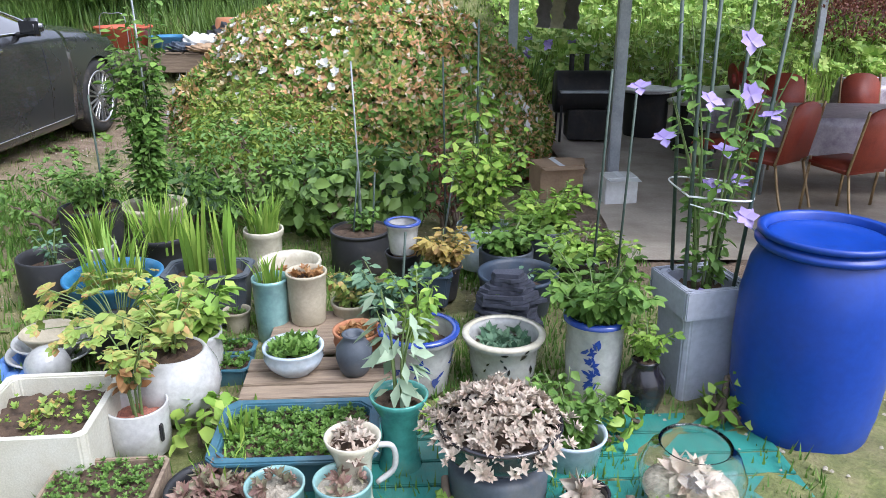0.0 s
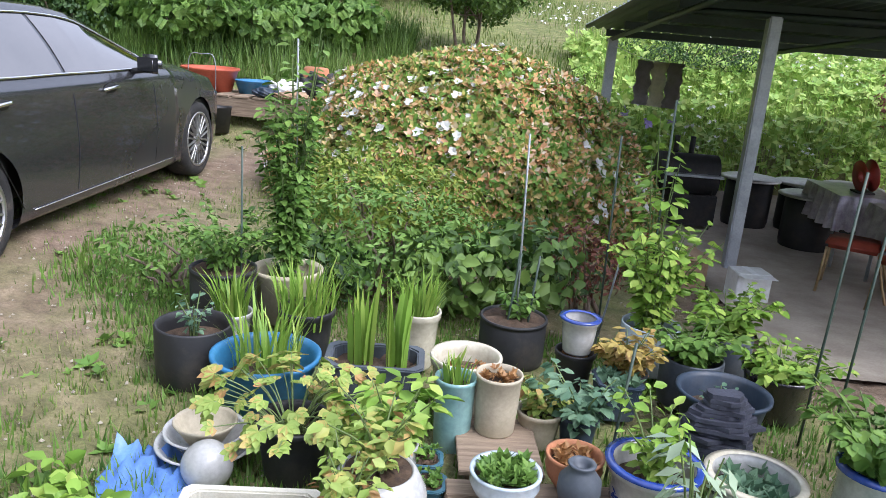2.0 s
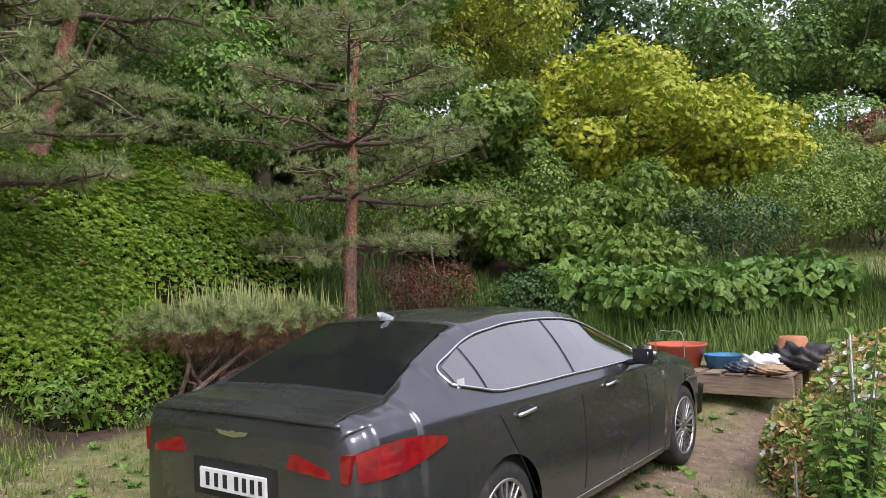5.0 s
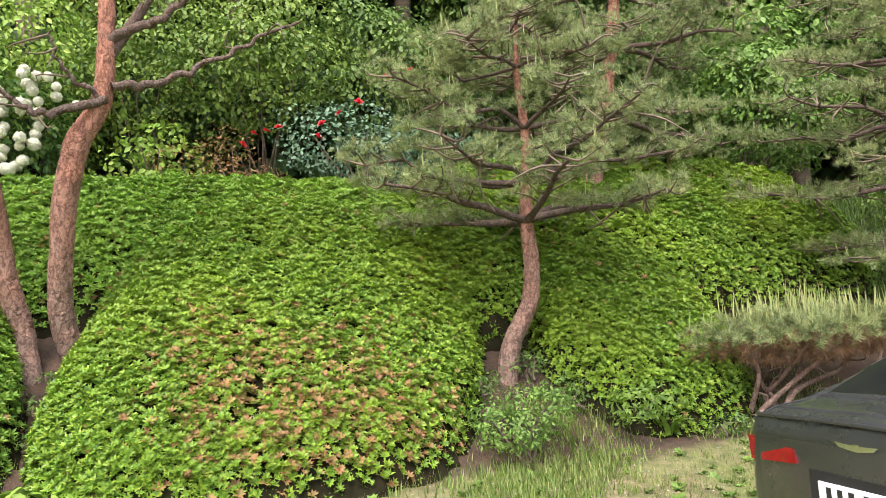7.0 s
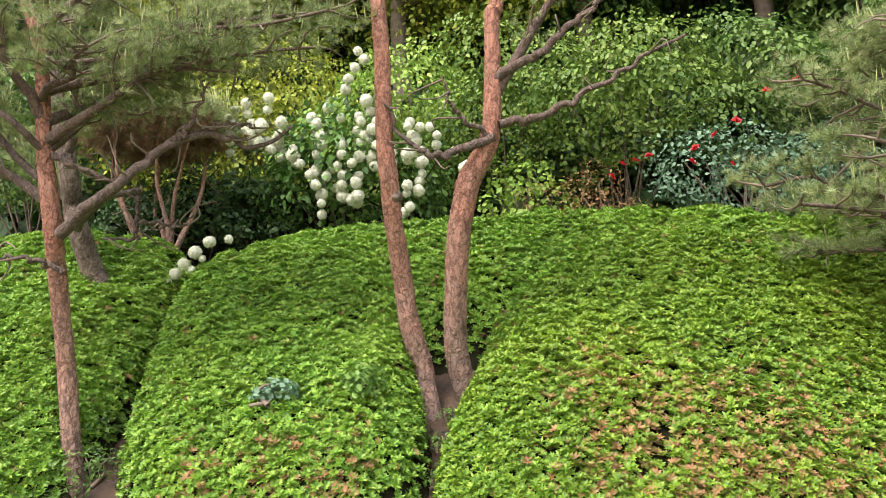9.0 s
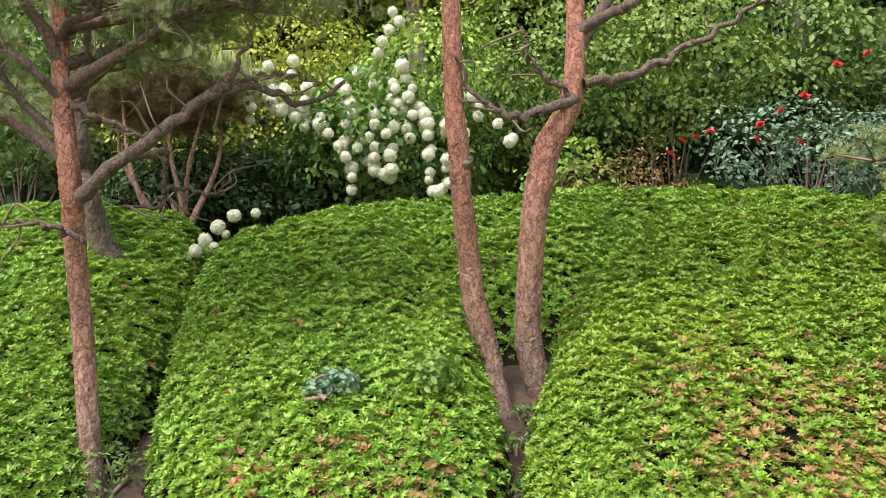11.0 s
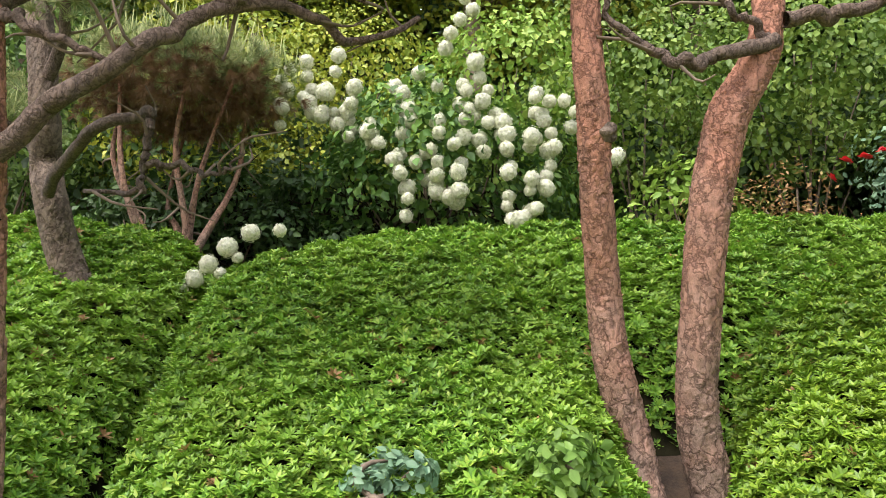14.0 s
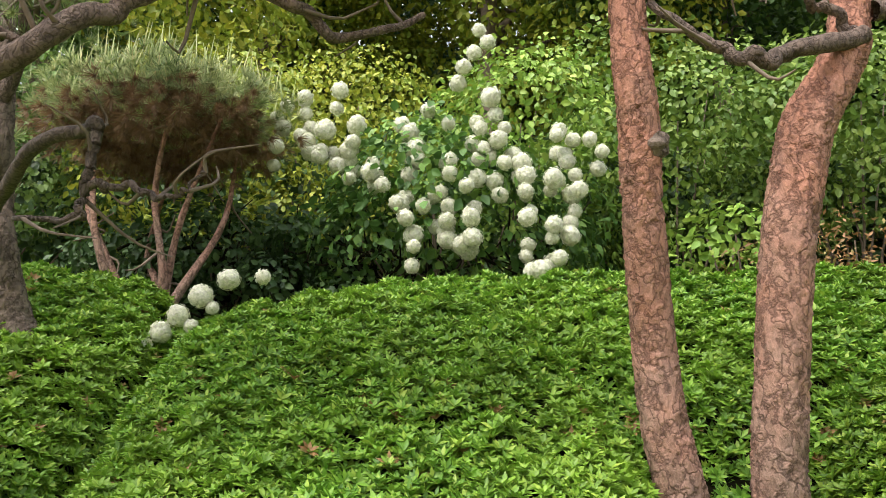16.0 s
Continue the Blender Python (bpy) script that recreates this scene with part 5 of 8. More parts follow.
for sgn in (1, -1):
    on_side = lambda y, z, lift, sgn=sgn: (sgn * (side_x(y, z) + lift), y, z)
    glass = lambda y0, y1, n=7: [(y, car_at(y)[1] + 0.028 + max(0, 0.05 - y) * 0.2, max(car_at(y)[4] - 0.035, car_at(y)[1] + 0.03)) for y in np.linspace(y0, y1, n)]
    skin("quarter_window", glass(-0.28, -0.07, 5), 6, M["film_glass"], on_side)
    skin("rear_door_window", glass(-0.045, 0.97), 8, M["film_glass"], on_side)
    skin("front_door_window", glass(1.01, 2.12, 10), 8, M["film_glass"], on_side)
    loop = [on_side(y, lo, 0.010) for y, lo, hi in glass(-0.32, 2.18, 16)] + [on_side(y, hi + 0.012, 0.010) for y, lo, hi in glass(-0.32, 2.18, 16)][::-1]
    wire("window_trim", loop + [loop[0]], 0.009, M["chrome"], car, "chrome window surround", 6, 120)
    wire("sill_trim", [on_side(y, 0.27, 0.006) for y in np.linspace(0.5, 2.5, 8)], 0.004, M["chrome"], car)
    for y0, y1, top_ in ((-0.10, 0.40, 1.05), (0.99, 1.0, 1.02), (2.12, 2.14, 1.0)):
        wire("door_gap", [on_side(y0 + (y1 - y0) * (t if y0 < 0.2 else 0), top_ - (top_ - 0.3) * t, 0.001) for t in np.linspace(0, 1, 8)], 0.0025, M["black"], car)
    for hy in (0.24, 1.46):
        cup = lathe([(0, 0.004), (0.05, 0.003), (0.06, 0.0)], 20)
        bmesh.ops.transform(cup, verts=cup.verts, matrix=Matrix.Translation(on_side(hy, 0.93, 0.001)) @ Matrix.Rotation(sgn * radians(90), 4, 'Y') @ Matrix.Diagonal((0.6, 1.6, 1, 1)))
        h = part("door_handle", cup, M["black"], car)
        wire("grip", [on_side(hy - 0.10, 0.925, 0.004), on_side(hy - 0.07, 0.935, 0.03), on_side(hy + 0.06, 0.942, 0.03), on_side(hy + 0.10, 0.94, 0.004)], 0.013, M["chrome"], h, "chrome grip")
    mir = smooth_all(box(0, 0, 0, 0.20, 0.10, 0.14, 0.045))
    bmesh.ops.transform(mir, verts=mir.verts, matrix=Matrix.Translation((sgn * 1.03, 1.86, 1.09)) @ Matrix.Rotation(sgn * radians(-12), 4, 'Z'))
    mo = part("wing_mirror", mir, M["paint"], car)
    part("mirror_glass", box(sgn * 1.035, 1.803, 1.09, 0.16, 0.006, 0.10, 0.002), M["dark_glass"], mo)
    wire("stalk", [(sgn * 0.86, 1.88, 1.02), (sgn * 0.97, 1.87, 1.04)], 0.025, M["black"], mo)
    skin("tail_lamp", [(-1.09, 0.82, 0.95), (-0.98, 0.82, 0.975), (-0.85, 0.835, 0.985), (-0.7, 0.87, 0.975), (-0.55, 0.91, 0.945)], 4, M["lamp_red"], on_side, label="red wraparound tail lamp", lift=0.012)
    bm = bmesh.new()
    pr = [(0.40, -1.150, 0.85), (0.62, -1.149, 0.835), (0.78, -1.128, 0.82), (0.80, -1.118, 0.95), (0.62, -1.137, 0.945), (0.42, -1.143, 0.92)]
    bm.faces.new([bm.verts.new((sgn * x, y, z)) for x, y, z in pr])
    ex = bmesh.ops.extrude_face_region(bm, geom=list(bm.faces))
    bmesh.ops.translate(bm, verts=[v for v in ex["geom"] if isinstance(v, bmesh.types.BMVert)], vec=(0, 0.03, 0))
    bmesh.ops.recalc_face_normals(bm, faces=bm.faces)
    part("tail_lamp", bm, M["lamp_red"], car)
    for wy, wz in WHEELS:
        wheel = new("wheel")
        wheel.parent = car
        wheel.matrix_basis = pose(sgn * 0.80, wy, wz, 0, 90 * sgn, 0)
        R_ = 0.345
        part("tyre", lathe([(0.235, -0.11), (0.30, -0.118), (0.335, -0.10), (R_, -0.07), (R_, 0.07), (0.335, 0.10), (0.30, 0.118), (0.245, 0.112), (0.235, 0.10), (0.235, -0.11)], 40), M["rubber"], wheel)
        rim = part("rim", lathe([(0.248, 0.112), (0.238, 0.112), (0.225, 0.07), (0.215, -0.02), (0.0, -0.03)], 40), M["black"], wheel)
        part("rim_lip", lathe([(0.250, 0.108), (0.250, 0.117), (0.232, 0.115), (0.230, 0.10)], 40), M["alloy"], rim)
        for k in range(10):
            sp = bmesh.new()
            for o in (-0.13, 0.13):
                a = 2 * math.pi * k / 10
                p0, p1 = Vector((0.055 * math.cos(a + o * 1.6), 0.055 * math.sin(a + o * 1.6), 0.095)), Vector((0.236 * math.cos(a + o), 0.236 * math.sin(a + o), 0.106))
                d = (p1 - p0)
                box(0, 0, 0, 0.016, d.length, 0.022, 0.004, Matrix.Translation((p0 + p1) / 2) @ Matrix.Rotation(math.atan2(d.y, d.x) - math.pi / 2, 4, 'Z'), sp)
            part("spoke", sp, M["alloy"], rim)
        part("hub_cap", lathe([(0, 0.112), (0.035, 0.110), (0.06, 0.098), (0.06, 0.08)], 20), M["alloy"], rim)
on_top = lambda y, x, lift: (x, y, roof_z(y, x) + lift)
skin("rear_window", [(y, -car_at(y)[3] * 0.86, car_at(y)[3] * 0.86) for y in np.linspace(-0.69, 0.08, 8)], 16, M["dark_glass"], on_top, lift=0.006)
skin("windscreen", [(y, -car_at(y)[3] * 0.9, car_at(y)[3] * 0.9) for y in np.linspace(1.57, 2.48, 8)], 16, M["dark_glass"], on_top, lift=0.006)
wire("boot_gap", [on_top(-0.72, x, 0.001) for x in np.linspace(-0.66, 0.66, 13)], 0.004, M["black"], car)
for sgn in (1, -1):
    wire("boot_gap", [on_top(y, sgn * (0.66 + 0.04 * (-0.72 - y)), 0.001) for y in np.linspace(-0.72, -1.09, 8)], 0.004, M["black"], car)
wire("boot_lip", [(x, -1.125 + 0.06 * abs(x) ** 3, 1.085 - 0.03 * x * x) for x in np.linspace(-0.72, 0.72, 13)], 0.012, M["paint"], car)
fin = lathe([(0.035, 0), (0.028, 0.03), (0.012, 0.07), (0, 0.078)], 16)
bmesh.ops.transform(fin, verts=fin.verts, matrix=Matrix.Translation(on_top(0.12, 0, -0.004)) @ Matrix(((0.7, 0, 0, 0), (0, 2.6, -1.1, 0), (0, 0, 0.75, 0), (0, 0, 0, 1))))
part("antenna_fin", fin, M["alloy"], car, "silver roof antenna fin")
bad = bmesh.new()
box(0, -1.142, 0.98, 0.05, 0.012, 0.036, 0.006, None, bad)
for sgn in (1, -1):
    v = [bad.verts.new((sgn * x, -1.148, z)) for x, z in ((0.02, 0.992), (0.13, 0.998), (0.10, 0.975), (0.02, 0.965))]
    bad.faces.new(v)
part("badge", bad, M["chrome"], car, "winged silver badge")
pl = part("number_plate", box(0, -1.152, 0.735, 0.52, 0.014, 0.11, 0.004), M["plate"], car, "white number plate")
for k, (x, w) in enumerate(((-0.19, 0.05), (-0.12, 0.05), (-0.05, 0.055), (0.04, 0.05), (0.10, 0.05), (0.16, 0.05), (0.22, 0.045))):
    part("character_bar", box(x, -1.160, 0.735, w * 0.6, 0.004, 0.07, 0.001), M["black"], pl)
part("plate_recess", box(0, -1.138, 0.74, 0.66, 0.012, 0.20, 0.02), M["black"], car)
part("bumper", box(0, -1.12, 0.40, 1.5, 0.08, 0.26, 0.04), M["paint"], car)
part("sticker", box(side_x(-0.25, 1.15) + 0.010, -0.26, 1.15, 0.003, 0.07, 0.07, 0.001), M["sticker"], car)

# ---- shelter with a corrugated roof ----
M["galv"] = surface("galvanised steel", (0.42, 0.45, 0.47), (0.28, 0.31, 0.33), 0.45, 0.6, 5, 60, 0.1, 0, (0.12, 0.18, 0.14), 0.3)
M["roof_metal"] = surface("green roof sheet", (0.060, 0.085, 0.075), (0.035, 0.05, 0.045), 0.55, 0.2, 2, 40, 0.1)
M["old_wood"] = surface("weathered timber", (0.30, 0.23, 0.16), (0.16, 0.115, 0.08), 0.85, 0, 4, 30, 0.4, stretch=(1, 12, 12))
shelter = thing("shelter", (0.84, 11.3, gz(1.0, 9.0)), "open shelter with a dark corrugated metal roof on steel posts", "shelter")
SO = np.array((0.84, 11.3, gz(1.0, 9.0)))


def roof_h(y):
    return 1.85 + 0.49 * (11.3 - y) / 7.3


nx_, x1 = 200, 5.4
xs = np.linspace(0.63, x1, nx_)
rp = []
for y in np.linspace(11.35, 3.7, 18):
    rp.append(np.stack([xs, np.full(nx_, y), roof_h(y) + 0.018 * np.sin((xs - 0.84) * 2 * math.pi / 0.13)], 1))
RV = np.concatenate(rp) - SO
i, j = np.meshgrid(np.arange(17), np.arange(nx_ - 1), indexing="ij")
RF = np.stack([i * nx_ + j, (i + 1) * nx_ + j, (i + 1) * nx_ + j + 1, i * nx_ + j + 1], -1).reshape(-1, 4)
arrays("roof", np.concatenate([RV, RV - (0, 0, 0.004)]), np.concatenate([RF, RF[:, ::-1] + len(RV)]), M["roof_metal"], shelter, "", True)
for y in np.linspace(11.2, 3.9, 7):
    part("purlin", box((0.9 + x1) / 2 - SO[0], y - SO[1], roof_h(y) - 0.065 - SO[2], x1 - 0.9, 0.05, 0.09, 0.006), M["roof_metal"], shelter)
for x in (0.95, 3.1, 5.3):
    wire("rafter", [(x - SO[0], 11.25 - SO[1], roof_h(11.25) - 0.16 - SO[2]), (x - SO[0], 3.85 - SO[1], roof_h(3.85) - 0.13 - SO[2])], 0.03, M["roof_metal"], shelter, "", 4)
for k in range(36):
    y = 11.3 - k * 0.21
    part("roof_bolt", box(0.65 - SO[0], y - SO[1], roof_h(y) + 0.025 - SO[2], 0.03, 0.03, 0.03, 0.005), M["galv"], shelter)
for x, y, r in ((1.65, 7.3, 0.055), (0.97, 11.0, 0.06), (5.2, 7.3, 0.05), (5.2, 11.0, 0.05)):
    z0 = gz(x, y)
    part("post", box(x - SO[0], y - SO[1], (z0 + roof_h(y)) / 2 - 0.08 - SO[2], 2 * r, 2 * r, roof_h(y) - z0 - 0.14, 0.012), M["galv"], shelter)
wire("beam", [(0.95 - SO[0], 7.3 - SO[1], roof_h(7.3) - 0.15 - SO[2]), (5.35 - SO[0], 7.3 - SO[1], roof_h(7.3) - 0.10 - SO[2])], 0.03, M["roof_metal"], shelter, "", 4)
M["towel_a"] = surface("grey towel", (0.30, 0.27, 0.27), None, 0.95, scale=10, fine=200, bumps=0.6)
M["towel_b"] = surface("beige towel", (0.60, 0.56, 0.42), None, 0.95, scale=10, fine=200, bumps=0.6)
line = thing("clothes_line", (1.0, 10.9, 1.6), "thin line tied to the shelter post", "clothes line")
wire("cord", [(0.0, 0.0, 0.02), (0.35, -0.3, -0.10), (0.9, -0.8, -0.16)], 0.004, M["plate"], line)
towel = thing("towel", (1.25, 10.62, 1.48), "striped towel hung on a line", "towel")
for k, mname in enumerate(("towel_a", "towel_b", "towel_a")):
    bm = bmesh.new()
    g = [[bm.verts.new((0.16 * k + 0.16 * a / 4 + 0.02 * math.sin(b * 2.1 + k), -0.14 * k - 0.035 * a + 0.02 * math.sin(b * 1.7 + a), -0.55 * b / 8)) for a in range(5)] for b in range(9)]
    for b in range(8):
        for a in range(4):
            bm.faces.new((g[b][a], g[b][a + 1], g[b + 1][a + 1], g[b + 1][a]))
    bmesh.ops.solidify(bm, geom=bm.faces[:], thickness=0.006)
    part("stripe", smooth_all(bm), M[mname], towel)

M["concrete"] = surface("dusty grey concrete", (0.42, 0.37, 0.30), (0.28, 0.24, 0.19), 0.9, 0, 2.5, 60, 0.5, 0, (0.20, 0.16, 0.11), 0.5)
px_, py_ = np.linspace(1.25, 6.2, 40), np.linspace(4.6, 10.2, 44)
PX, PY = np.meshgrid(px_, py_, indexing="ij")
i, j = np.meshgrid(np.arange(39), np.arange(43), indexing="ij")
slab = arrays("pavement", np.stack([PX + 0.06 * wave(PY, PX, 2.0) * (PX < 1.3), PY, ground(PX, PY) + 0.03], -1).reshape(-1, 3), np.stack([i * 44 + j, (i + 1) * 44 + j, (i + 1) * 44 + j + 1, i * 44 + j + 1], -1).reshape(-1, 4), M["concrete"], None, "dusty worn concrete floor under the shelter", True)
tagged(slab, "", "pavement", "", "structure")

# ---- under the shelter ----
M["cloth"] = surface("printed table cover", (0.46, 0.42, 0.46), (0.30, 0.26, 0.32), 0.35, 0, 12, 60, 0.1, 0.2, (0.16, 0.12, 0.18), 0.8)
M["vinyl"] = surface("orange red vinyl", (0.34, 0.065, 0.035), (0.25, 0.045, 0.028), 0.5, 0, 8, 80, 0.15)
M["brass"] = surface("worn gold frame", (0.42, 0.30, 0.16), (0.25, 0.17, 0.09), 0.45, 0.7, 15, 90, 0.1)
FLOOR = -0.27


def table(x, y, lx, ly, h, rz=0.0):
    z = gz(x, y)
    t = thing("table", (x, y, z), "long table under a printed plastic cover", "table", "", rz)
    part("tabletop", box(0, 0, h - 0.012, lx, ly, 0.024, 0.004), M["old_wood"], t)
    for a in (-1, 1):
        for b in (-1, 1):
            wire("leg", [(a * (lx / 2 - 0.08), b * (ly / 2 - 0.08), 0), (a * (lx / 2 - 0.08), b * (ly / 2 - 0.08), h - 0.02)], 0.016, M["galv"], t)
    c = thing("tablecloth", (x, y, z), "purple-grey printed plastic table cover hanging down", "tablecloth", "", rz)
    bm = bmesh.new()
    n = 96
    rings = []
    for lvl, (dz, out) in enumerate(((0.004, -0.001), (0.004, 0.004), (-0.08, 0.012), (-0.20, 0.02), (-0.32, 0.03))):
        r = []
        for k in range(n):
            s = 4 * k / n
            e, f = int(s), s - int(s)
            px, py = ((-1 + 2 * f, -1), (1, -1 + 2 * f), (1 - 2 * f, 1), (-1, 1 - 2 * f))[e]
            w = out + 0.012 * lvl * math.sin(k * 1.3) * (lvl > 1)
            r.append(bm.verts.new((px * (lx / 2 + w), py * (ly / 2 + w), h + dz)))
        rings.append(r)
    bm.faces.new(rings[0])
    for a, b in zip(rings, rings[1:]):
        for k in range(n):
            bm.faces.new((a[k], a[(k + 1) % n], b[(k + 1) % n], b[k]))
    bmesh.ops.recalc_face_normals(bm, faces=bm.faces)
    part("cover", smooth_all(bm), M["cloth"], c)
    return t


def banquet_chair():
    ch = thing("banquet_chair", (0, 0, 0), "banquet chair in orange-red vinyl with a gold frame", "chair", "chairs round the table")
    part("seat", smooth_all(box(0, 0, 0.45, 0.42, 0.42, 0.07, 0.03)), M["vinyl"], ch)
    bm = bmesh.new()
    prof = [(-0.20, 0.0), (0.20, 0.0), (0.20, 0.36), (0.17, 0.44), (0.09, 0.475), (0, 0.485), (-0.09, 0.475), (-0.17, 0.44), (-0.20, 0.36)]
    f = bm.faces.new([bm.verts.new((x, 0, z)) for x, z in prof])
    ex = bmesh.ops.extrude_face_region(bm, geom=[f])
    bmesh.ops.translate(bm, verts=[v for v in ex["geom"] if isinstance(v, bmesh.types.BMVert)], vec=(0, 0.05, 0))
    bmesh.ops.recalc_face_normals(bm, faces=bm.faces)
    bmesh.ops.bevel(bm, geom=bm.edges[:], offset=0.015, segments=2, affect='EDGES')
    bmesh.ops.transform(bm, verts=bm.verts, matrix=Matrix.Translation((0, 0.19, 0.46)) @ Matrix.Rotation(radians(-9), 4, 'X'))
    part("backrest", smooth_all(bm), M["vinyl"], ch)
    for s in (-1, 1):
        wire("leg", [(s * 0.19, -0.19, 0.42), (s * 0.20, -0.21, 0.0)], 0.012, M["brass"], ch)
        wire("leg", [(s * 0.19, 0.2, 0.42), (s * 0.2, 0.26, 0.2), (s * 0.2, 0.33, 0.0)], 0.012, M["brass"], ch)
        wire("back_frame", [(s * 0.205, 0.2, 0.42), (s * 0.21, 0.25, 0.65), (s * 0.205, 0.30, 0.92)], 0.012, M["brass"], ch)
    return ch


table(4.15, 6.8, 2.8, 0.8, 0.74, -4)
table(2.98, 8.0, 0.6, 0.85, 0.74, -4)
table(5.6, 8.9, 1.8, 0.7, 0.72, 0)
ch0 = banquet_chair()
ch0.matrix_basis = pose(3.18, 5.9, gz(3.18, 5.9), 0, 0, 200)
for x, y, rz in ((2.72, 6.3, 214), (2.5, 6.85, 240), (3.8, 6.0, 182), (4.45, 6.0, 176), (5.1, 6.05, 184), (3.5, 7.75, -6), (4.3, 7.7, 3), (5.0, 7.75, 8)):
    copy_thing(ch0, pose(x, y, gz(x, y), 0, 0, rz))

# barrel smoker
M["iron"] = surface("sooty black iron", (0.022, 0.022, 0.023), (0.012, 0.012, 0.012), 0.6, 0.3, 8, 60, 0.3, 0, (0.09, 0.06, 0.045), 0.4)
gr = thing("barrel_smoker", (1.62, 9.0, gz(1.62, 9.0)), "black barrel smoker grill with two chimneys", "grill")
dr = lathe([(0, -0.45), (0.25, -0.45), (0.255, -0.43), (0.255, 0.43), (0.25, 0.45), (0, 0.45)], 28)
bmesh.ops.transform(dr, verts=dr.verts, matrix=Matrix.Translation((0, 0, 0.62)) @ Matrix.Rotation(radians(90), 4, 'Y'))
part("barrel", dr, M["iron"], gr)
part("shelf", box(0.02, -0.32, 0.66, 0.86, 0.14, 0.025, 0.004), M["galv"], gr)
for x in (-0.18, 0.06):
    wire("chimney", [(x, 0.1, 0.82), (x, 0.1, 1.06)], 0.04, M["iron"], gr, "", 12)
for x in (-0.36, 0.36):
    for y in (-0.2, 0.2):
        wire("leg", [(x, y, 0.5), (x * 1.05, y * 1.3, 0)], 0.02, M["iron"], gr)
part("fire_box", box(0.1, -0.05, 0.25, 0.7, 0.42, 0.36, 0.01), M["iron"], gr)
for o in gr.children:
    o.matrix_basis = Matrix.Diagonal((0.72, 0.8, 0.95, 1)) @ o.matrix_basis

# low brazier tables with tin lids
M["tin"] = surface("dull tin", (0.50, 0.49, 0.46), (0.32, 0.31, 0.29), 0.4, 0.7, 10, 80, 0.1)
for k, (x, y) in enumerate(((2.45, 9.3), (3.05, 9.25), (3.6, 9.3), (2.8, 8.45))):
    b_ = thing("brazier", (x, y, gz(x, y)), "black iron brazier under a round tin lid", "brazier", "braziers in a row")
    part("drum", lathe([(0.24, 0), (0.26, 0.1), (0.26, 0.55), (0.0, 0.56)], 24), M["iron"], b_)
    part("lid", lathe([(0.33, 0.56), (0.34, 0.575), (0.30, 0.59), (0.05, 0.61), (0, 0.61)], 28), M["tin"], b_)
M["red_plastic"] = surface("faded red plastic", (0.40, 0.055, 0.035), (0.28, 0.04, 0.03), 0.5, scale=8, fine=60, bumps=0.1)
reel = thing("hose_reel", (2.98, 7.85, gz(2.98, 8.0) + 0.745), "small red hose reel on a table", "hose reel")
wheel_ = lathe([(0.05, -0.05), (0.15, -0.06), (0.155, -0.05), (0.06, -0.035), (0.06, 0.035), (0.155, 0.05), (0.15, 0.06), (0.05, 0.05), (0.05, -0.05)], 24)
bmesh.ops.transform(wheel_, verts=wheel_.verts, matrix=Matrix.Translation((0, 0, 0.165)) @ Matrix.Rotation(radians(80), 4, 'Y'))
part("drum", wheel_, M["red_plastic"], reel)
part("stand", box(0, 0, 0.01, 0.16, 0.18, 0.018, 0.004), M["iron"], reel)

# clutter beside the post
M["card"] = surface("brown cardboard", (0.36, 0.25, 0.15), (0.27, 0.18, 0.11), 0.9, scale=6, fine=60, bumps=0.2)
M["white_plastic"] = surface("white plastic", (0.72, 0.73, 0.72), (0.58, 0.58, 0.56), 0.45, scale=5, fine=60, bumps=0.05, dirt=(0.30, 0.25, 0.17), dirt_amount=0.5)


def carton(x, y, w, d, h, rz, mat, label, name="box", cat="box"):
    t = thing(name, (x, y, gz(x, y)), label, cat, "", rz)
    part("body", box(0, 0, h / 2, w, d, h, 0.006), mat, t)
    part("flap", box(0, -d / 2 - 0.05, h - 0.01, w * 0.96, 0.11, 0.006, 0.001), mat, t)
    part("tape", box(0, 0, h + 0.001, 0.05, d * 0.98, 0.002, 0), M["plate"], t)
    return t


carton(1.02, 6.75, 0.40, 0.32, 0.30, 12, M["card"], "brown cardboard box beside the shelter post")
carton(1.1, 7.5, 0.62, 0.3, 0.12, -8, M["card"], "flattened brown cardboard carton")
carton(1.52, 6.45, 0.28, 0.22, 0.26, 5, M["white_plastic"], "white plastic container on the earth floor", "container", "container")
carton(0.66, 7.4, 0.42, 0.36, 0.3, 3, M["red_plastic"], "red plastic crate on bare earth", "crate", "crate")

# ---- potted garden ----
def glaze(name, col, dark=None, rough=0.18, dirt=(0.20, 0.17, 0.11), amount=0.5):
    return surface(name, col, dark, rough, 0, 5, 40, 0.06, 0.5, dirt, amount)


M["g_white"] = glaze("white glaze", (0.50, 0.50, 0.485), (0.42, 0.42, 0.40))
M["g_cream"] = glaze("cream glaze", (0.62, 0.58, 0.46), (0.50, 0.46, 0.35))
M["g_teal"] = glaze("teal glaze", (0.09, 0.34, 0.28), (0.05, 0.22, 0.19))
M["g_pale_teal"] = glaze("pale teal glaze", (0.25, 0.42, 0.40), (0.16, 0.30, 0.30), 0.35)
M["g_blue"] = glaze("cobalt glaze", (0.03, 0.07, 0.32), (0.02, 0.04, 0.2))
M["g_paleblue"] = glaze("pale blue glaze", (0.52, 0.60, 0.66), (0.40, 0.48, 0.55))
M["g_black"] = glaze("black brown glaze", (0.022, 0.020, 0.024), (0.012, 0.010, 0.012), 0.25, (0.12, 0.10, 0.08), 0.4)
M["p_black"] = surface("black plastic pot", (0.028, 0.029, 0.032), (0.016, 0.016, 0.018), 0.55, 0, 6, 70, 0.15, 0, (0.16, 0.13, 0.09), 0.35)
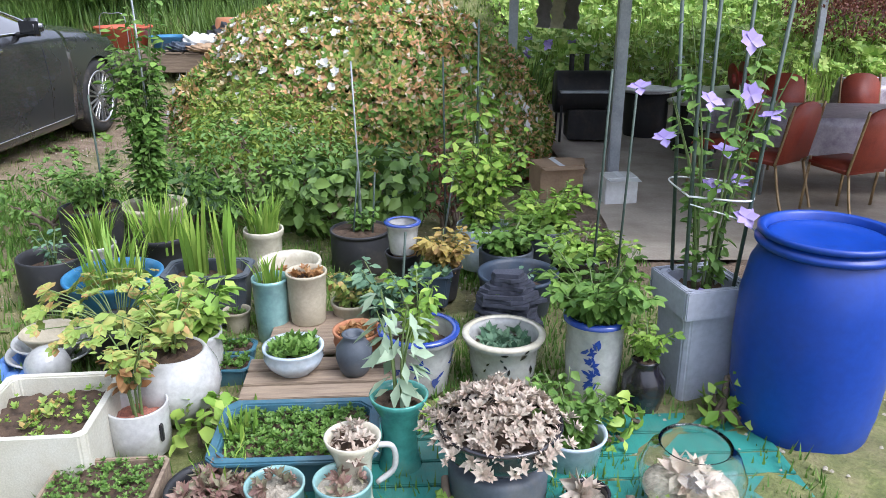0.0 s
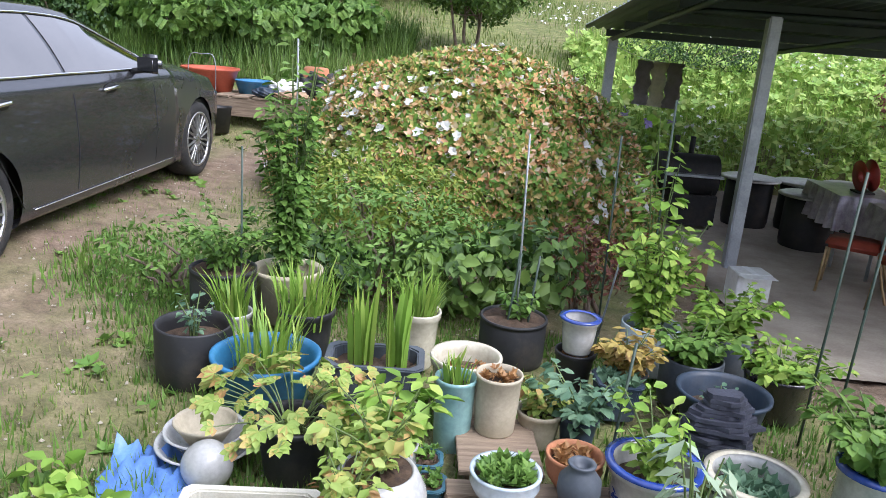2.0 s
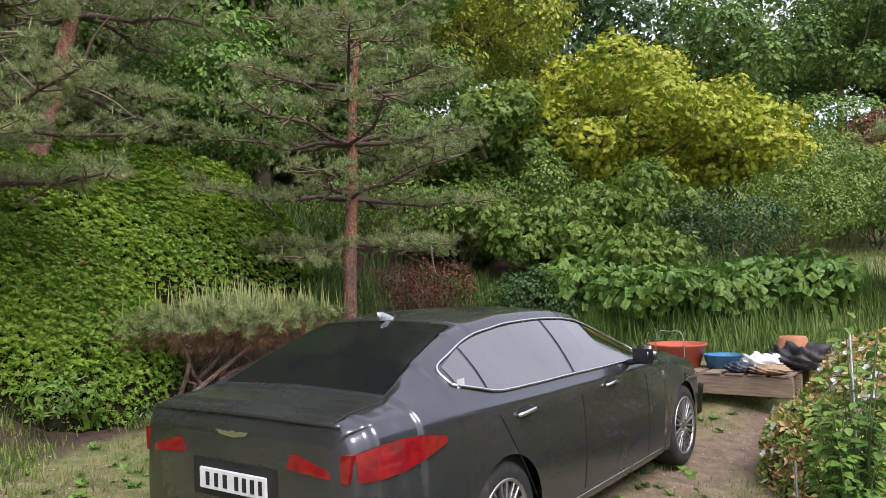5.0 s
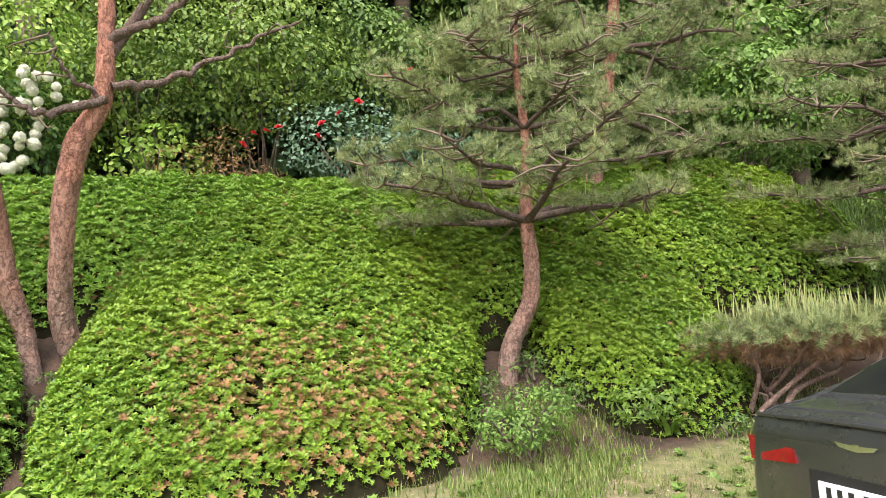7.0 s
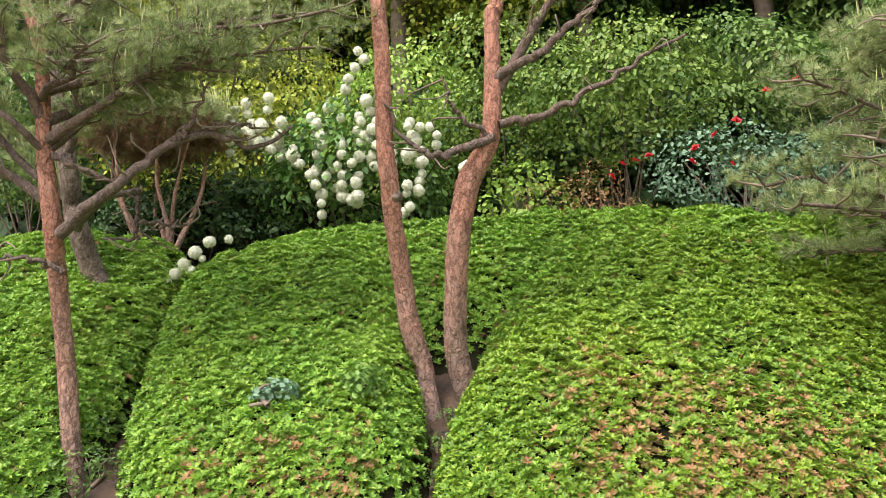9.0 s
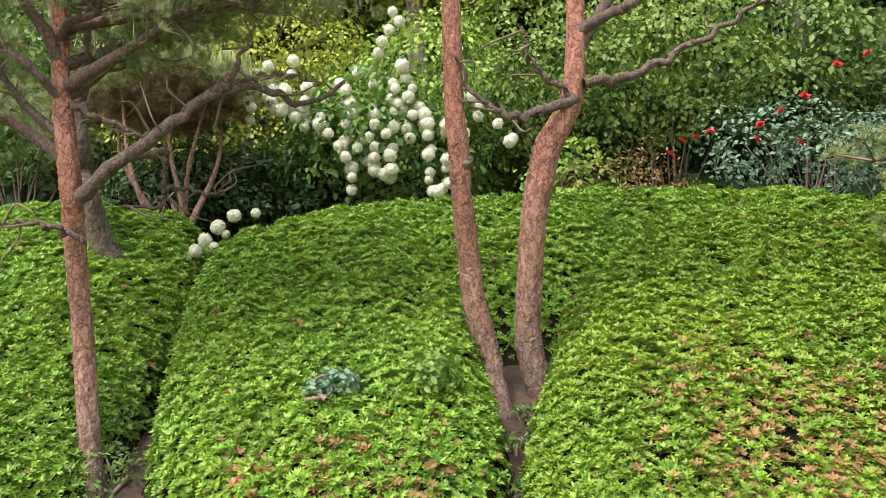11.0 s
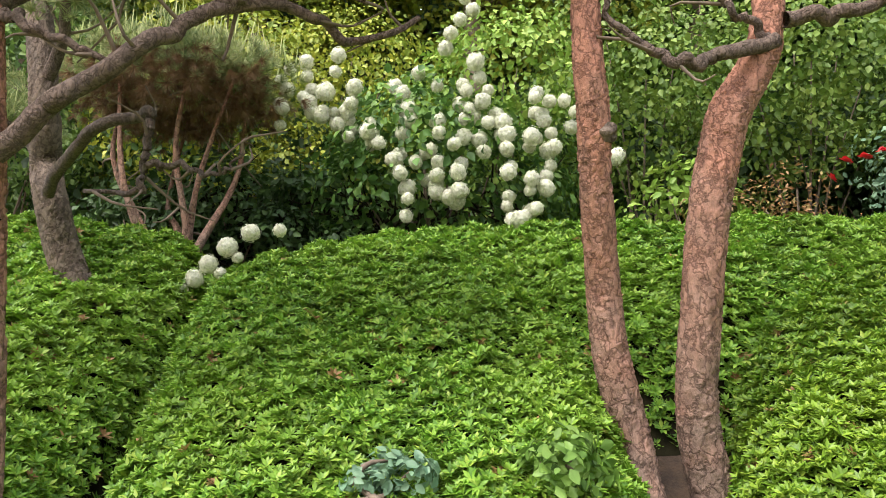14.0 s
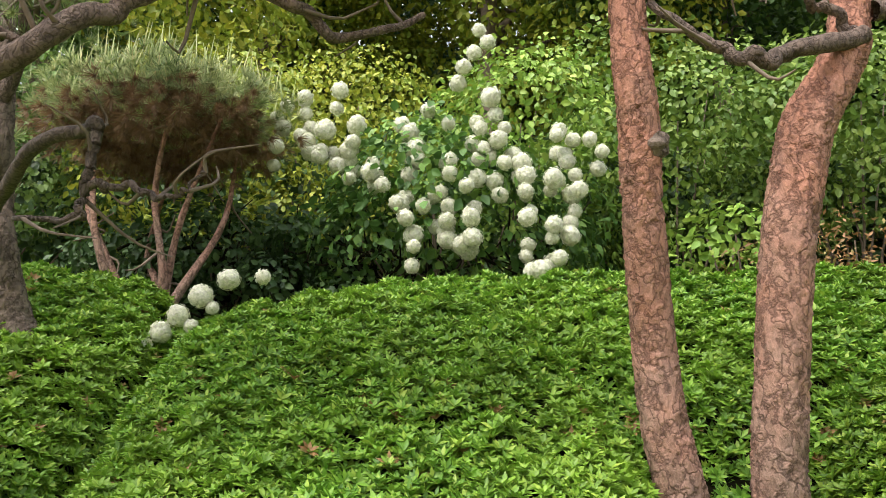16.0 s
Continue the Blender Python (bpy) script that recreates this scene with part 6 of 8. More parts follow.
M["p_grey"] = surface("slate grey plastic", (0.085, 0.10, 0.12), (0.05, 0.06, 0.075), 0.55, 0, 6, 70, 0.1, 0, (0.20, 0.17, 0.12), 0.4)
M["p_navy"] = surface("navy plastic", (0.035, 0.055, 0.085), (0.02, 0.03, 0.05), 0.5, 0, 6, 70, 0.1, 0, (0.15, 0.13, 0.1), 0.35)
M["p_blue"] = surface("blue plastic basin", (0.05, 0.22, 0.42), (0.03, 0.14, 0.30), 0.45, 0, 5, 60, 0.05, 0, (0.20, 0.18, 0.13), 0.3)
M["p_trough"] = surface("blue-green plastic", (0.055, 0.15, 0.20), (0.03, 0.09, 0.13), 0.5, 0, 5, 60, 0.08, 0, (0.22, 0.19, 0.13), 0.4)
M["p_barrel"] = surface("blue polyethylene", (0.010, 0.055, 0.36), (0.008, 0.042, 0.29), 0.38, 0, 1.6, 30, 0.12, 0, (0.03, 0.07, 0.25), 0.3)
M["terracotta"] = surface("terracotta", (0.44, 0.19, 0.09), (0.32, 0.13, 0.06), 0.8, 0, 7, 60, 0.3, 0, (0.42, 0.36, 0.28), 0.4)
M["beige"] = surface("beige clay", (0.50, 0.45, 0.33), (0.38, 0.33, 0.24), 0.7, 0, 6, 60, 0.2, 0, (0.24, 0.20, 0.13), 0.5)
M["foam"] = surface("yellowed white foam", (0.54, 0.53, 0.455), (0.45, 0.43, 0.34), 0.8, 0, 5, 150, 0.3, 0, (0.36, 0.30, 0.18), 0.35)
M["mulch"] = surface("red brown bark chips", (0.40, 0.16, 0.11), (0.17, 0.06, 0.045), 0.9, 0, 40, 150, 1.0)
M["stone"] = surface("dark layered slate", (0.055, 0.060, 0.085), (0.025, 0.027, 0.04), 0.75, 0, 12, 80, 0.8)
M["grey_paint"] = surface("pale lilac grey planter", (0.42, 0.44, 0.50), (0.36, 0.38, 0.44), 0.5, 0, 3, 40, 0.08, 0, (0.25, 0.22, 0.17), 0.3)
M["deck"] = surface("green painted board", (0.035, 0.23, 0.19), (0.025, 0.16, 0.135), 0.55, 0, 4, 60, 0.25, 0, (0.16, 0.17, 0.12), 0.5, stretch=(6, 1, 6))
M["tarp"] = surface("blue tarpaulin", (0.12, 0.24, 0.55), (0.06, 0.14, 0.40), 0.4, 0, 9, 80, 0.2)
M["gravel"] = surface("fine gravel", (0.42, 0.38, 0.30), (0.20, 0.17, 0.13), 0.9, 0, 60, 200, 1.0)
M["cane"] = surface("green coated cane", (0.06, 0.09, 0.07), (0.03, 0.05, 0.04), 0.5, scale=20, fine=80, bumps=0.1)
M["steel_cane"] = surface("grey steel cane", (0.36, 0.38, 0.40), (0.22, 0.24, 0.25), 0.45, 0.5, 20, 80, 0.05)

PROFILES = {
    "flower": [(0.70, 0), (0.74, 0.05), (0.86, 0.55), (0.93, 0.85), (1.0, 0.88), (1.02, 0.97), (1.0, 1.0), (0.90, 0.985), (0.86, 0.86), (0.80, 0.6)],
    "straight": [(0.92, 0), (0.96, 0.03), (1.0, 0.5), (1.0, 0.97), (0.985, 1.0), (0.92, 0.99), (0.90, 0.85), (0.88, 0.6)],
    "bowl": [(0.55, 0), (0.62, 0.04), (0.88, 0.35), (0.98, 0.62), (0.93, 0.82), (1.0, 0.92), (1.0, 1.0), (0.90, 0.99), (0.85, 0.85), (0.80, 0.6)],
    "basin": [(0.72, 0), (0.78, 0.04), (0.94, 0.85), (1.03, 0.93), (1.03, 0.99), (0.97, 1.0), (0.90, 0.9), (0.80, 0.4)],
    "vase": [(0.78, 0), (0.80, 0.06), (0.66, 0.25), (0.62, 0.5), (0.72, 0.76), (0.98, 0.93), (1.04, 0.99), (0.98, 1.0), (0.84, 0.93), (0.72, 0.8)],
    "tall": [(0.80, 0), (0.84, 0.03), (0.92, 0.5), (0.95, 0.93), (1.0, 0.95), (1.0, 1.0), (0.92, 0.995), (0.88, 0.9), (0.84, 0.75)],
    "sphere": [(0.42, 0), (0.66, 0.08), (0.92, 0.30), (1.0, 0.52), (0.94, 0.76), (0.78, 0.94), (0.70, 1.0), (0.64, 0.98), (0.66, 0.88)],
    "drum": [(0.92, 0), (0.96, 0.02), (1.0, 0.15), (1.0, 0.88), (0.97, 0.93), (1.02, 0.94), (1.02, 1.0), (0.95, 1.0), (0.95, 0.85)],
    "jar": [(0.62, 0), (0.80, 0.1), (1.0, 0.42), (0.96, 0.66), (0.62, 0.84), (0.56, 0.92), (0.66, 0.97), (0.60, 1.0), (0.42, 0.98), (0.40, 0.9)],
}


def pot(label, x, y, z, r, h, shape, mat, soil="soil", name="potted_plant", cat="potted plant", rim=None, tilt=0.0, squash=1.0):
    """A turned pot with its soil; the plant comes as further parts."""
    root = thing(name, (x, y, z), label, cat)
    prof = [(0.0, 0.0)] + [(a * r, b * h) for a, b in PROFILES[shape]]
    body = part("pot", lathe(prof, 36, squash), M[mat], root)
    a, b = PROFILES[shape][-1]
    lvl = b * h + 0.1 * h
    inner = np.interp(lvl, [v * h for _, v in PROFILES[shape][::-1]][:3], [u * r for u, _ in PROFILES[shape][::-1]][:3])
    bm = bmesh.new()
    c = bm.verts.new((0, 0, lvl + 0.012))
    rg = [[bm.verts.new((inner * q * math.cos(t), squash * inner * q * math.sin(t), lvl + 0.01 * RNG.normal() * (q < 0.99))) for t in np.linspace(0, 2 * math.pi, 28, endpoint=False)] for q in (0.4, 0.75, 1.0)]
    for k in range(28):
        k2 = (k + 1) % 28
        bm.faces.new((c, rg[0][k], rg[0][k2]))
        for a1, b1 in zip(rg, rg[1:]):
            bm.faces.new((a1[k], b1[k], b1[k2], a1[k2]))
    part("soil", smooth_all(bm), M[soil], root)
    if rim:
        R0 = [(q[0] * r, q[1] * h) for q in PROFILES[shape] if q[1] > 0.9][:4]
        m = max(q[0] for q in R0)
        part("rim", lathe([(m + 0.004, h * 0.955), (m + 0.005, h * 1.0), (m - 0.02, h * 1.012), (m - 0.025, h * 0.99)], 36, squash), M[rim], body)
    root["soil_level"] = lvl
    return root


def leaves_on(root, z, r, h, n, leaf, mat, wide=True, stems=7, lean=0.5, name="leaves", low=0.15, flat=0.5):
    """Stems that spread from the pot, with leaves along them."""
    P, N = [], []
    for k in range(stems):
        a = 2 * math.pi * k / stems + RNG.uniform(-0.4, 0.4)
        L = h * RNG.uniform(0.7, 1.08)
        out = r * RNG.uniform(0.35, 1.0)
        S = spline([(0.12 * r * math.cos(a), 0.12 * r * math.sin(a), z), (0.4 * out * math.cos(a), 0.4 * out * math.sin(a), z + L * 0.55), (out * math.cos(a), out * math.sin(a), z + L)], 10)
        arrays("stem", *tube(S, np.linspace(0.006, 0.002, 10), 5), M["stem"], root)
        m = max(3, n // stems)
        t = RNG.uniform(low, 1.0, m)
        p = np.stack([np.interp(t, np.linspace(0, 1, 10), S[:, c]) for c in range(3)], 1)
        d = unit(RNG.normal(size=(m, 3)) * (1, 1, 0.3) + (0.5 * math.cos(a), 0.5 * math.sin(a), 0.1))
        P.append(p + d * leaf * 0.25), N.append(d)
    P, D = np.concatenate(P), np.concatenate(N)
    nrm = unit(np.array((0, 0, 1.0)) + D * flat * 0.6 + RNG.normal(0, 0.3, D.shape))
    y = unit(D - nrm * (D * nrm).sum(1)[:, None])
    x = np.cross(y, nrm)
    rot = np.stack([x, y, nrm], axis=2)
    return arrays(name, *scatter(*(WIDE if wide else (LEAF_V, LEAF_F)), P, rot, leaf * RNG.uniform(0.6, 1.25, len(P))), M[mat], root)


# a leaf with five lobes
lob = []
for a_ in (-1.25, -0.65, 0.0, 0.65, 1.25):
    v = WIDE_V * (0.9, 0.62 + 0.38 * math.cos(a_), 0.8)
    lob.append((np.stack([v[:, 0] * math.cos(a_) + v[:, 1] * math.sin(a_), -v[:, 0] * math.sin(a_) + v[:, 1] * math.cos(a_), v[:, 2] - 0.08 * v[:, 1] ** 2], 1), WIDE_F))
PALM = merge(lob)


def palm_leaves(root, z, r, h, n, leaf, mat, stems=8):
    P, D = [], []
    for k in range(n):
        a = RNG.uniform(0, 2 * math.pi)
        q = r * math.sqrt(RNG.uniform(0.02, 1))
        e = np.array((q * math.cos(a), q * math.sin(a), z + h * RNG.uniform(0.45, 1.0) * (1 - 0.35 * (q / r) ** 2)))
        if k % 2 == 0:
            arrays("stem", *tube(spline([(0.1 * q * math.cos(a), 0.1 * q * math.sin(a), z), (0.5 * q * math.cos(a), 0.5 * q * math.sin(a), z + (e[2] - z) * 0.7), e], 7), np.linspace(0.004, 0.002, 7), 4), M["stem"], root)
        P.append(e), D.append((math.cos(a), math.sin(a), 0.0))
    P, D = np.array(P), np.array(D)
    nrm = unit(np.array((0, -0.25, 1.0)) + D * 0.35 + RNG.normal(0, 0.3, D.shape))
    y = unit(D + RNG.normal(0, 0.4, D.shape) - nrm * (D * nrm).sum(1)[:, None])
    x = unit(np.cross(y, nrm))
    arrays("leaves", *scatter(*PALM, P, np.stack([x, np.cross(nrm, x), nrm], axis=2), leaf * RNG.uniform(0.6, 1.2, n)), M[mat], root)


FLESHY = rosette(9, 0.5, 1.05, 0.55)
SHARED = {}


def rosettes_on(root, z, r, n, size, mat, dome=0.3, name="rosettes"):
    a, q = RNG.uniform(0, 2 * math.pi, n), r * np.sqrt(RNG.uniform(0, 1, n))
    P = np.stack([q * np.cos(a), q * np.sin(a), z + dome * r * (1 - (q / r) ** 2) + RNG.normal(0, 0.012, n)], 1)
    N = unit(np.stack([np.cos(a) * q / r * 0.9, np.sin(a) * q / r * 0.9, np.full(n, 0.8)], 1) + RNG.normal(0, 0.25, (n, 3)))
    R, S = frames_from(N), size * RNG.uniform(0.6, 1.25, n)
    key = ("rosette", mat)
    if key not in SHARED:
        o = arrays("rosette", *FLESHY, M[mat], None)
        SHARED[key] = o.data
        bpy.data.objects.remove(o)
    for p_, r_, s_ in zip(P, R, S):
        o = new("rosette", SHARED[key])
        o.parent = root
        o.matrix_basis = Matrix.Translation(p_) @ Matrix(r_.tolist()).to_4x4() @ Matrix.Diagonal((s_, s_, s_, 1))


def lvl(o):
    return o["soil_level"]


def cane(x, y, h, mat="cane", dx=0.0, dy=0.0, r=0.006):
    z = gz(x, y)
    c = thing("garden_cane", (x, y, z), "thin upright garden cane among the pots", "garden cane", "garden canes")
    wire("rod", [(0, 0, 0), (dx, dy, h)], r, M[mat], c)
    return c


# front row
P = pot("white glazed cylinder pot of red bark with a leafy seedling", -1.10, 2.40, 0, 0.108, 0.19, "straight", "g_white", "mulch")
leaves_on(P, lvl(P), 0.10, 0.30, 40, 0.05, "dry_leaf", True, 4, low=0.4)
leaves_on(P, lvl(P) + 0.12, 0.15, 0.22, 170, 0.042, "autumn_leaf", True, 8, low=0.3)
part("label_mark", box(0.098, -0.052, 0.10, 0.012, 0.02, 0.07, 0.004), M["p_black"], P)
P = pot("round white ball-shaped pot with yellow-green shrub", -1.03, 2.62, 0, 0.168, 0.29, "sphere", "g_white")
leaves_on(P, lvl(P), 0.2, 0.22, 180, 0.05, "autumn_leaf", True, 9)
P = pot("teal glazed vase with tall glaucous poppy leaves", -0.15, 2.28, 0, 0.098, 0.30, "vase", "g_teal")
leaves_on(P, lvl(P), 0.11, 0.40, 70, 0.085, "pale_leaf", False, 6, low=0.05, flat=1.6)
P = pot("white jug-shaped pot with a handle and succulents", -0.28, 2.03, 0, 0.086, 0.30, "vase", "g_cream")
wire("handle", [(0.06, 0.02, 0.25), (0.12, 0.03, 0.24), (0.125, 0.03, 0.16), (0.07, 0.02, 0.11)], 0.010, M["g_white"], P)
rosettes_on(P, lvl(P) + 0.01, 0.07, 22, 0.035, "ghost")
for x, y in ((-0.50, 1.90), (-0.30, 1.92)):
    P = pot("pale teal glazed bowl of small succulents", x, y, 0, 0.09, 0.22, "tall", "g_pale_teal", "gravel")
    rosettes_on(P, lvl(P) + 0.01, 0.06, 12, 0.04, "semp")
P = pot("dark bowl packed with dusky houseleeks", -0.73, 2.02, 0, 0.146, 0.12, "bowl", "p_black")
rosettes_on(P, lvl(P) + 0.02, 0.12, 60, 0.045, "semp", 0.2)
strips(P, "grass", 0.02, 0.04, lvl(P), 30, 0.08, 0.14, 0.004, M["bright_leaf"], 0.4)
P = pot("dark brown bowl overflowing with pale ghost plant rosettes", 0.18, 2.12, 0.16, 0.205, 0.14, "bowl", "g_black")
rosettes_on(P, lvl(P) + 0.02, 0.20, 260, 0.034, "ghost", 0.6)
rosettes_on(P, lvl(P) + 0.0, 0.25, 110, 0.036, "ghost", 0.15, "trailing_rosettes")
st_ = thing("pot_stand", (0.18, 2.12, 0), "dark grey drum used as a pot stand", "pot stand")
part("drum", lathe([(0, 0), (0.15, 0), (0.16, 0.01), (0.165, 0.14), (0.155, 0.16), (0, 0.16)], 36), M["p_grey"], st_)
P = pot("small dark pot with a pale succulent", 0.46, 2.02, 0, 0.07, 0.10, "flower", "g_black", "gravel")
rosettes_on(P, lvl(P) + 0.02, 0.03, 5, 0.075, "ghost")
P = pot("shallow pale dish with green shrubby sprigs", 0.45, 2.3, 0, 0.12, 0.14, "basin", "g_paleblue")
leaves_on(P, lvl(P), 0.2, 0.26, 460, 0.042, "mid_leaf", True, 16)

# goldfish bowl with succulents
def clear_glass():
    m, n, l, b = nodes_of("clear glass")
    b.inputs["Transmission Weight"].default_value, b.inputs["Roughness"].default_value, b.inputs["IOR"].default_value = 1.0, 0.02, 1.45
    b.inputs["Base Color"].default_value = (0.96, 0.98, 0.97, 1)
    return m


M["glass"] = clear_glass()
P = thing("glass_bowl", (0.78, 2.02, 0.02), "round glass fish bowl planted with pale succulents in gravel", "terrarium")
prof = [(0.0, 0.004), (0.06, 0.004), (0.12, 0.04), (0.162, 0.11), (0.165, 0.16), (0.14, 0.22), (0.105, 0.25), (0.112, 0.258)]
gb = part("bowl", lathe(prof + [(r_ - 0.003, z_) for r_, z_ in prof[:0:-1]] + [(0, 0.008)], 40), M["glass"], P)
gb.visible_shadow = False
part("gravel", lathe([(0, 0.012), (0.058, 0.010), (0.115, 0.042), (0.150, 0.09), (0.10, 0.10), (0, 0.105)], 32), M["gravel"], P)
rosettes_on(P, 0.11, 0.08, 12, 0.06, "ghost", 0.3)
o = arrays("tall_rosette", *scatter(*FLESHY, np.array([(-0.05, -0.03, 0.17), (0.02, 0.03, 0.15)]), frames_from(np.array([(-0.3, -0.5, 1), (0.2, 0, 1.0)])), np.array([0.08, 0.06])), M["ghost"], P)


# boxes and troughs
def crate(label, x, y, z, lx, ly, h, wall, mat, rz, name, cat, flare=0.0, soil="soil", lip=0.0, fill=0.75):
    """An open box with slanting walls, a lip and soil."""
    root = thing(name, (x, y, z), label, cat, "", rz)
    bm = bmesh.new()
    rings = []
    for ox, zz in ((-flare, 0), (0, h - lip), (lip * 0.8, h - lip), (lip * 0.8, h), (-wall, h), (-wall - flare * 0.8, 0.03)):
        a, b_ = lx / 2 + ox, ly / 2 + ox
        c = min(0.02 + lip, a * 0.3)
        rings.append([bm.verts.new(p) for p in ((-a + c, -b_, zz), (a - c, -b_, zz), (a, -b_ + c, zz), (a, b_ - c, zz), (a - c, b_, zz), (-a + c, b_, zz), (-a, b_ - c, zz), (-a, -b_ + c, zz))])
    for r1, r2 in zip(rings, rings[1:]):
        for k in range(8):
            if r1[k].co != r2[k].co:
                bm.faces.new((r1[k], r1[(k + 1) % 8], r2[(k + 1) % 8], r2[k]))
    bm.faces.new(rings[0][::-1])
    bm.faces.new(rings[-1])
    bmesh.ops.recalc_face_normals(bm, faces=bm.faces)
    bmesh.ops.bevel(bm, geom=[e for e in bm.edges if e.calc_face_angle(0) > 0.6], offset=min(0.006, wall * 0.3), segments=2, affect='EDGES')
    part("trough", bm, M[mat], root)
    n = 14
    a, b_ = lx / 2 - wall, ly / 2 - wall
    X, Y = np.meshgrid(np.linspace(-a, a, n), np.linspace(-b_, b_, n), indexing="ij")
    Z = fill * h + 0.012 * RNG.normal(size=X.shape)
    i, j = np.meshgrid(np.arange(n - 1), np.arange(n - 1), indexing="ij")
    arrays("soil", np.stack([X, Y, Z], -1).reshape(-1, 3), np.stack([i * n + j, (i + 1) * n + j, (i + 1) * n + j + 1, i * n + j + 1], -1).reshape(-1, 4), M[soil], root, "", True)
    root["soil_level"] = fill * h
    return root


def low_growth(root, z, lx, ly, n, leaf, mat, name="seedling_mat"):
    P_ = np.stack([RNG.uniform(-lx / 2, lx / 2, n), RNG.uniform(-ly / 2, ly / 2, n), np.full(n, z) + RNG.uniform(0, 0.03, n)], 1)
    return arrays(name, *scatter(*rosette(5, 0.7, 1.4), P_, frames_from(unit(RNG.normal(0, 0.3, (n, 3)) + (0, 0, 1))), leaf * RNG.uniform(0.5, 1.3, n)), M[mat], root)


P = crate("white foam box of dark soil with seedlings", -1.38, 2.31, 0, 0.42, 0.44, 0.24, 0.028, "foam", 5, "foam_box", "planter", fill=0.72)
low_growth(P, lvl(P), 0.34, 0.36, 70, 0.02, "bright_leaf", "seedling_clump")
low_growth(P, lvl(P), 0.1, 0.2, 30, 0.03, "autumn_leaf", "seedling_clump")
P = crate("blue-green plastic trough full of low weeds", -0.50, 2.27, 0, 0.53, 0.36, 0.17, 0.02, "p_trough", 3, "trough", "planter", 0.03, lip=0.02, fill=0.8)
low_growth(P, lvl(P), 0.46, 0.28, 700, 0.02, "mid_leaf", "weed_mat")
strips(P, "sprout_clump", -0.2, 0, lvl(P), 30, 0.06, 0.12, 0.006, M["bright_leaf"], 0.3)
P = crate("grey wooden tray of gravel and creeping plants", -1.08, 2.02, 0, 0.36, 0.30, 0.12, 0.015, "old_wood", 4, "seed_tray", "planter", fill=0.85)
low_growth(P, lvl(P), 0.32, 0.26, 300, 0.016, "mid_leaf", "weed_mat")
P = crate("slate grey rectangular planter with iris leaves", -1.15, 3.50, 0, 0.40, 0.25, 0.28, 0.02, "p_grey", 3, "planter_box", "planter", 0.03, lip=0.015, fill=0.8)
strips(P, "iris_fan", -0.06, 0.02, lvl(P), 16, 0.05, 0.42, 0.016, M["bright_leaf"], 0.12)
strips(P, "iris_fan", 0.09, 0.0, lvl(P), 14, 0.04, 0.40, 0.015, M["bright_leaf"], 0.12)
for x, y in ((-0.92, 3.04), (-0.90, 2.88)):
    P = crate("small green plastic tray of seedlings", x, y, 0, 0.18, 0.13, 0.09, 0.012, "p_trough", 2, "seed_tray", "planter", 0.015, lip=0.008, fill=0.85)
    low_growth(P, lvl(P), 0.14, 0.1, 50, 0.025, "mid_leaf")
P = crate("tall pale grey square planter with climbing clematis", 1.03, 2.83, 0, 0.25, 0.25, 0.50, 0.02, "grey_paint", 14, "tall_planter", "planter", 0.012, fill=0.88)
cb = bmesh.new()
for sx, sy, lx, ly in ((0, -0.137, 0.29, 0.016), (0, 0.137, 0.29, 0.016), (-0.137, 0, 0.016, 0.257), (0.137, 0, 0.016, 0.257)):
    box(sx, sy, 0.445, lx, ly, 0.12, 0.004, None, cb)
part("collar", cb, M["grey_paint"], P)
P = crate("square navy pot with low green plants", -0.06, 3.71, 0, 0.2, 0.2, 0.18, 0.015, "p_navy", 5, "square_pot", "potted plant", 0.02, lip=0.01, fill=0.8)
low_growth(P, lvl(P), 0.16, 0.16, 60, 0.05, "blue_leaf")

# blue barrel
P = thing("barrel", (1.375, 2.58, -0.04), "closed blue plastic barrel with a ribbed rim", "barrel")
part("body", lathe([(0, 0), (0.225, 0.0), (0.24, 0.02), (0.262, 0.15), (0.276, 0.37), (0.273, 0.56), (0.252, 0.69), (0.226, 0.745), (0.219, 0.76), (0.21, 0.795), (0.19, 0.80), (0.18, 0.792), (0.05, 0.79), (0, 0.795)], 56), M["p_barrel"], P)
part("collar", lathe([(0.219, 0.758), (0.240, 0.763), (0.248, 0.772), (0.248, 0.786), (0.230, 0.79), (0.230, 0.802), (0.219, 0.80), (0.217, 0.76)], 56), M["p_barrel"], P)
part("rim", lathe([(0.230, 0.802), (0.242, 0.806), (0.243, 0.824), (0.227, 0.828), (0.215, 0.82), (0.213, 0.76)], 56), M["p_barrel"], P)

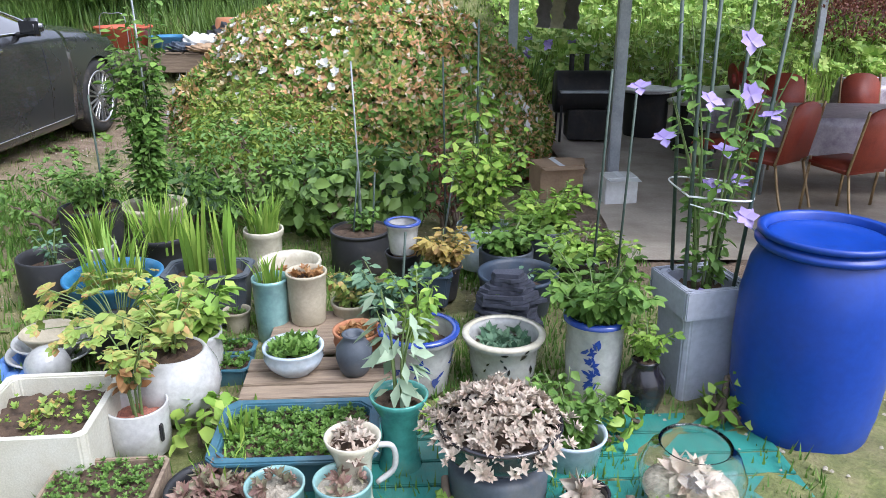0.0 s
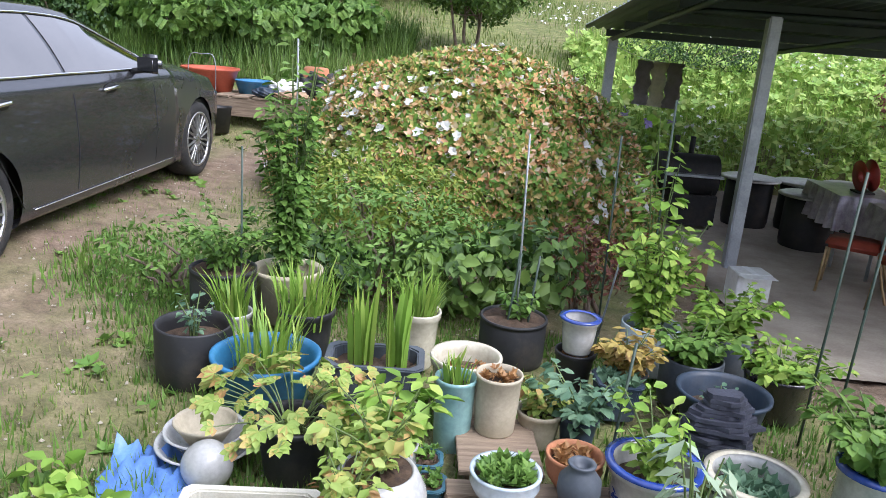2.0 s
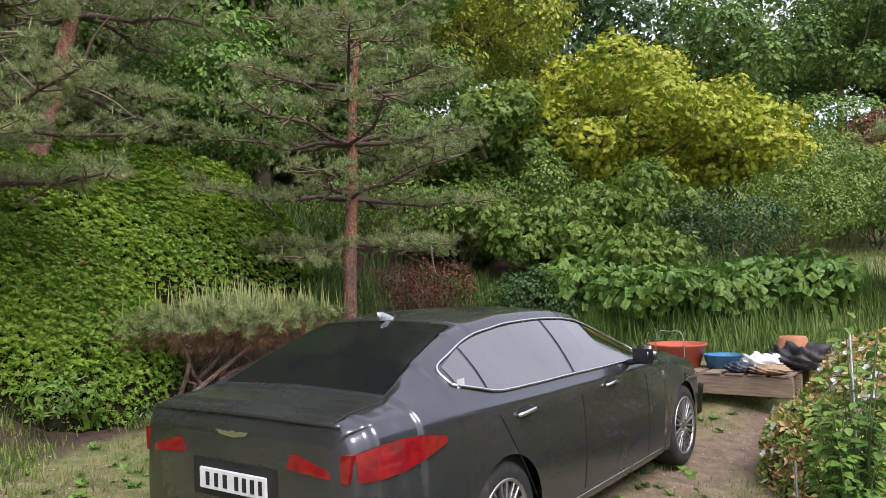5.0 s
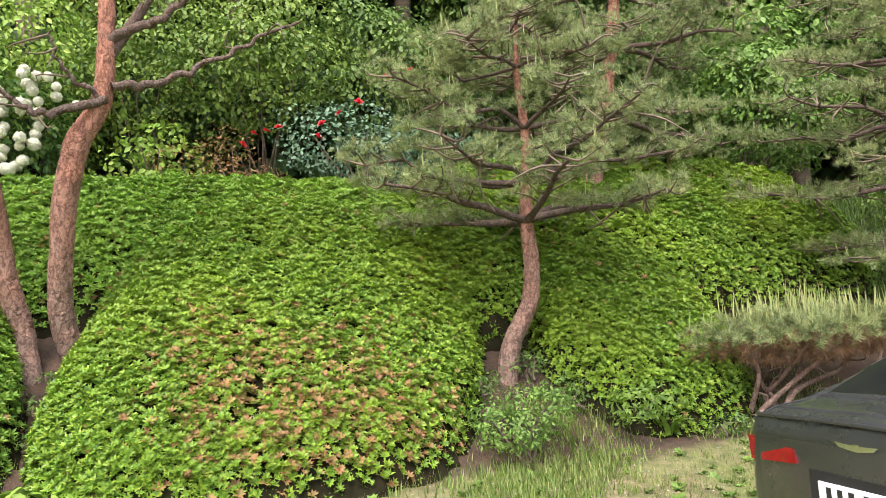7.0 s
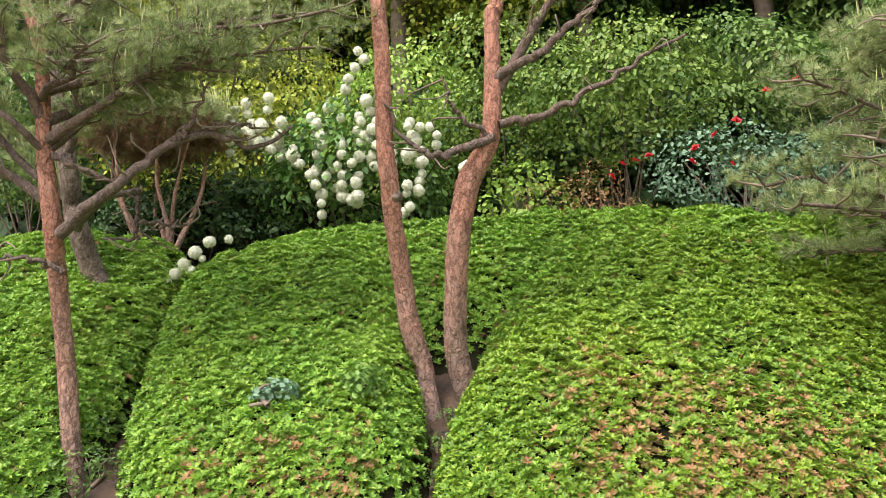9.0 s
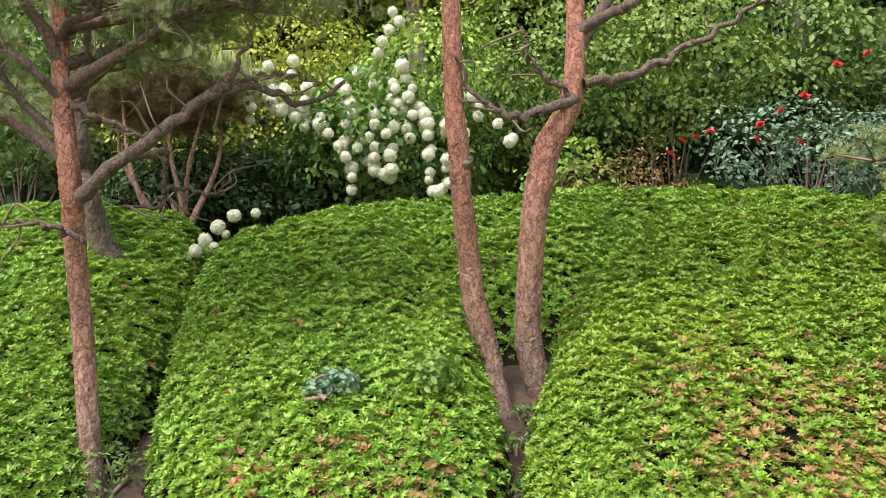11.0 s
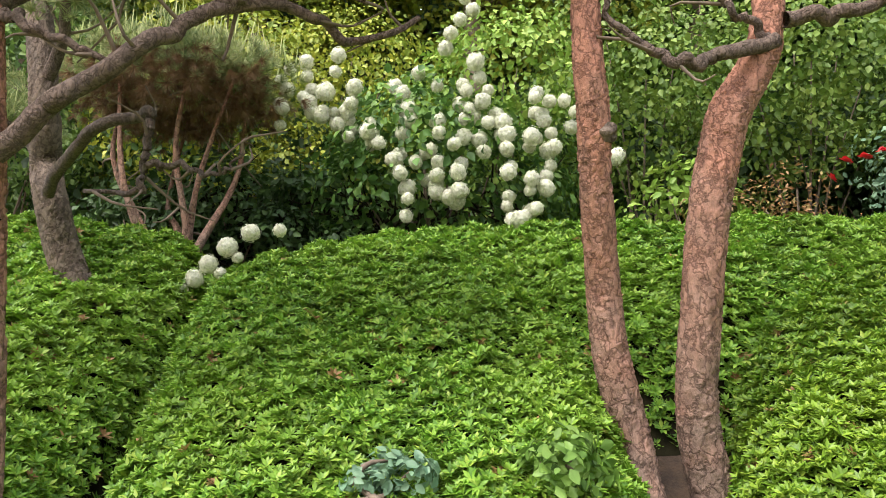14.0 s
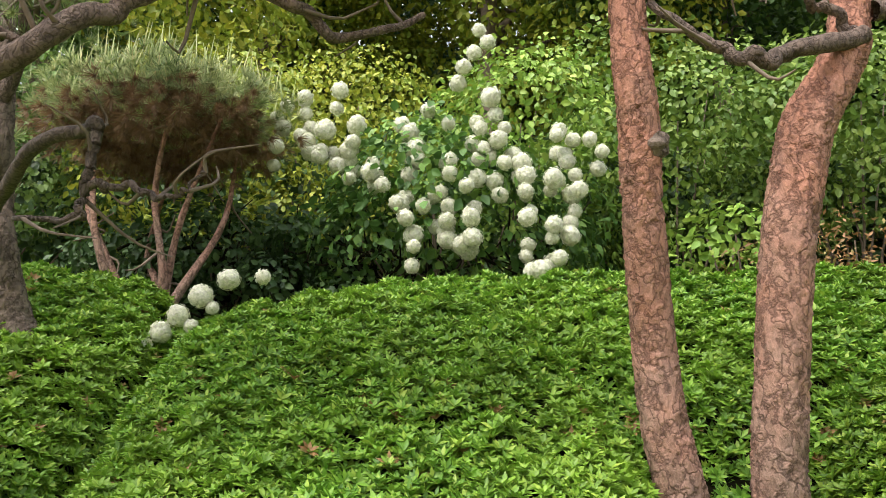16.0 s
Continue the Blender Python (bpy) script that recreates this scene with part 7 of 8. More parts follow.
# middle rows
T = [
    ("cream pot painted with black leaves", 0.25, 2.85, 0, 0.165, 0.25, "flower", "g_white", "g_cream", ("low", 0.12, 60, 0.05, "blue_leaf")),
    ("white pot with cobalt rim and leafy shoots", -0.10, 2.85, 0, 0.162, 0.27, "flower", "g_white", "g_blue", ("leaf", 0.16, 0.30, 187, 0.052, "bright_leaf")),
    ("tall white vase painted with blue flowers, full of feverfew", 0.61, 2.78, 0, 0.125, 0.36, "tall", "g_white", "g_blue", ("leaf", 0.28, 0.26, 714, 0.056, "mid_leaf")),
    ("dark glazed stacked jar with grass", 0.79, 2.66, 0, 0.085, 0.23, "jar", "g_black", None, ("leaf", 0.12, 0.14, 153, 0.037, "bright_leaf")),
    ("navy oval basin with sparse weeds", 0.38, 3.6, 0, 0.20, 0.22, "basin", "p_navy", None, ("leaf", 0.1, 0.1, 68, 0.037, "blue_leaf")),
    ("brown tub of fresh green perilla", 0.74, 3.9, -0.03, 0.165, 0.24, "basin", "g_black", None, ("leaf", 0.28, 0.24, 544, 0.059, "bright_leaf")),
    ("grey pot of dark green leaves", 0.35, 3.98, -0.03, 0.15, 0.24, "straight", "p_grey", None, ("leaf", 0.24, 0.2, 442, 0.059, "mid_leaf")),
    ("pale blue tub of tall lettuce stems", 0.24, 4.4, -0.05, 0.16, 0.26, "straight", "g_paleblue", None, ("leaf", 0.34, 0.62, 714, 0.063, "bright_leaf")),
    ("grey tub of fresh green leaves", 0.62, 4.35, -0.05, 0.15, 0.26, "straight", "p_grey", None, ("leaf", 0.30, 0.3, 578, 0.063, "bright_leaf")),
    ("black pot under a smaller pot", -0.22, 3.98, -0.03, 0.10, 0.22, "flower", "p_black", None, ("low", 0.07, 30, 0.04, "dry_leaf")),
    ("large black pot with weeds and stakes", -0.50, 4.40, -0.08, 0.18, 0.26, "drum", "p_black", None, ("leaf", 0.14, 0.14, 136, 0.044, "mid_leaf")),
    ("black pot of golden shrub", 0.0, 3.82, -0.02, 0.10, 0.20, "flower", "p_black", None, ("leaf", 0.17, 0.22, 442, 0.052, "gold_leaf")),
    ("beige pot with yellow-green leaves", -0.44, 3.38, 0, 0.098, 0.16, "flower", "beige", None, ("leaf", 0.13, 0.18, 221, 0.044, "autumn_leaf")),
    ("terracotta bowl with dry stems", -0.36, 2.92, 0.1, 0.105, 0.13, "bowl", "terracotta", None, ("low", 0.07, 40, 0.04, "dry_leaf")),
    ("pale blue glazed bowl of creeping stonecrop", -0.61, 2.80, 0.1, 0.125, 0.115, "bowl", "g_paleblue", None, ("low", 0.1, 160, 0.04, "mid_leaf")),
    ("tall beige pot wrapped with wire", -0.63, 3.28, 0.1, 0.095, 0.25, "tall", "beige", None, ("low", 0.07, 40, 0.03, "dry_leaf")),
    ("tall teal glazed pot with a spiky plant", -0.80, 3.28, 0, 0.085, 0.32, "tall", "g_pale_teal", None, ("strip", 0.12, 14)),
    ("wide white pot of dry soil", -0.76, 3.55, 0, 0.155, 0.30, "flower", "g_cream", None, ("low", 0.1, 30, 0.03, "dry_leaf")),
    ("small chipped clay pot", -0.99, 3.36, 0, 0.066, 0.12, "flower", "beige", None, ("low", 0.04, 10, 0.03, "mid_leaf")),
    ("blue plastic basin of maple seedlings", -1.62, 3.50, 0, 0.23, 0.25, "basin", "p_blue", None, ("strip", 0.25, 40)),
    ("black fabric pot with a weed", -1.99, 3.66, 0.02, 0.172, 0.27, "straight", "p_black", None, ("leaf", 0.1, 0.22, 68, 0.037, "blue_leaf")),
    ("black pot of feathery green plants", -2.05, 4.27, 0.02, 0.17, 0.34, "drum", "p_black", None, ("leaf", 0.3, 0.3, 612, 0.044, "mid_leaf")),
    ("low white pot of lavender shoots", -1.93, 4.02, 0.02, 0.105, 0.2, "flower", "g_white", None, ("strip", 0.2, 40)),
    ("round pale pot holding a climbing vine", -1.76, 4.48, 0.02, 0.19, 0.3, "basin", "beige", None, ("leaf", 0.2, 1.0, 1054, 0.056, "mid_leaf")),
    ("cream pot behind the iris leaves", -1.0, 4.05, 0, 0.11, 0.3, "flower", "g_cream", None, ("strip", 0.2, 60)),
    ("deep white bowl with large ragged leaves", -1.02, 2.86, 0, 0.105, 0.25, "bowl", "g_white", None, ("leaf", 0.2, 0.3, 221, 0.074, "bright_leaf")),
    ("small blue pot of sage leaves", -0.28, 3.36, 0, 0.085, 0.16, "flower", "p_navy", None, ("leaf", 0.2, 0.2, 255, 0.059, "blue_leaf")),
]
for label, x, y, z, r, h, shape, mat, rim, plant in T:
    P = pot(label, x, y, z, r, h, shape, mat, "soil", "potted_plant", "potted plant", rim)
    if plant[0] == "leaf":
        leaves_on(P, lvl(P), plant[1], plant[2], plant[3], plant[4], plant[5], True, min(24, max(5, plant[3] // 26)))
    elif plant[0] == "low":
        low_growth(P, lvl(P), plant[1] * 1.6, plant[1] * 1.6, plant[2], plant[3], plant[4], "low_leaves")
    else:
        strips(P, "blade_clump", 0, 0, lvl(P), plant[2] * 2, r * 0.7, plant[1] * 1.5, 0.007, M["bright_leaf"], 0.35)
P = pot("small white pot with a blue rim on an upturned pot", -0.22, 3.96, 0.19, 0.095, 0.18, "flower", "g_white", rim="g_blue")
jar_ = thing("clay_jar", (-0.36, 2.78, 0.1), "dark grey stoneware jar on a plank", "jar")
part("body", lathe([(0, 0)] + [(a * 0.075, b * 0.18) for a, b in PROFILES["jar"]] + [(0, 0.14)], 32), M["p_grey"], jar_)
# broad lobed leaves over the basin and the foam box
P = pot("hidden black pot of broad yellowing maple-like leaves", -1.38, 2.98, 0, 0.14, 0.24, "flower", "p_black")
palm_leaves(P, lvl(P), 0.34, 0.28, 95, 0.062, "autumn_leaf")
P = pot("black pot of tall iris leaves", -1.55, 4.0, 0, 0.14, 0.28, "flower", "p_black")
strips(P, "blade_clump", 0, 0, lvl(P), 130, 0.14, 0.34, 0.006, M["bright_leaf"], 0.35)

# painted motifs on the glazed pots
def blot(P, r, z, a, s, mat, n=5):
    """A small painted leaf spray lying on a pot's side."""
    bm = bmesh.new()
    for k in range(n):
        t = a + RNG.normal(0, s * 3.0)
        zz = z + RNG.normal(0, s * 0.7)
        sz, tw = s * RNG.uniform(0.3, 0.6), RNG.uniform(0, 3)
        vs = []
        for q in range(6):
            u_, v_ = sz * math.cos(q * math.pi / 3) * (1.0 if q % 3 else 1.5), sz * 0.55 * math.sin(q * math.pi / 3)
            u2, v2 = u_ * math.cos(tw) - v_ * math.sin(tw), u_ * math.sin(tw) + v_ * math.cos(tw)
            rr = r(zz + v2) + 0.0035
            vs.append(bm.verts.new((rr * math.cos(t + u2 / rr), rr * math.sin(t + u2 / rr), zz + v2)))
        bm.faces.new(vs)
    bmesh.ops.recalc_face_normals(bm, faces=bm.faces)
    return part("painted_spray", bm, M[mat], P)


def side_of(shape, r, h):
    q = PROFILES[shape][:6]
    return lambda z: float(np.interp(z / h, [b for _, b in q], [a for a, _ in q])) * r


for ob in [o for o in scene.objects if o.parent is None and str(o.get("label", "")).startswith(("cream pot painted", "white pot with cobalt", "tall white vase"))]:
    lab = ob["label"]
    if lab.startswith("cream"):
        f = side_of("flower", 0.165, 0.25)
        for k in range(26):
            blot(ob, f, 0.04 + 0.05 * (k % 4) + 0.012, 2 * math.pi * k / 13.3, 0.022, "g_black", 2)
    elif lab.startswith("white"):
        f = side_of("flower", 0.162, 0.27)
        for k in range(7):
            blot(ob, f, 0.10 + 0.05 * (k % 2), -math.pi / 2 + 0.6 * (k - 3), 0.03, "g_blue", 6)
    else:
        f = side_of("tall", 0.125, 0.36)
        for k in range(8):
            blot(ob, f, 0.05 + 0.033 * k, -math.pi / 2 - 0.25 + 0.08 * math.sin(k * 2), 0.026, "g_blue", 6)

# slate stone
rk = thing("slate_stone", (0.32, 3.40, 0), "dark layered slate ornament stone", "stone")
for k in range(15):
    bm = bmesh.new()
    z = 0.02 * k
    w = 0.17 * math.sqrt(max(0.05, 1 - (k / 15.5) ** 2.2)) * RNG.uniform(0.88, 1.08)
    vs0, vs1 = [], []
    for q in range(12):
        a = 2 * math.pi * q / 12
        rr = w * (1 + 0.12 * RNG.normal()) * (0.8 if abs(math.sin(a)) > 0.5 else 1)
        vs0.append(bm.verts.new((rr * math.cos(a), rr * 0.7 * math.sin(a), z)))
        vs1.append(bm.verts.new((rr * 0.97 * math.cos(a), rr * 0.68 * math.sin(a), z + 0.017)))
    for q in range(12):
        bm.faces.new((vs0[q], vs0[(q + 1) % 12], vs1[(q + 1) % 12], vs1[q]))
    bm.faces.new(vs0[::-1]), bm.faces.new(vs1)
    part("slab", bm, M["stone"], rk)
leaves_on(rk, 0.14, 0.08, 0.08, 40, 0.04, "bright_leaf", True, 5)

# nested basins, ball and tarpaulin
nb = thing("nested_basins", (-1.72, 3.02, 0), "stack of chipped white basins", "basins")
for k, (r, z) in enumerate(((0.18, 0.0), (0.15, 0.05), (0.115, 0.085))):
    part("basin", lathe([(0, z + 0.01), (r * 0.6, z + 0.01), (r * 0.95, z + 0.075), (r * 1.03, z + 0.085), (r * 1.0, z + 0.092), (r * 0.9, z + 0.08), (r * 0.58, z + 0.02), (0, z + 0.02)], 36), M["g_white"] if k < 2 else M["beige"], nb)
bl = thing("ceramic_ball", (-1.66, 2.86, 0), "dirty white ceramic ball", "ornament")
bm = bmesh.new()
bmesh.ops.create_uvsphere(bm, u_segments=28, v_segments=18, radius=0.092, matrix=Matrix.Translation((0, 0, 0.085)))
part("ball", smooth_all(bm), M["g_white"], bl)
for x, y, a, b_, rz in ((-1.83, 2.72, 0.15, 0.32, 15), (-1.82, 2.25, 0.14, 0.28, -10)):
    tp = thing("tarpaulin", (x, y, gz(x, y) + 0.012), "crumpled blue tarpaulin on the grass", "tarpaulin", "", rz)
    n = 16
    X, Y = np.meshgrid(np.linspace(-a, a, n), np.linspace(-b_, b_, n), indexing="ij")
    Z = 0.03 + 0.025 * wave(X, Y, 23.0, x) + 0.018 * RNG.normal(size=X.shape)
    i, j = np.meshgrid(np.arange(n - 1), np.arange(n - 1), indexing="ij")
    arrays("sheet", np.stack([X * (1 + 0.15 * np.sin(Y * 12)), Y, np.maximum(Z, 0.004)], -1).reshape(-1, 3), np.stack([i * n + j, (i + 1) * n + j, (i + 1) * n + j + 1, i * n + j + 1], -1).reshape(-1, 4), M["tarp"], tp, "", True)

# plank pallet and green boards
pal = thing("pallet", (-0.5, 2.88, 0), "weathered wooden pallet under pots", "pallet", "", 4)
for k in range(3):
    part("plank", box(0, -0.24 + 0.115 * k, 0.089, 0.62, 0.098, 0.020, 0.003), M["old_wood"], pal)
for x in (-0.28, 0, 0.28):
    part("bearer", box(x, -0.125, 0.040, 0.07, 0.34, 0.078, 0.003), M["old_wood"], pal)
part("plank", box(-0.10, 0.30, 0.089, 0.32, 0.42, 0.02, 0.003), M["old_wood"], pal)
part("bearer", box(-0.10, 0.32, 0.040, 0.26, 0.36, 0.078, 0.003), M["old_wood"], pal)
dk = thing("deck_boards", (0.35, 2.12, 0.0), "green painted deck boards under the pots", "decking", "", 3)
for k in range(7):
    part("board", box(0.0, -0.42 + 0.135 * k, 0.011, 1.75, 0.125, 0.022, 0.004), M["deck"], dk)

# canes, vines and clematis
for x, y, h, m, dx, dy in ((-0.48, 4.40, 1.25, "steel_cane", -0.04, 0.02), (-0.44, 4.38, 0.62, "cane", 0.04, 0.0), (-0.52, 4.42, 0.60, "cane", 0.02, 0.05), (-0.56, 4.36, 0.62, "cane", 0.06, 0.0), (-0.02, 4.6, 0.62, "steel_cane", 0.09, 0.0),
                           (0.2, 4.4, 1.5, "cane", 0.0, 0.05), (-1.95, 4.25, 1.0, "cane", 0.0, 0.0), (-1.72, 4.5, 1.55, "steel_cane", -0.02, 0.0), (0.75, 3.6, 1.25, "cane", 0.03, 0.0), (0.86, 3.55, 1.2, "cane", 0.03, 0.0), (-0.20, 3.1, 0.6, "dry", 0.04, 0.0),
                           (0.02, 4.7, 1.3, "cane", -0.02, 0.0)):
    cane(x, y, h, "cane" if m == "dry" else m, dx, dy)
for x, y, dx, dy in ((0.94, 2.75, -0.03, 0.05), (1.12, 2.74, 0.10, 0.05), (0.94, 2.92, -0.04, 0.12), (1.12, 2.92, 0.06, 0.12), (1.03, 2.94, 0.02, 0.1)):
    c = thing("trellis_cane", (x, y, 0.44), "dark green cane holding a clematis", "garden cane", "canes in the tall planter")
    wire("rod", [(0, 0, 0), (dx, dy, 1.15)], 0.0075, M["cane"], c)
tie = thing("garden_twine", (1.03, 2.83, 0.86), "white twine tied round the canes", "twine")
wire("loop", [(-0.12, -0.09, 0), (0.12, -0.08, -0.02), (0.14, 0.13, -0.01), (-0.12, 0.15, 0.01), (-0.12, -0.09, 0)], 0.004, M["plate"], tie, "", 5, 30)
wire("loop", [(-0.11, -0.09, -0.03), (0.1, -0.08, -0.10), (0.17, -0.06, -0.16)], 0.003, M["plate"], tie)
cl = thing("clematis", (1.03, 2.83, 0.44), "climbing clematis with violet flowers", "climbing plant")
leaves_on(cl, 0.0, 0.26, 1.0, 300, 0.055, "mid_leaf", True, 12, low=0.05)
FL = rosette(6, 0.15, 2.0)
for x, y, z in ((-0.22, -0.05, 0.63), (-0.10, -0.15, 0.78), (0.04, -0.14, 0.80), (-0.02, -0.12, 0.60), (0.0, 0.02, 0.42), (0.1, -0.1, 0.34), (-0.3, 0.05, 0.8), (0.02, -0.13, 0.98), (0.14, -0.1, 0.72), (-0.02, -0.1, 0.02), (0.12, 0.05, 0.44)):
    f = arrays("flower", FL[0] * 0.05, FL[1], M["violet"], cl)
    f.matrix_basis = pose(x, y, z, 40 + 40 * math.sin(x * 30), 20 * math.cos(y * 40), 60 * x)
vn = thing("vine", (0.2, 4.42, gz(0.2, 4.4)), "twining vine with bright leaves on a cane", "climbing plant")
leaves_on(vn, 0.2, 0.12, 1.25, 150, 0.075, "bright_leaf", True, 5, low=0.05)
pv = thing("vine", (-1.74, 4.5, 0.3), "dense green vine climbing a steel cane", "climbing plant")
leaves_on(pv, 0.0, 0.17, 1.25, 520, 0.06, "mid_leaf", True, 12, low=0.02)

# grass and weeds in the yard
def turf(name, label, n, xr, yr, h, w, keep, mat="grass", lean=0.6):
    x, y = RNG.uniform(*xr, n), RNG.uniform(*yr, n)
    ok = keep(x, y) > RNG.uniform(0, 1, n)
    x, y = x[ok], y[ok]
    z = ground(x, y)
    a = RNG.uniform(0, 2 * math.pi, len(x))
    L = h * RNG.uniform(0.4, 1.2, len(x))
    d = np.stack([np.cos(a), np.sin(a), np.zeros_like(a)], 1)
    s = np.stack([-np.sin(a), np.cos(a), np.zeros_like(a)], 1) * w
    b0 = np.stack([x, y, z - 0.01], 1)
    t = b0 + d * (L * lean * RNG.uniform(0.1, 1, len(x)))[:, None] + np.array((0, 0, 1)) * L[:, None]
    V = np.stack([b0 - s, b0 + s, t], 1).reshape(-1, 3)
    o = arrays(name, V, np.arange(len(x) * 3).reshape(-1, 3), M[mat], None, label)
    return tagged(o, "", "grass", "", "stuff")


patch = lambda x, y: np.clip(0.5 + 1.1 * wave(x, y, 1.7, 0.5) + 0.5 * wave(x, y, 5.0, 1.0), 0, 1) * turf_cover(x, y)
turf("grass", "thin tufts of grass on trodden earth", 230000, (-7.4, -1.2), (-1.5, 10.5), 0.05, 0.004, patch)
turf("grass", "weeds and grass between the pots", 40000, (-1.9, 1.3), (1.5, 5.0), 0.07, 0.006, lambda x, y: np.clip(0.45 + 0.8 * wave(x, y, 4.0), 0, 1), "mid_leaf")
turf("grass", "grass at the foot of the bank", 26000, (-8.2, -6.2), (-5, 9), 0.08, 0.006, lambda x, y: np.clip(0.3 + 0.9 * wave(x, y, 2.2), 0, 1))
for k, (x, y, r, h) in enumerate(((-1.75, 2.2, 0.3, 0.22), (-2.1, 2.6, 0.22, 0.16), (-0.83, 2.45, 0.14, 0.2), (-2.1, 1.9, 0.3, 0.2), (0.6, 1.95, 0.12, 0.12), (1.1, 2.55, 0.1, 0.2), (0.4, 2.42, 0.13, 0.14), (0.02, 2.02, 0.09, 0.1), (0.62, 2.45, 0.12, 0.16), (-0.02, 2.52, 0.12, 0.12))):
    shrub("weed_clump", "clump of broad-leaved green weeds", x, y, r, h, 0.07, 320, M["bright_leaf"], 7, 130 + k, "weeds", WIDE)
n = 5000
x, y = RNG.uniform(-7.2, 2.0, n), RNG.uniform(0.5, 10, n)
pos = np.stack([x, y, ground(x, y) + 0.004], 1)
PEB_V = np.array([(-0.5, -0.35, 0), (0.45, -0.4, 0), (0.5, 0.35, 0), (-0.4, 0.42, 0), (0.05, 0.0, 0.55)])
PEB_F = np.array([(0, 1, 4), (1, 2, 4), (2, 3, 4), (3, 0, 4)])
tagged(arrays("pebbles", *scatter(PEB_V, PEB_F, pos, frames_from(np.tile((0.0, 0.0, 1.0), (n, 1))), RNG.uniform(0.006, 0.022, n)), M["gravel"], None, "small stones lying on trodden earth"), "", "pebbles", "", "stuff")
n = 1800
x, y = RNG.uniform(-7.2, -1.2, n), RNG.uniform(0.5, 10, n)
pos = np.stack([x, y, ground(x, y) + 0.006], 1)
ok = patch(x, y) > RNG.uniform(0.05, 0.8, n)
tagged(arrays("clover", *scatter(*rosette(6, 0.35, 1.6), pos[ok], frames_from(unit(RNG.normal(0, 0.25, (ok.sum(), 3)) + (0, 0, 1))), RNG.uniform(0.03, 0.08, ok.sum())), M["mid_leaf"], None, "flat green weeds in the trodden earth"), "", "weeds", "", "stuff")

# ---- slope to the north ----
FEATHER = merge([(np.stack([(LEAF_V * (1.3, 0.42, 1))[:, 0] * math.cos(a) + (LEAF_V * (1.3, 0.42, 1))[:, 1] * math.sin(a), -(LEAF_V * (1.3, 0.42, 1))[:, 0] * math.sin(a) + (LEAF_V * (1.3, 0.42, 1))[:, 1] * math.cos(a) + t, (LEAF_V * (1.3, 0.42, 1))[:, 2] - 0.15 * t * t], 1), LEAF_F) for t in (0.15, 0.4, 0.65, 0.85) for a in (-1.0, 1.0)])
for k, (x, y, h, r, mat, lab) in enumerate((
        (-7.2, 16.6, 4.6, 2.5, "maple_leaf", "maple with yellow-green spring leaves on several stems"), (-9.3, 14.6, 4.2, 2.0, "fresh_wood_leaf", "small broadleaved tree on the slope"), (-5.3, 18.5, 4.4, 1.9, "maple_leaf", "young maple with golden young leaves"))):
    tree("maple_tree", lab, x, y, h, r, 0.085, 150, M[mat], 26, 0.09, 200 + k, 4, 0.85, template=PALM, droop=0.5, lobe=r * 0.27)
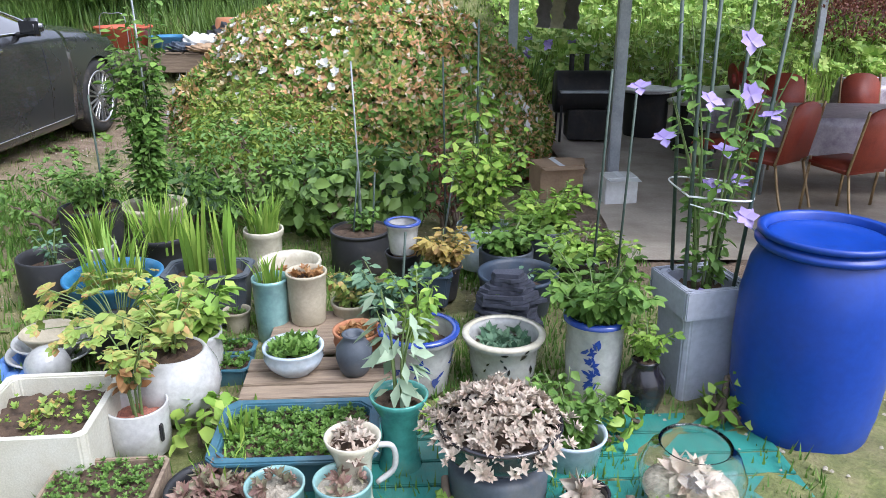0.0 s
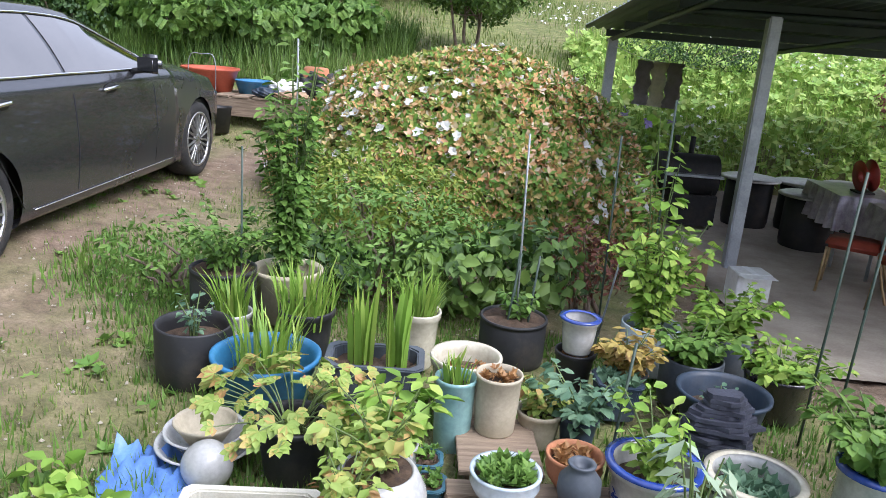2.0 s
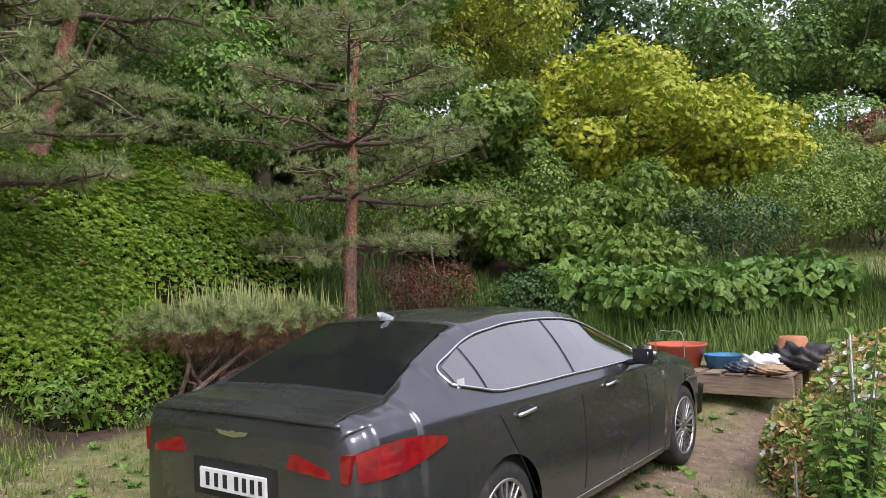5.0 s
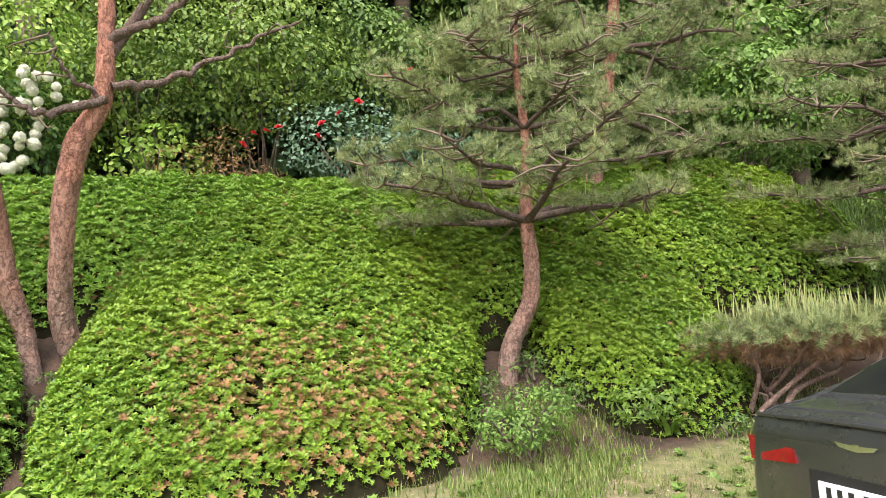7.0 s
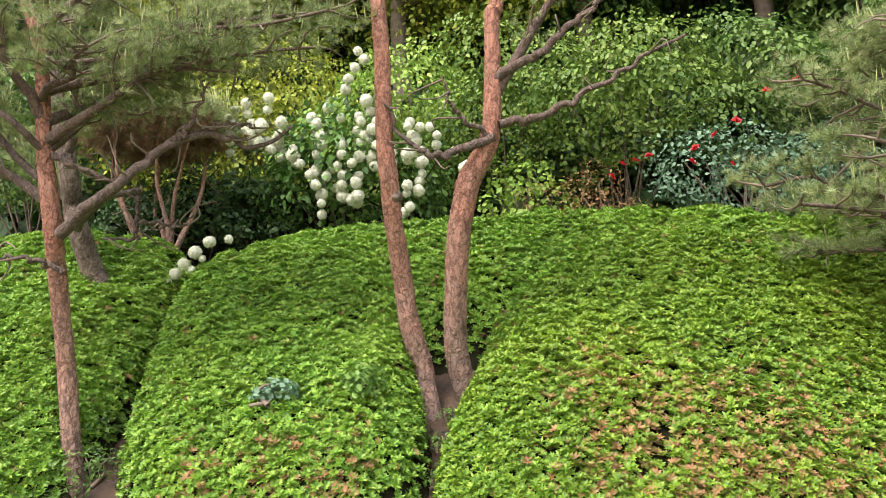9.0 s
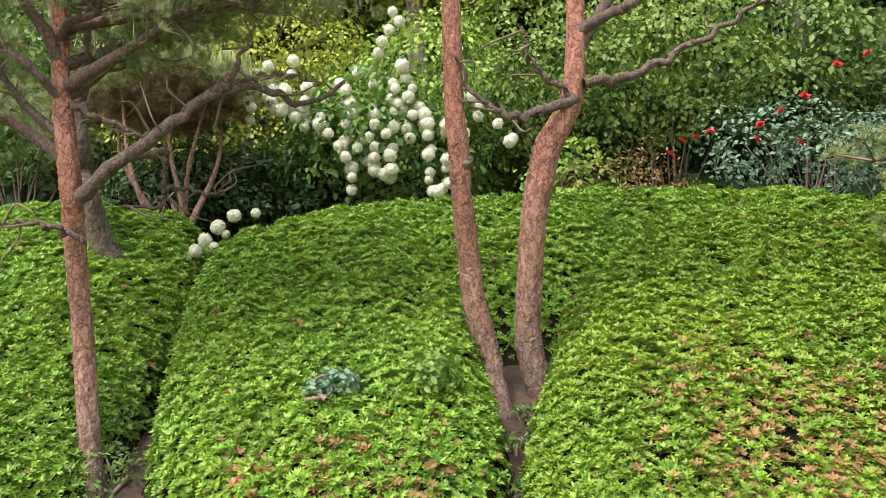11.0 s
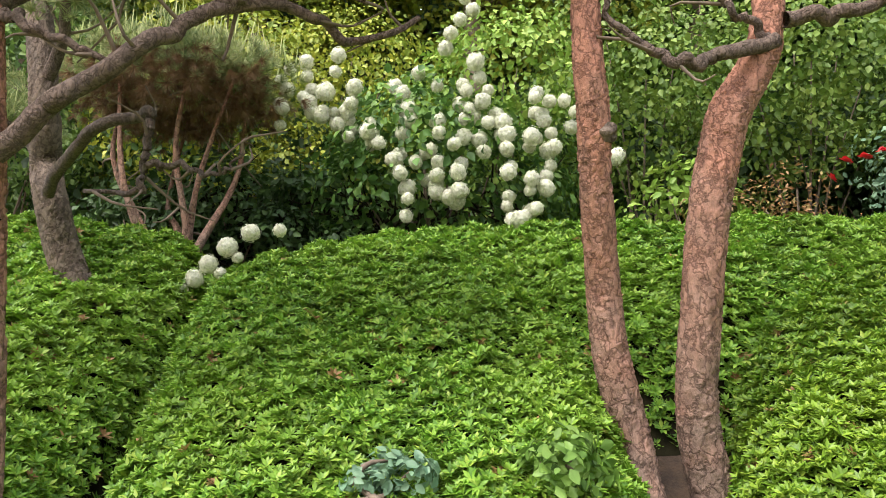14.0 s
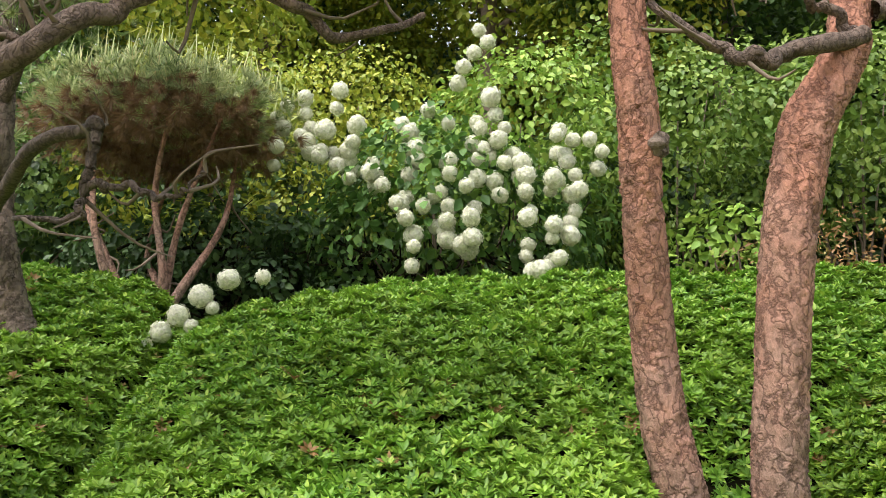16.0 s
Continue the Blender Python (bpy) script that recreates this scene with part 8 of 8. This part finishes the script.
for k, (x, y, r, h, leaf, mat, tmpl, lab) in enumerate((
        (-8.6, 12.6, 1.2, 1.7, 0.16, "fresh_wood_leaf", FEATHER, "feathery sumac shrub on the bank"), (-6.9, 12.9, 1.1, 1.5, 0.16, "fresh_wood_leaf", FEATHER, "feathery sumac shrub on the bank"), (-5.4, 12.7, 0.9, 1.2, 0.15, "fresh_wood_leaf", FEATHER, "feathery green shrub beside tall grass"),
        (-8.2, 10.9, 0.9, 1.0, 0.07, "purple_leaf", WIDE, "reddish-brown shrub on the bank"), (-9.6, 11.3, 1.3, 1.6, 0.1, "fresh_wood_leaf", WIDE, "leafy green shrub on the bank"), (-6.6, 11.3, 0.9, 0.8, 0.1, "dark_leaf", WIDE, "low dark green shrub on the bank"),
        (-3.6, 16.4, 1.5, 1.9, 0.09, "fresh_wood_leaf", WIDE, "rounded leafy green shrub on the slope"), (-2.3, 18.2, 1.5, 2.2, 0.1, "fresh_wood_leaf", FEATHER, "light feathery shrub on the slope"), (-1.8, 22, 1.6, 2.2, 0.12, "lime_leaf", WIDE, "light green shrub on the slope"),
        (2.6, 13.6, 1.5, 1.0, 0.07, "dark_leaf", WIDE, "dark green clipped hedge beyond the shelter"), (1.0, 12.6, 0.5, 0.5, 0.05, "bright_leaf", WIDE, "small bright green bush"), (6.0, 11.6, 1.2, 1.5, 0.08, "purple_leaf", WIDE, "dark red and bronze leaved shrub"),
        (7.4, 13.2, 1.3, 1.5, 0.1, "fresh_wood_leaf", WIDE, "green shrub behind the shelter"), (-10.8, 13.0, 1.7, 2.6, 0.13, "wood_leaf", WIDE, "dense shrub at the wood's edge"), (-9.0, 19.5, 2.0, 3.0, 0.15, "wood_leaf", WIDE, "dense shrub at the wood's edge"),
        (-7.8, 14.4, 1.3, 2.2, 0.1, "fresh_wood_leaf", WIDE, "leafy green shrub on the slope"), (-6.0, 14.6, 1.3, 2.0, 0.15, "fresh_wood_leaf", FEATHER, "feathery shrub below the maple"), (-4.4, 14.4, 1.2, 1.6, 0.09, "dark_leaf", WIDE, "dark shrub below the maple"), (-8.9, 17.6, 1.6, 2.6, 0.12, "fresh_wood_leaf", WIDE, "leafy shrub among the trees"), (-3.0, 20.0, 1.5, 2.2, 0.1, "fresh_wood_leaf", WIDE, "leafy shrub on the slope"), (-10.5, 16.5, 1.8, 3.2, 0.13, "wood_leaf", WIDE, "tall dense shrub among the trees"),
        (-4.2, 21.5, 1.7, 2.6, 0.12, "fresh_wood_leaf", WIDE, "leafy shrub on the slope"), (-6.6, 21.5, 2.0, 3.4, 0.14, "wood_leaf", WIDE, "dense shrub below the trees"))):
    shrub("slope_shrub", lab, x, y, r, h, leaf * 0.62, 270 if leaf < 0.15 else 230, M[mat], 14, 220 + k, "shrub", tmpl if isinstance(tmpl, tuple) else WIDE, droop=0.5, lobe=min(r, h) * 0.38)

# round-headed tree on thin stems
tree("standard_tree", "small round-headed tree on five thin stems", -0.9, 13.0, 2.15, 0.95, 0.075, 420, M["wood_leaf"], 20, 0.03, 260, 5, 0.7, template=WIDE, lobe=0.5)

# clipped flat-topped pines on the meadow
for k, (x, y, r, z) in enumerate(((5.8, 27, 1.9, 1.5), (1.0, 26.5, 2.0, 1.4), (3.6, 30.5, 1.8, 1.5), (8.8, 29, 1.9, 1.5), (12.0, 28, 1.9, 1.5), (6.6, 33, 2.2, 1.6), (-1.2, 29.5, 1.8, 1.5), (10.5, 34, 2.2, 1.6))):
    cloud_pine("clipped flat-topped pine with a brown underside on the meadow", x, y, gz(x, y) - 0.05, 7, (0, 0, z + 0.1), (r, r * 0.95, 0.5), 2.0, 0.7, 0.5, 300 + k)
for k, (x, y, r, h, mat) in enumerate(((-2.5, 36, 1.6, 1.5, "purple_leaf"), (0.2, 37, 1.4, 1.3, "dark_leaf"), (-4.6, 37, 1.8, 1.8, "mid_leaf"), (2.6, 38, 1.6, 1.3, "dark_leaf"), (5.2, 39, 2.0, 1.2, "dark_leaf"), (8.0, 39, 2.0, 1.3, "mid_leaf"), (11, 38, 1.8, 1.4, "mid_leaf"), (15, 37, 2, 1.6, "mid_leaf"))):
    shrub("clipped_bush", "round clipped bush on the hilltop", x, y, r, h, 0.16, 45, M[mat], 10, 330 + k, "shrub", WIDE)
for k, (x, y, h, r, mat) in enumerate(((-14, 30, 8.5, 3.4, "dark_leaf"), (-9, 34, 8, 3.0, "wood_leaf"), (-5, 44, 9, 3.4, "wood_leaf"), (-1, 46, 7.0, 3.2, "mid_leaf"), (3, 47, 6, 2.8, "wood_leaf"), (7, 48, 4.5, 2.2, "mid_leaf"), (20, 47, 7.5, 3.2, "dark_leaf"), (23, 42, 9, 3.4, "wood_leaf"),
                                       (27, 38, 8, 3.4, "dark_leaf"), (31, 32, 8, 3.4, "wood_leaf"), (34, 26, 8, 3.4, "dark_leaf"), (34, 18, 8, 3.4, "wood_leaf"), (34, 9, 8, 3.4, "dark_leaf"), (-17, 22, 13, 4, "wood_leaf"), (-20, 17, 13, 4, "dark_leaf"), (-4, 54, 12, 4, "dark_leaf"), (1, 56, 10, 4, "dark_leaf"), (-9, 50, 7, 3.4, "wood_leaf"), (-2, 51, 7, 3.6, "dark_leaf"), (4, 52, 6.5, 3.4, "dark_leaf"), (19, 52, 8, 3.2, "wood_leaf"), (24, 48, 9, 3.6, "dark_leaf"))):
    tree("far_tree", "broadleaved tree on the hilltop", x, y, h, r, 0.26, 30, M[mat], 20, 0.16, 360 + k, crown_h=0.97, template=WIDE, droop=0.3)
bare = thing("bare_tree", (14.5, 46, gz(14.5, 46)), "dead bare tree against the sky", "tree")
for e in ((0.3, 0, 5.5), (1.6, 0.2, 4.8), (-0.9, 0.1, 4.2), (1.9, 0, 3.6)):
    wire("limb", [(0, 0, 0), (e[0] * 0.3, 0, e[2] * 0.45), e], 0.06, M["twig"], bare)

# meadow grass, daisies and tall grass
meadow = lambda x, y: np.clip(0.6 + 0.7 * wave(x, y, 0.9), 0.05, 1)
turf("meadow_grass", "long meadow grass on the slope", 60000, (-6, 12), (10.4, 26), 0.16, 0.010, meadow)
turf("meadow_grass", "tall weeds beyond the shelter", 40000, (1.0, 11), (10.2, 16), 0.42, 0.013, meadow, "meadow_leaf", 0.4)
turf("tall_grass", "rank tall grass on the bank", 26000, (-5.6, -1.8), (10.9, 13.6), 0.5, 0.012, meadow, "wood_leaf", 0.8)
turf("tall_grass", "rank grass below the shrubs", 20000, (-11.5, -5.2), (8.8, 12.4), 0.4, 0.012, meadow, "wood_leaf", 0.8)
for k, (x, y, r, h) in enumerate(((-4.9, 11.7, 0.8, 0.95), (-3.9, 12.2, 0.8, 0.9), (-3.0, 12.7, 0.7, 0.85), (-6.0, 11.9, 0.8, 1.0))):
    shrub("fern_clump", "feathery green ferns and weeds on the bank", x, y, r, h, 0.13, 130, M["mid_leaf"], 10, 520 + k, "fern", FEATHER, droop=0.5)
tufts_here = lambda x, y: np.clip(0.35 + 0.9 * wave(x, y, 2.3), 0.0, 1)
turf("grass_tufts", "green grass tufts at the foot of the bank", 12000, (-7.9, -6.4), (1.8, 7.0), 0.11, 0.007, tufts_here)
turf("grass_tufts", "green weeds and grass beside the flower pots", 9000, (-3.2, -1.75), (2.2, 5.6), 0.10, 0.007, tufts_here, "mid_leaf")
turf("grass_tufts", "thin grass between the wheel tracks", 7000, (-6.6, -3.2), (0.6, 4.2), 0.07, 0.006, tufts_here)
n = 1500
x, y = RNG.uniform(0.2, 9, n), RNG.uniform(10.4, 18, n)
k = wave(x, y, 0.8, 3.0) > 0.1
pos = np.stack([x[k], y[k], ground(x[k], y[k]) + RNG.uniform(0.25, 0.5, k.sum())], 1)
tagged(arrays("daisies", *scatter(*rosette(7, 0.1, 1.6), pos, frames_from(unit(RNG.normal(0, 0.35, pos.shape) + (0, -0.3, 1))), np.full(len(pos), 0.035)), M["daisy"], None, "white oxeye daisies in the meadow"), "", "flowers", "", "stuff")
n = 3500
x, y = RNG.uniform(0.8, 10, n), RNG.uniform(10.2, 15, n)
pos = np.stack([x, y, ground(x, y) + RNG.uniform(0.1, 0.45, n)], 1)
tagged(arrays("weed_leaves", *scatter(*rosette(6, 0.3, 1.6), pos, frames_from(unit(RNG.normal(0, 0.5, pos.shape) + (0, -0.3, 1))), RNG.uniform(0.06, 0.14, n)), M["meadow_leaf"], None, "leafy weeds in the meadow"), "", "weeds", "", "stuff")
irisb = thing("iris_clump", (0.95, 9.9, gz(0.95, 9.9)), "clump of tall iris leaves with violet flowers", "garden plant")
strips(irisb, "iris_leaf_clump", 0, 0, 0, 110, 0.3, 0.85, 0.013, M["mid_leaf"], 0.3)
for k in range(14):
    f = arrays("flower", FL[0] * 0.07, FL[1], M["violet"], irisb)
    f.matrix_basis = pose(RNG.normal(0, 0.3), RNG.normal(0, 0.25), RNG.uniform(0.75, 1.05), RNG.uniform(-60, 60), RNG.uniform(-60, 60), 0)
P = pot("brown red plastic pot beside the smoker", 1.02, 8.6, gz(1.02, 8.6), 0.2, 0.34, "flower", "red_plastic")
leaves_on(P, lvl(P), 0.16, 0.25, 60, 0.08, "bright_leaf")
P = pot("pale clay pot near the irises", 0.72, 8.2, gz(0.72, 8.2), 0.13, 0.22, "flower", "beige")
leaves_on(P, lvl(P), 0.12, 0.12, 50, 0.07, "mid_leaf")

# ---- clutter beyond the car ----
PZ = gz(-3.6, 10.35)
pl2 = thing("pallet", (-3.6, 10.35, PZ - 0.02), "old wooden pallet stacked with buckets", "pallet", "", -4)
for k in range(7):
    part("plank", box(-0.75 + 0.25 * k, 0, 0.235, 0.20, 0.95, 0.022, 0.003), M["old_wood"], pl2)
for yy in (-0.42, 0, 0.42):
    part("bearer", box(0, yy, 0.11, 1.75, 0.09, 0.22, 0.004), M["old_wood"], pl2)
PT = PZ + 0.226
M["tub_red"] = surface("orange red rubber tub", (0.46, 0.10, 0.05), (0.36, 0.075, 0.04), 0.5, 0, 5, 60, 0.1)
tb = thing("rubber_tub", (-4.15, 10.35, PT), "large orange-red rubber tub", "tub")
part("wall", lathe([(0, 0.01), (0.26, 0.0), (0.34, 0.25), (0.365, 0.27), (0.365, 0.29), (0.33, 0.285), (0.25, 0.02), (0, 0.02)], 44), M["tub_red"], tb)
bb = thing("plastic_tub", (-3.62, 10.4, PT), "blue plastic tub on a pallet", "tub")
part("wall", lathe([(0, 0.01), (0.17, 0.0), (0.22, 0.15), (0.235, 0.165), (0.21, 0.16), (0.16, 0.02), (0, 0.02)], 36), M["p_blue"], bb)
bk = thing("bucket", (-3.85, 9.75, gz(-3.85, 9.75)), "black plastic bucket on the ground", "bucket")
part("wall", lathe([(0, 0.01), (0.12, 0.0), (0.15, 0.3), (0.16, 0.31), (0.14, 0.3), (0.11, 0.02), (0, 0.02)], 32), M["p_black"], bk)
bs = thing("clay_pot", (-2.85, 10.6, PT), "brown clay pot upside down on bags", "pot")
part("pot", lathe([(0.21, 0.12), (0.2, 0.14), (0.16, 0.36), (0.14, 0.38), (0, 0.38)], 32), M["terracotta"], bs)


def heap_bag(x, y, z, r, h, mat, label):
    t = thing("plastic_bag", (x, y, z), label, "bag")
    bm = bmesh.new()
    bmesh.ops.create_icosphere(bm, subdivisions=4, radius=1)
    for v in bm.verts:
        d = v.co.normalized()
        q = 1 + 0.16 * math.sin(d.x * 7 + x * 9) * math.sin(d.y * 6) + 0.10 * math.sin(d.z * 11 + d.x * 9) + 0.04 * RNG.normal()
        v.co = (d.x * r * q, d.y * r * 0.8 * q, max(0.0, (d.z * 0.5 + 0.45)) * h * q)
    return part("sack", smooth_all(bm), mat, t)


for x, y, r, h, m, lab in ((-3.15, 10.25, 0.22, 0.2, M["white_plastic"], "crumpled white plastic sack"), (-2.75, 10.5, 0.36, 0.3, M["p_black"], "black plastic sheet in a heap"), (-3.35, 10.0, 0.16, 0.12, M["p_navy"], "dark rags in a heap"), (-2.45, 10.35, 0.2, 0.22, M["g_paleblue"], "pale plastic bag on the ground"), (-3.0, 9.95, 0.2, 0.1, M["card"], "crushed cardboard on the ground")):
    heap_bag(x, y, PT if abs(y - 10.3) < 0.4 and x < -2.7 else gz(x, y), r, h, m, lab)
hoop = thing("wire_hoop", (-4.3, 10.0, PT - 0.2), "thin wire hoop beside the tub", "wire hoop")
wire("hoop", [(0, 0, 0), (0, 0, 0.6), (0.16, 0, 0.66), (0.32, 0, 0.6), (0.32, 0, 0)], 0.006, M["steel_cane"], hoop)
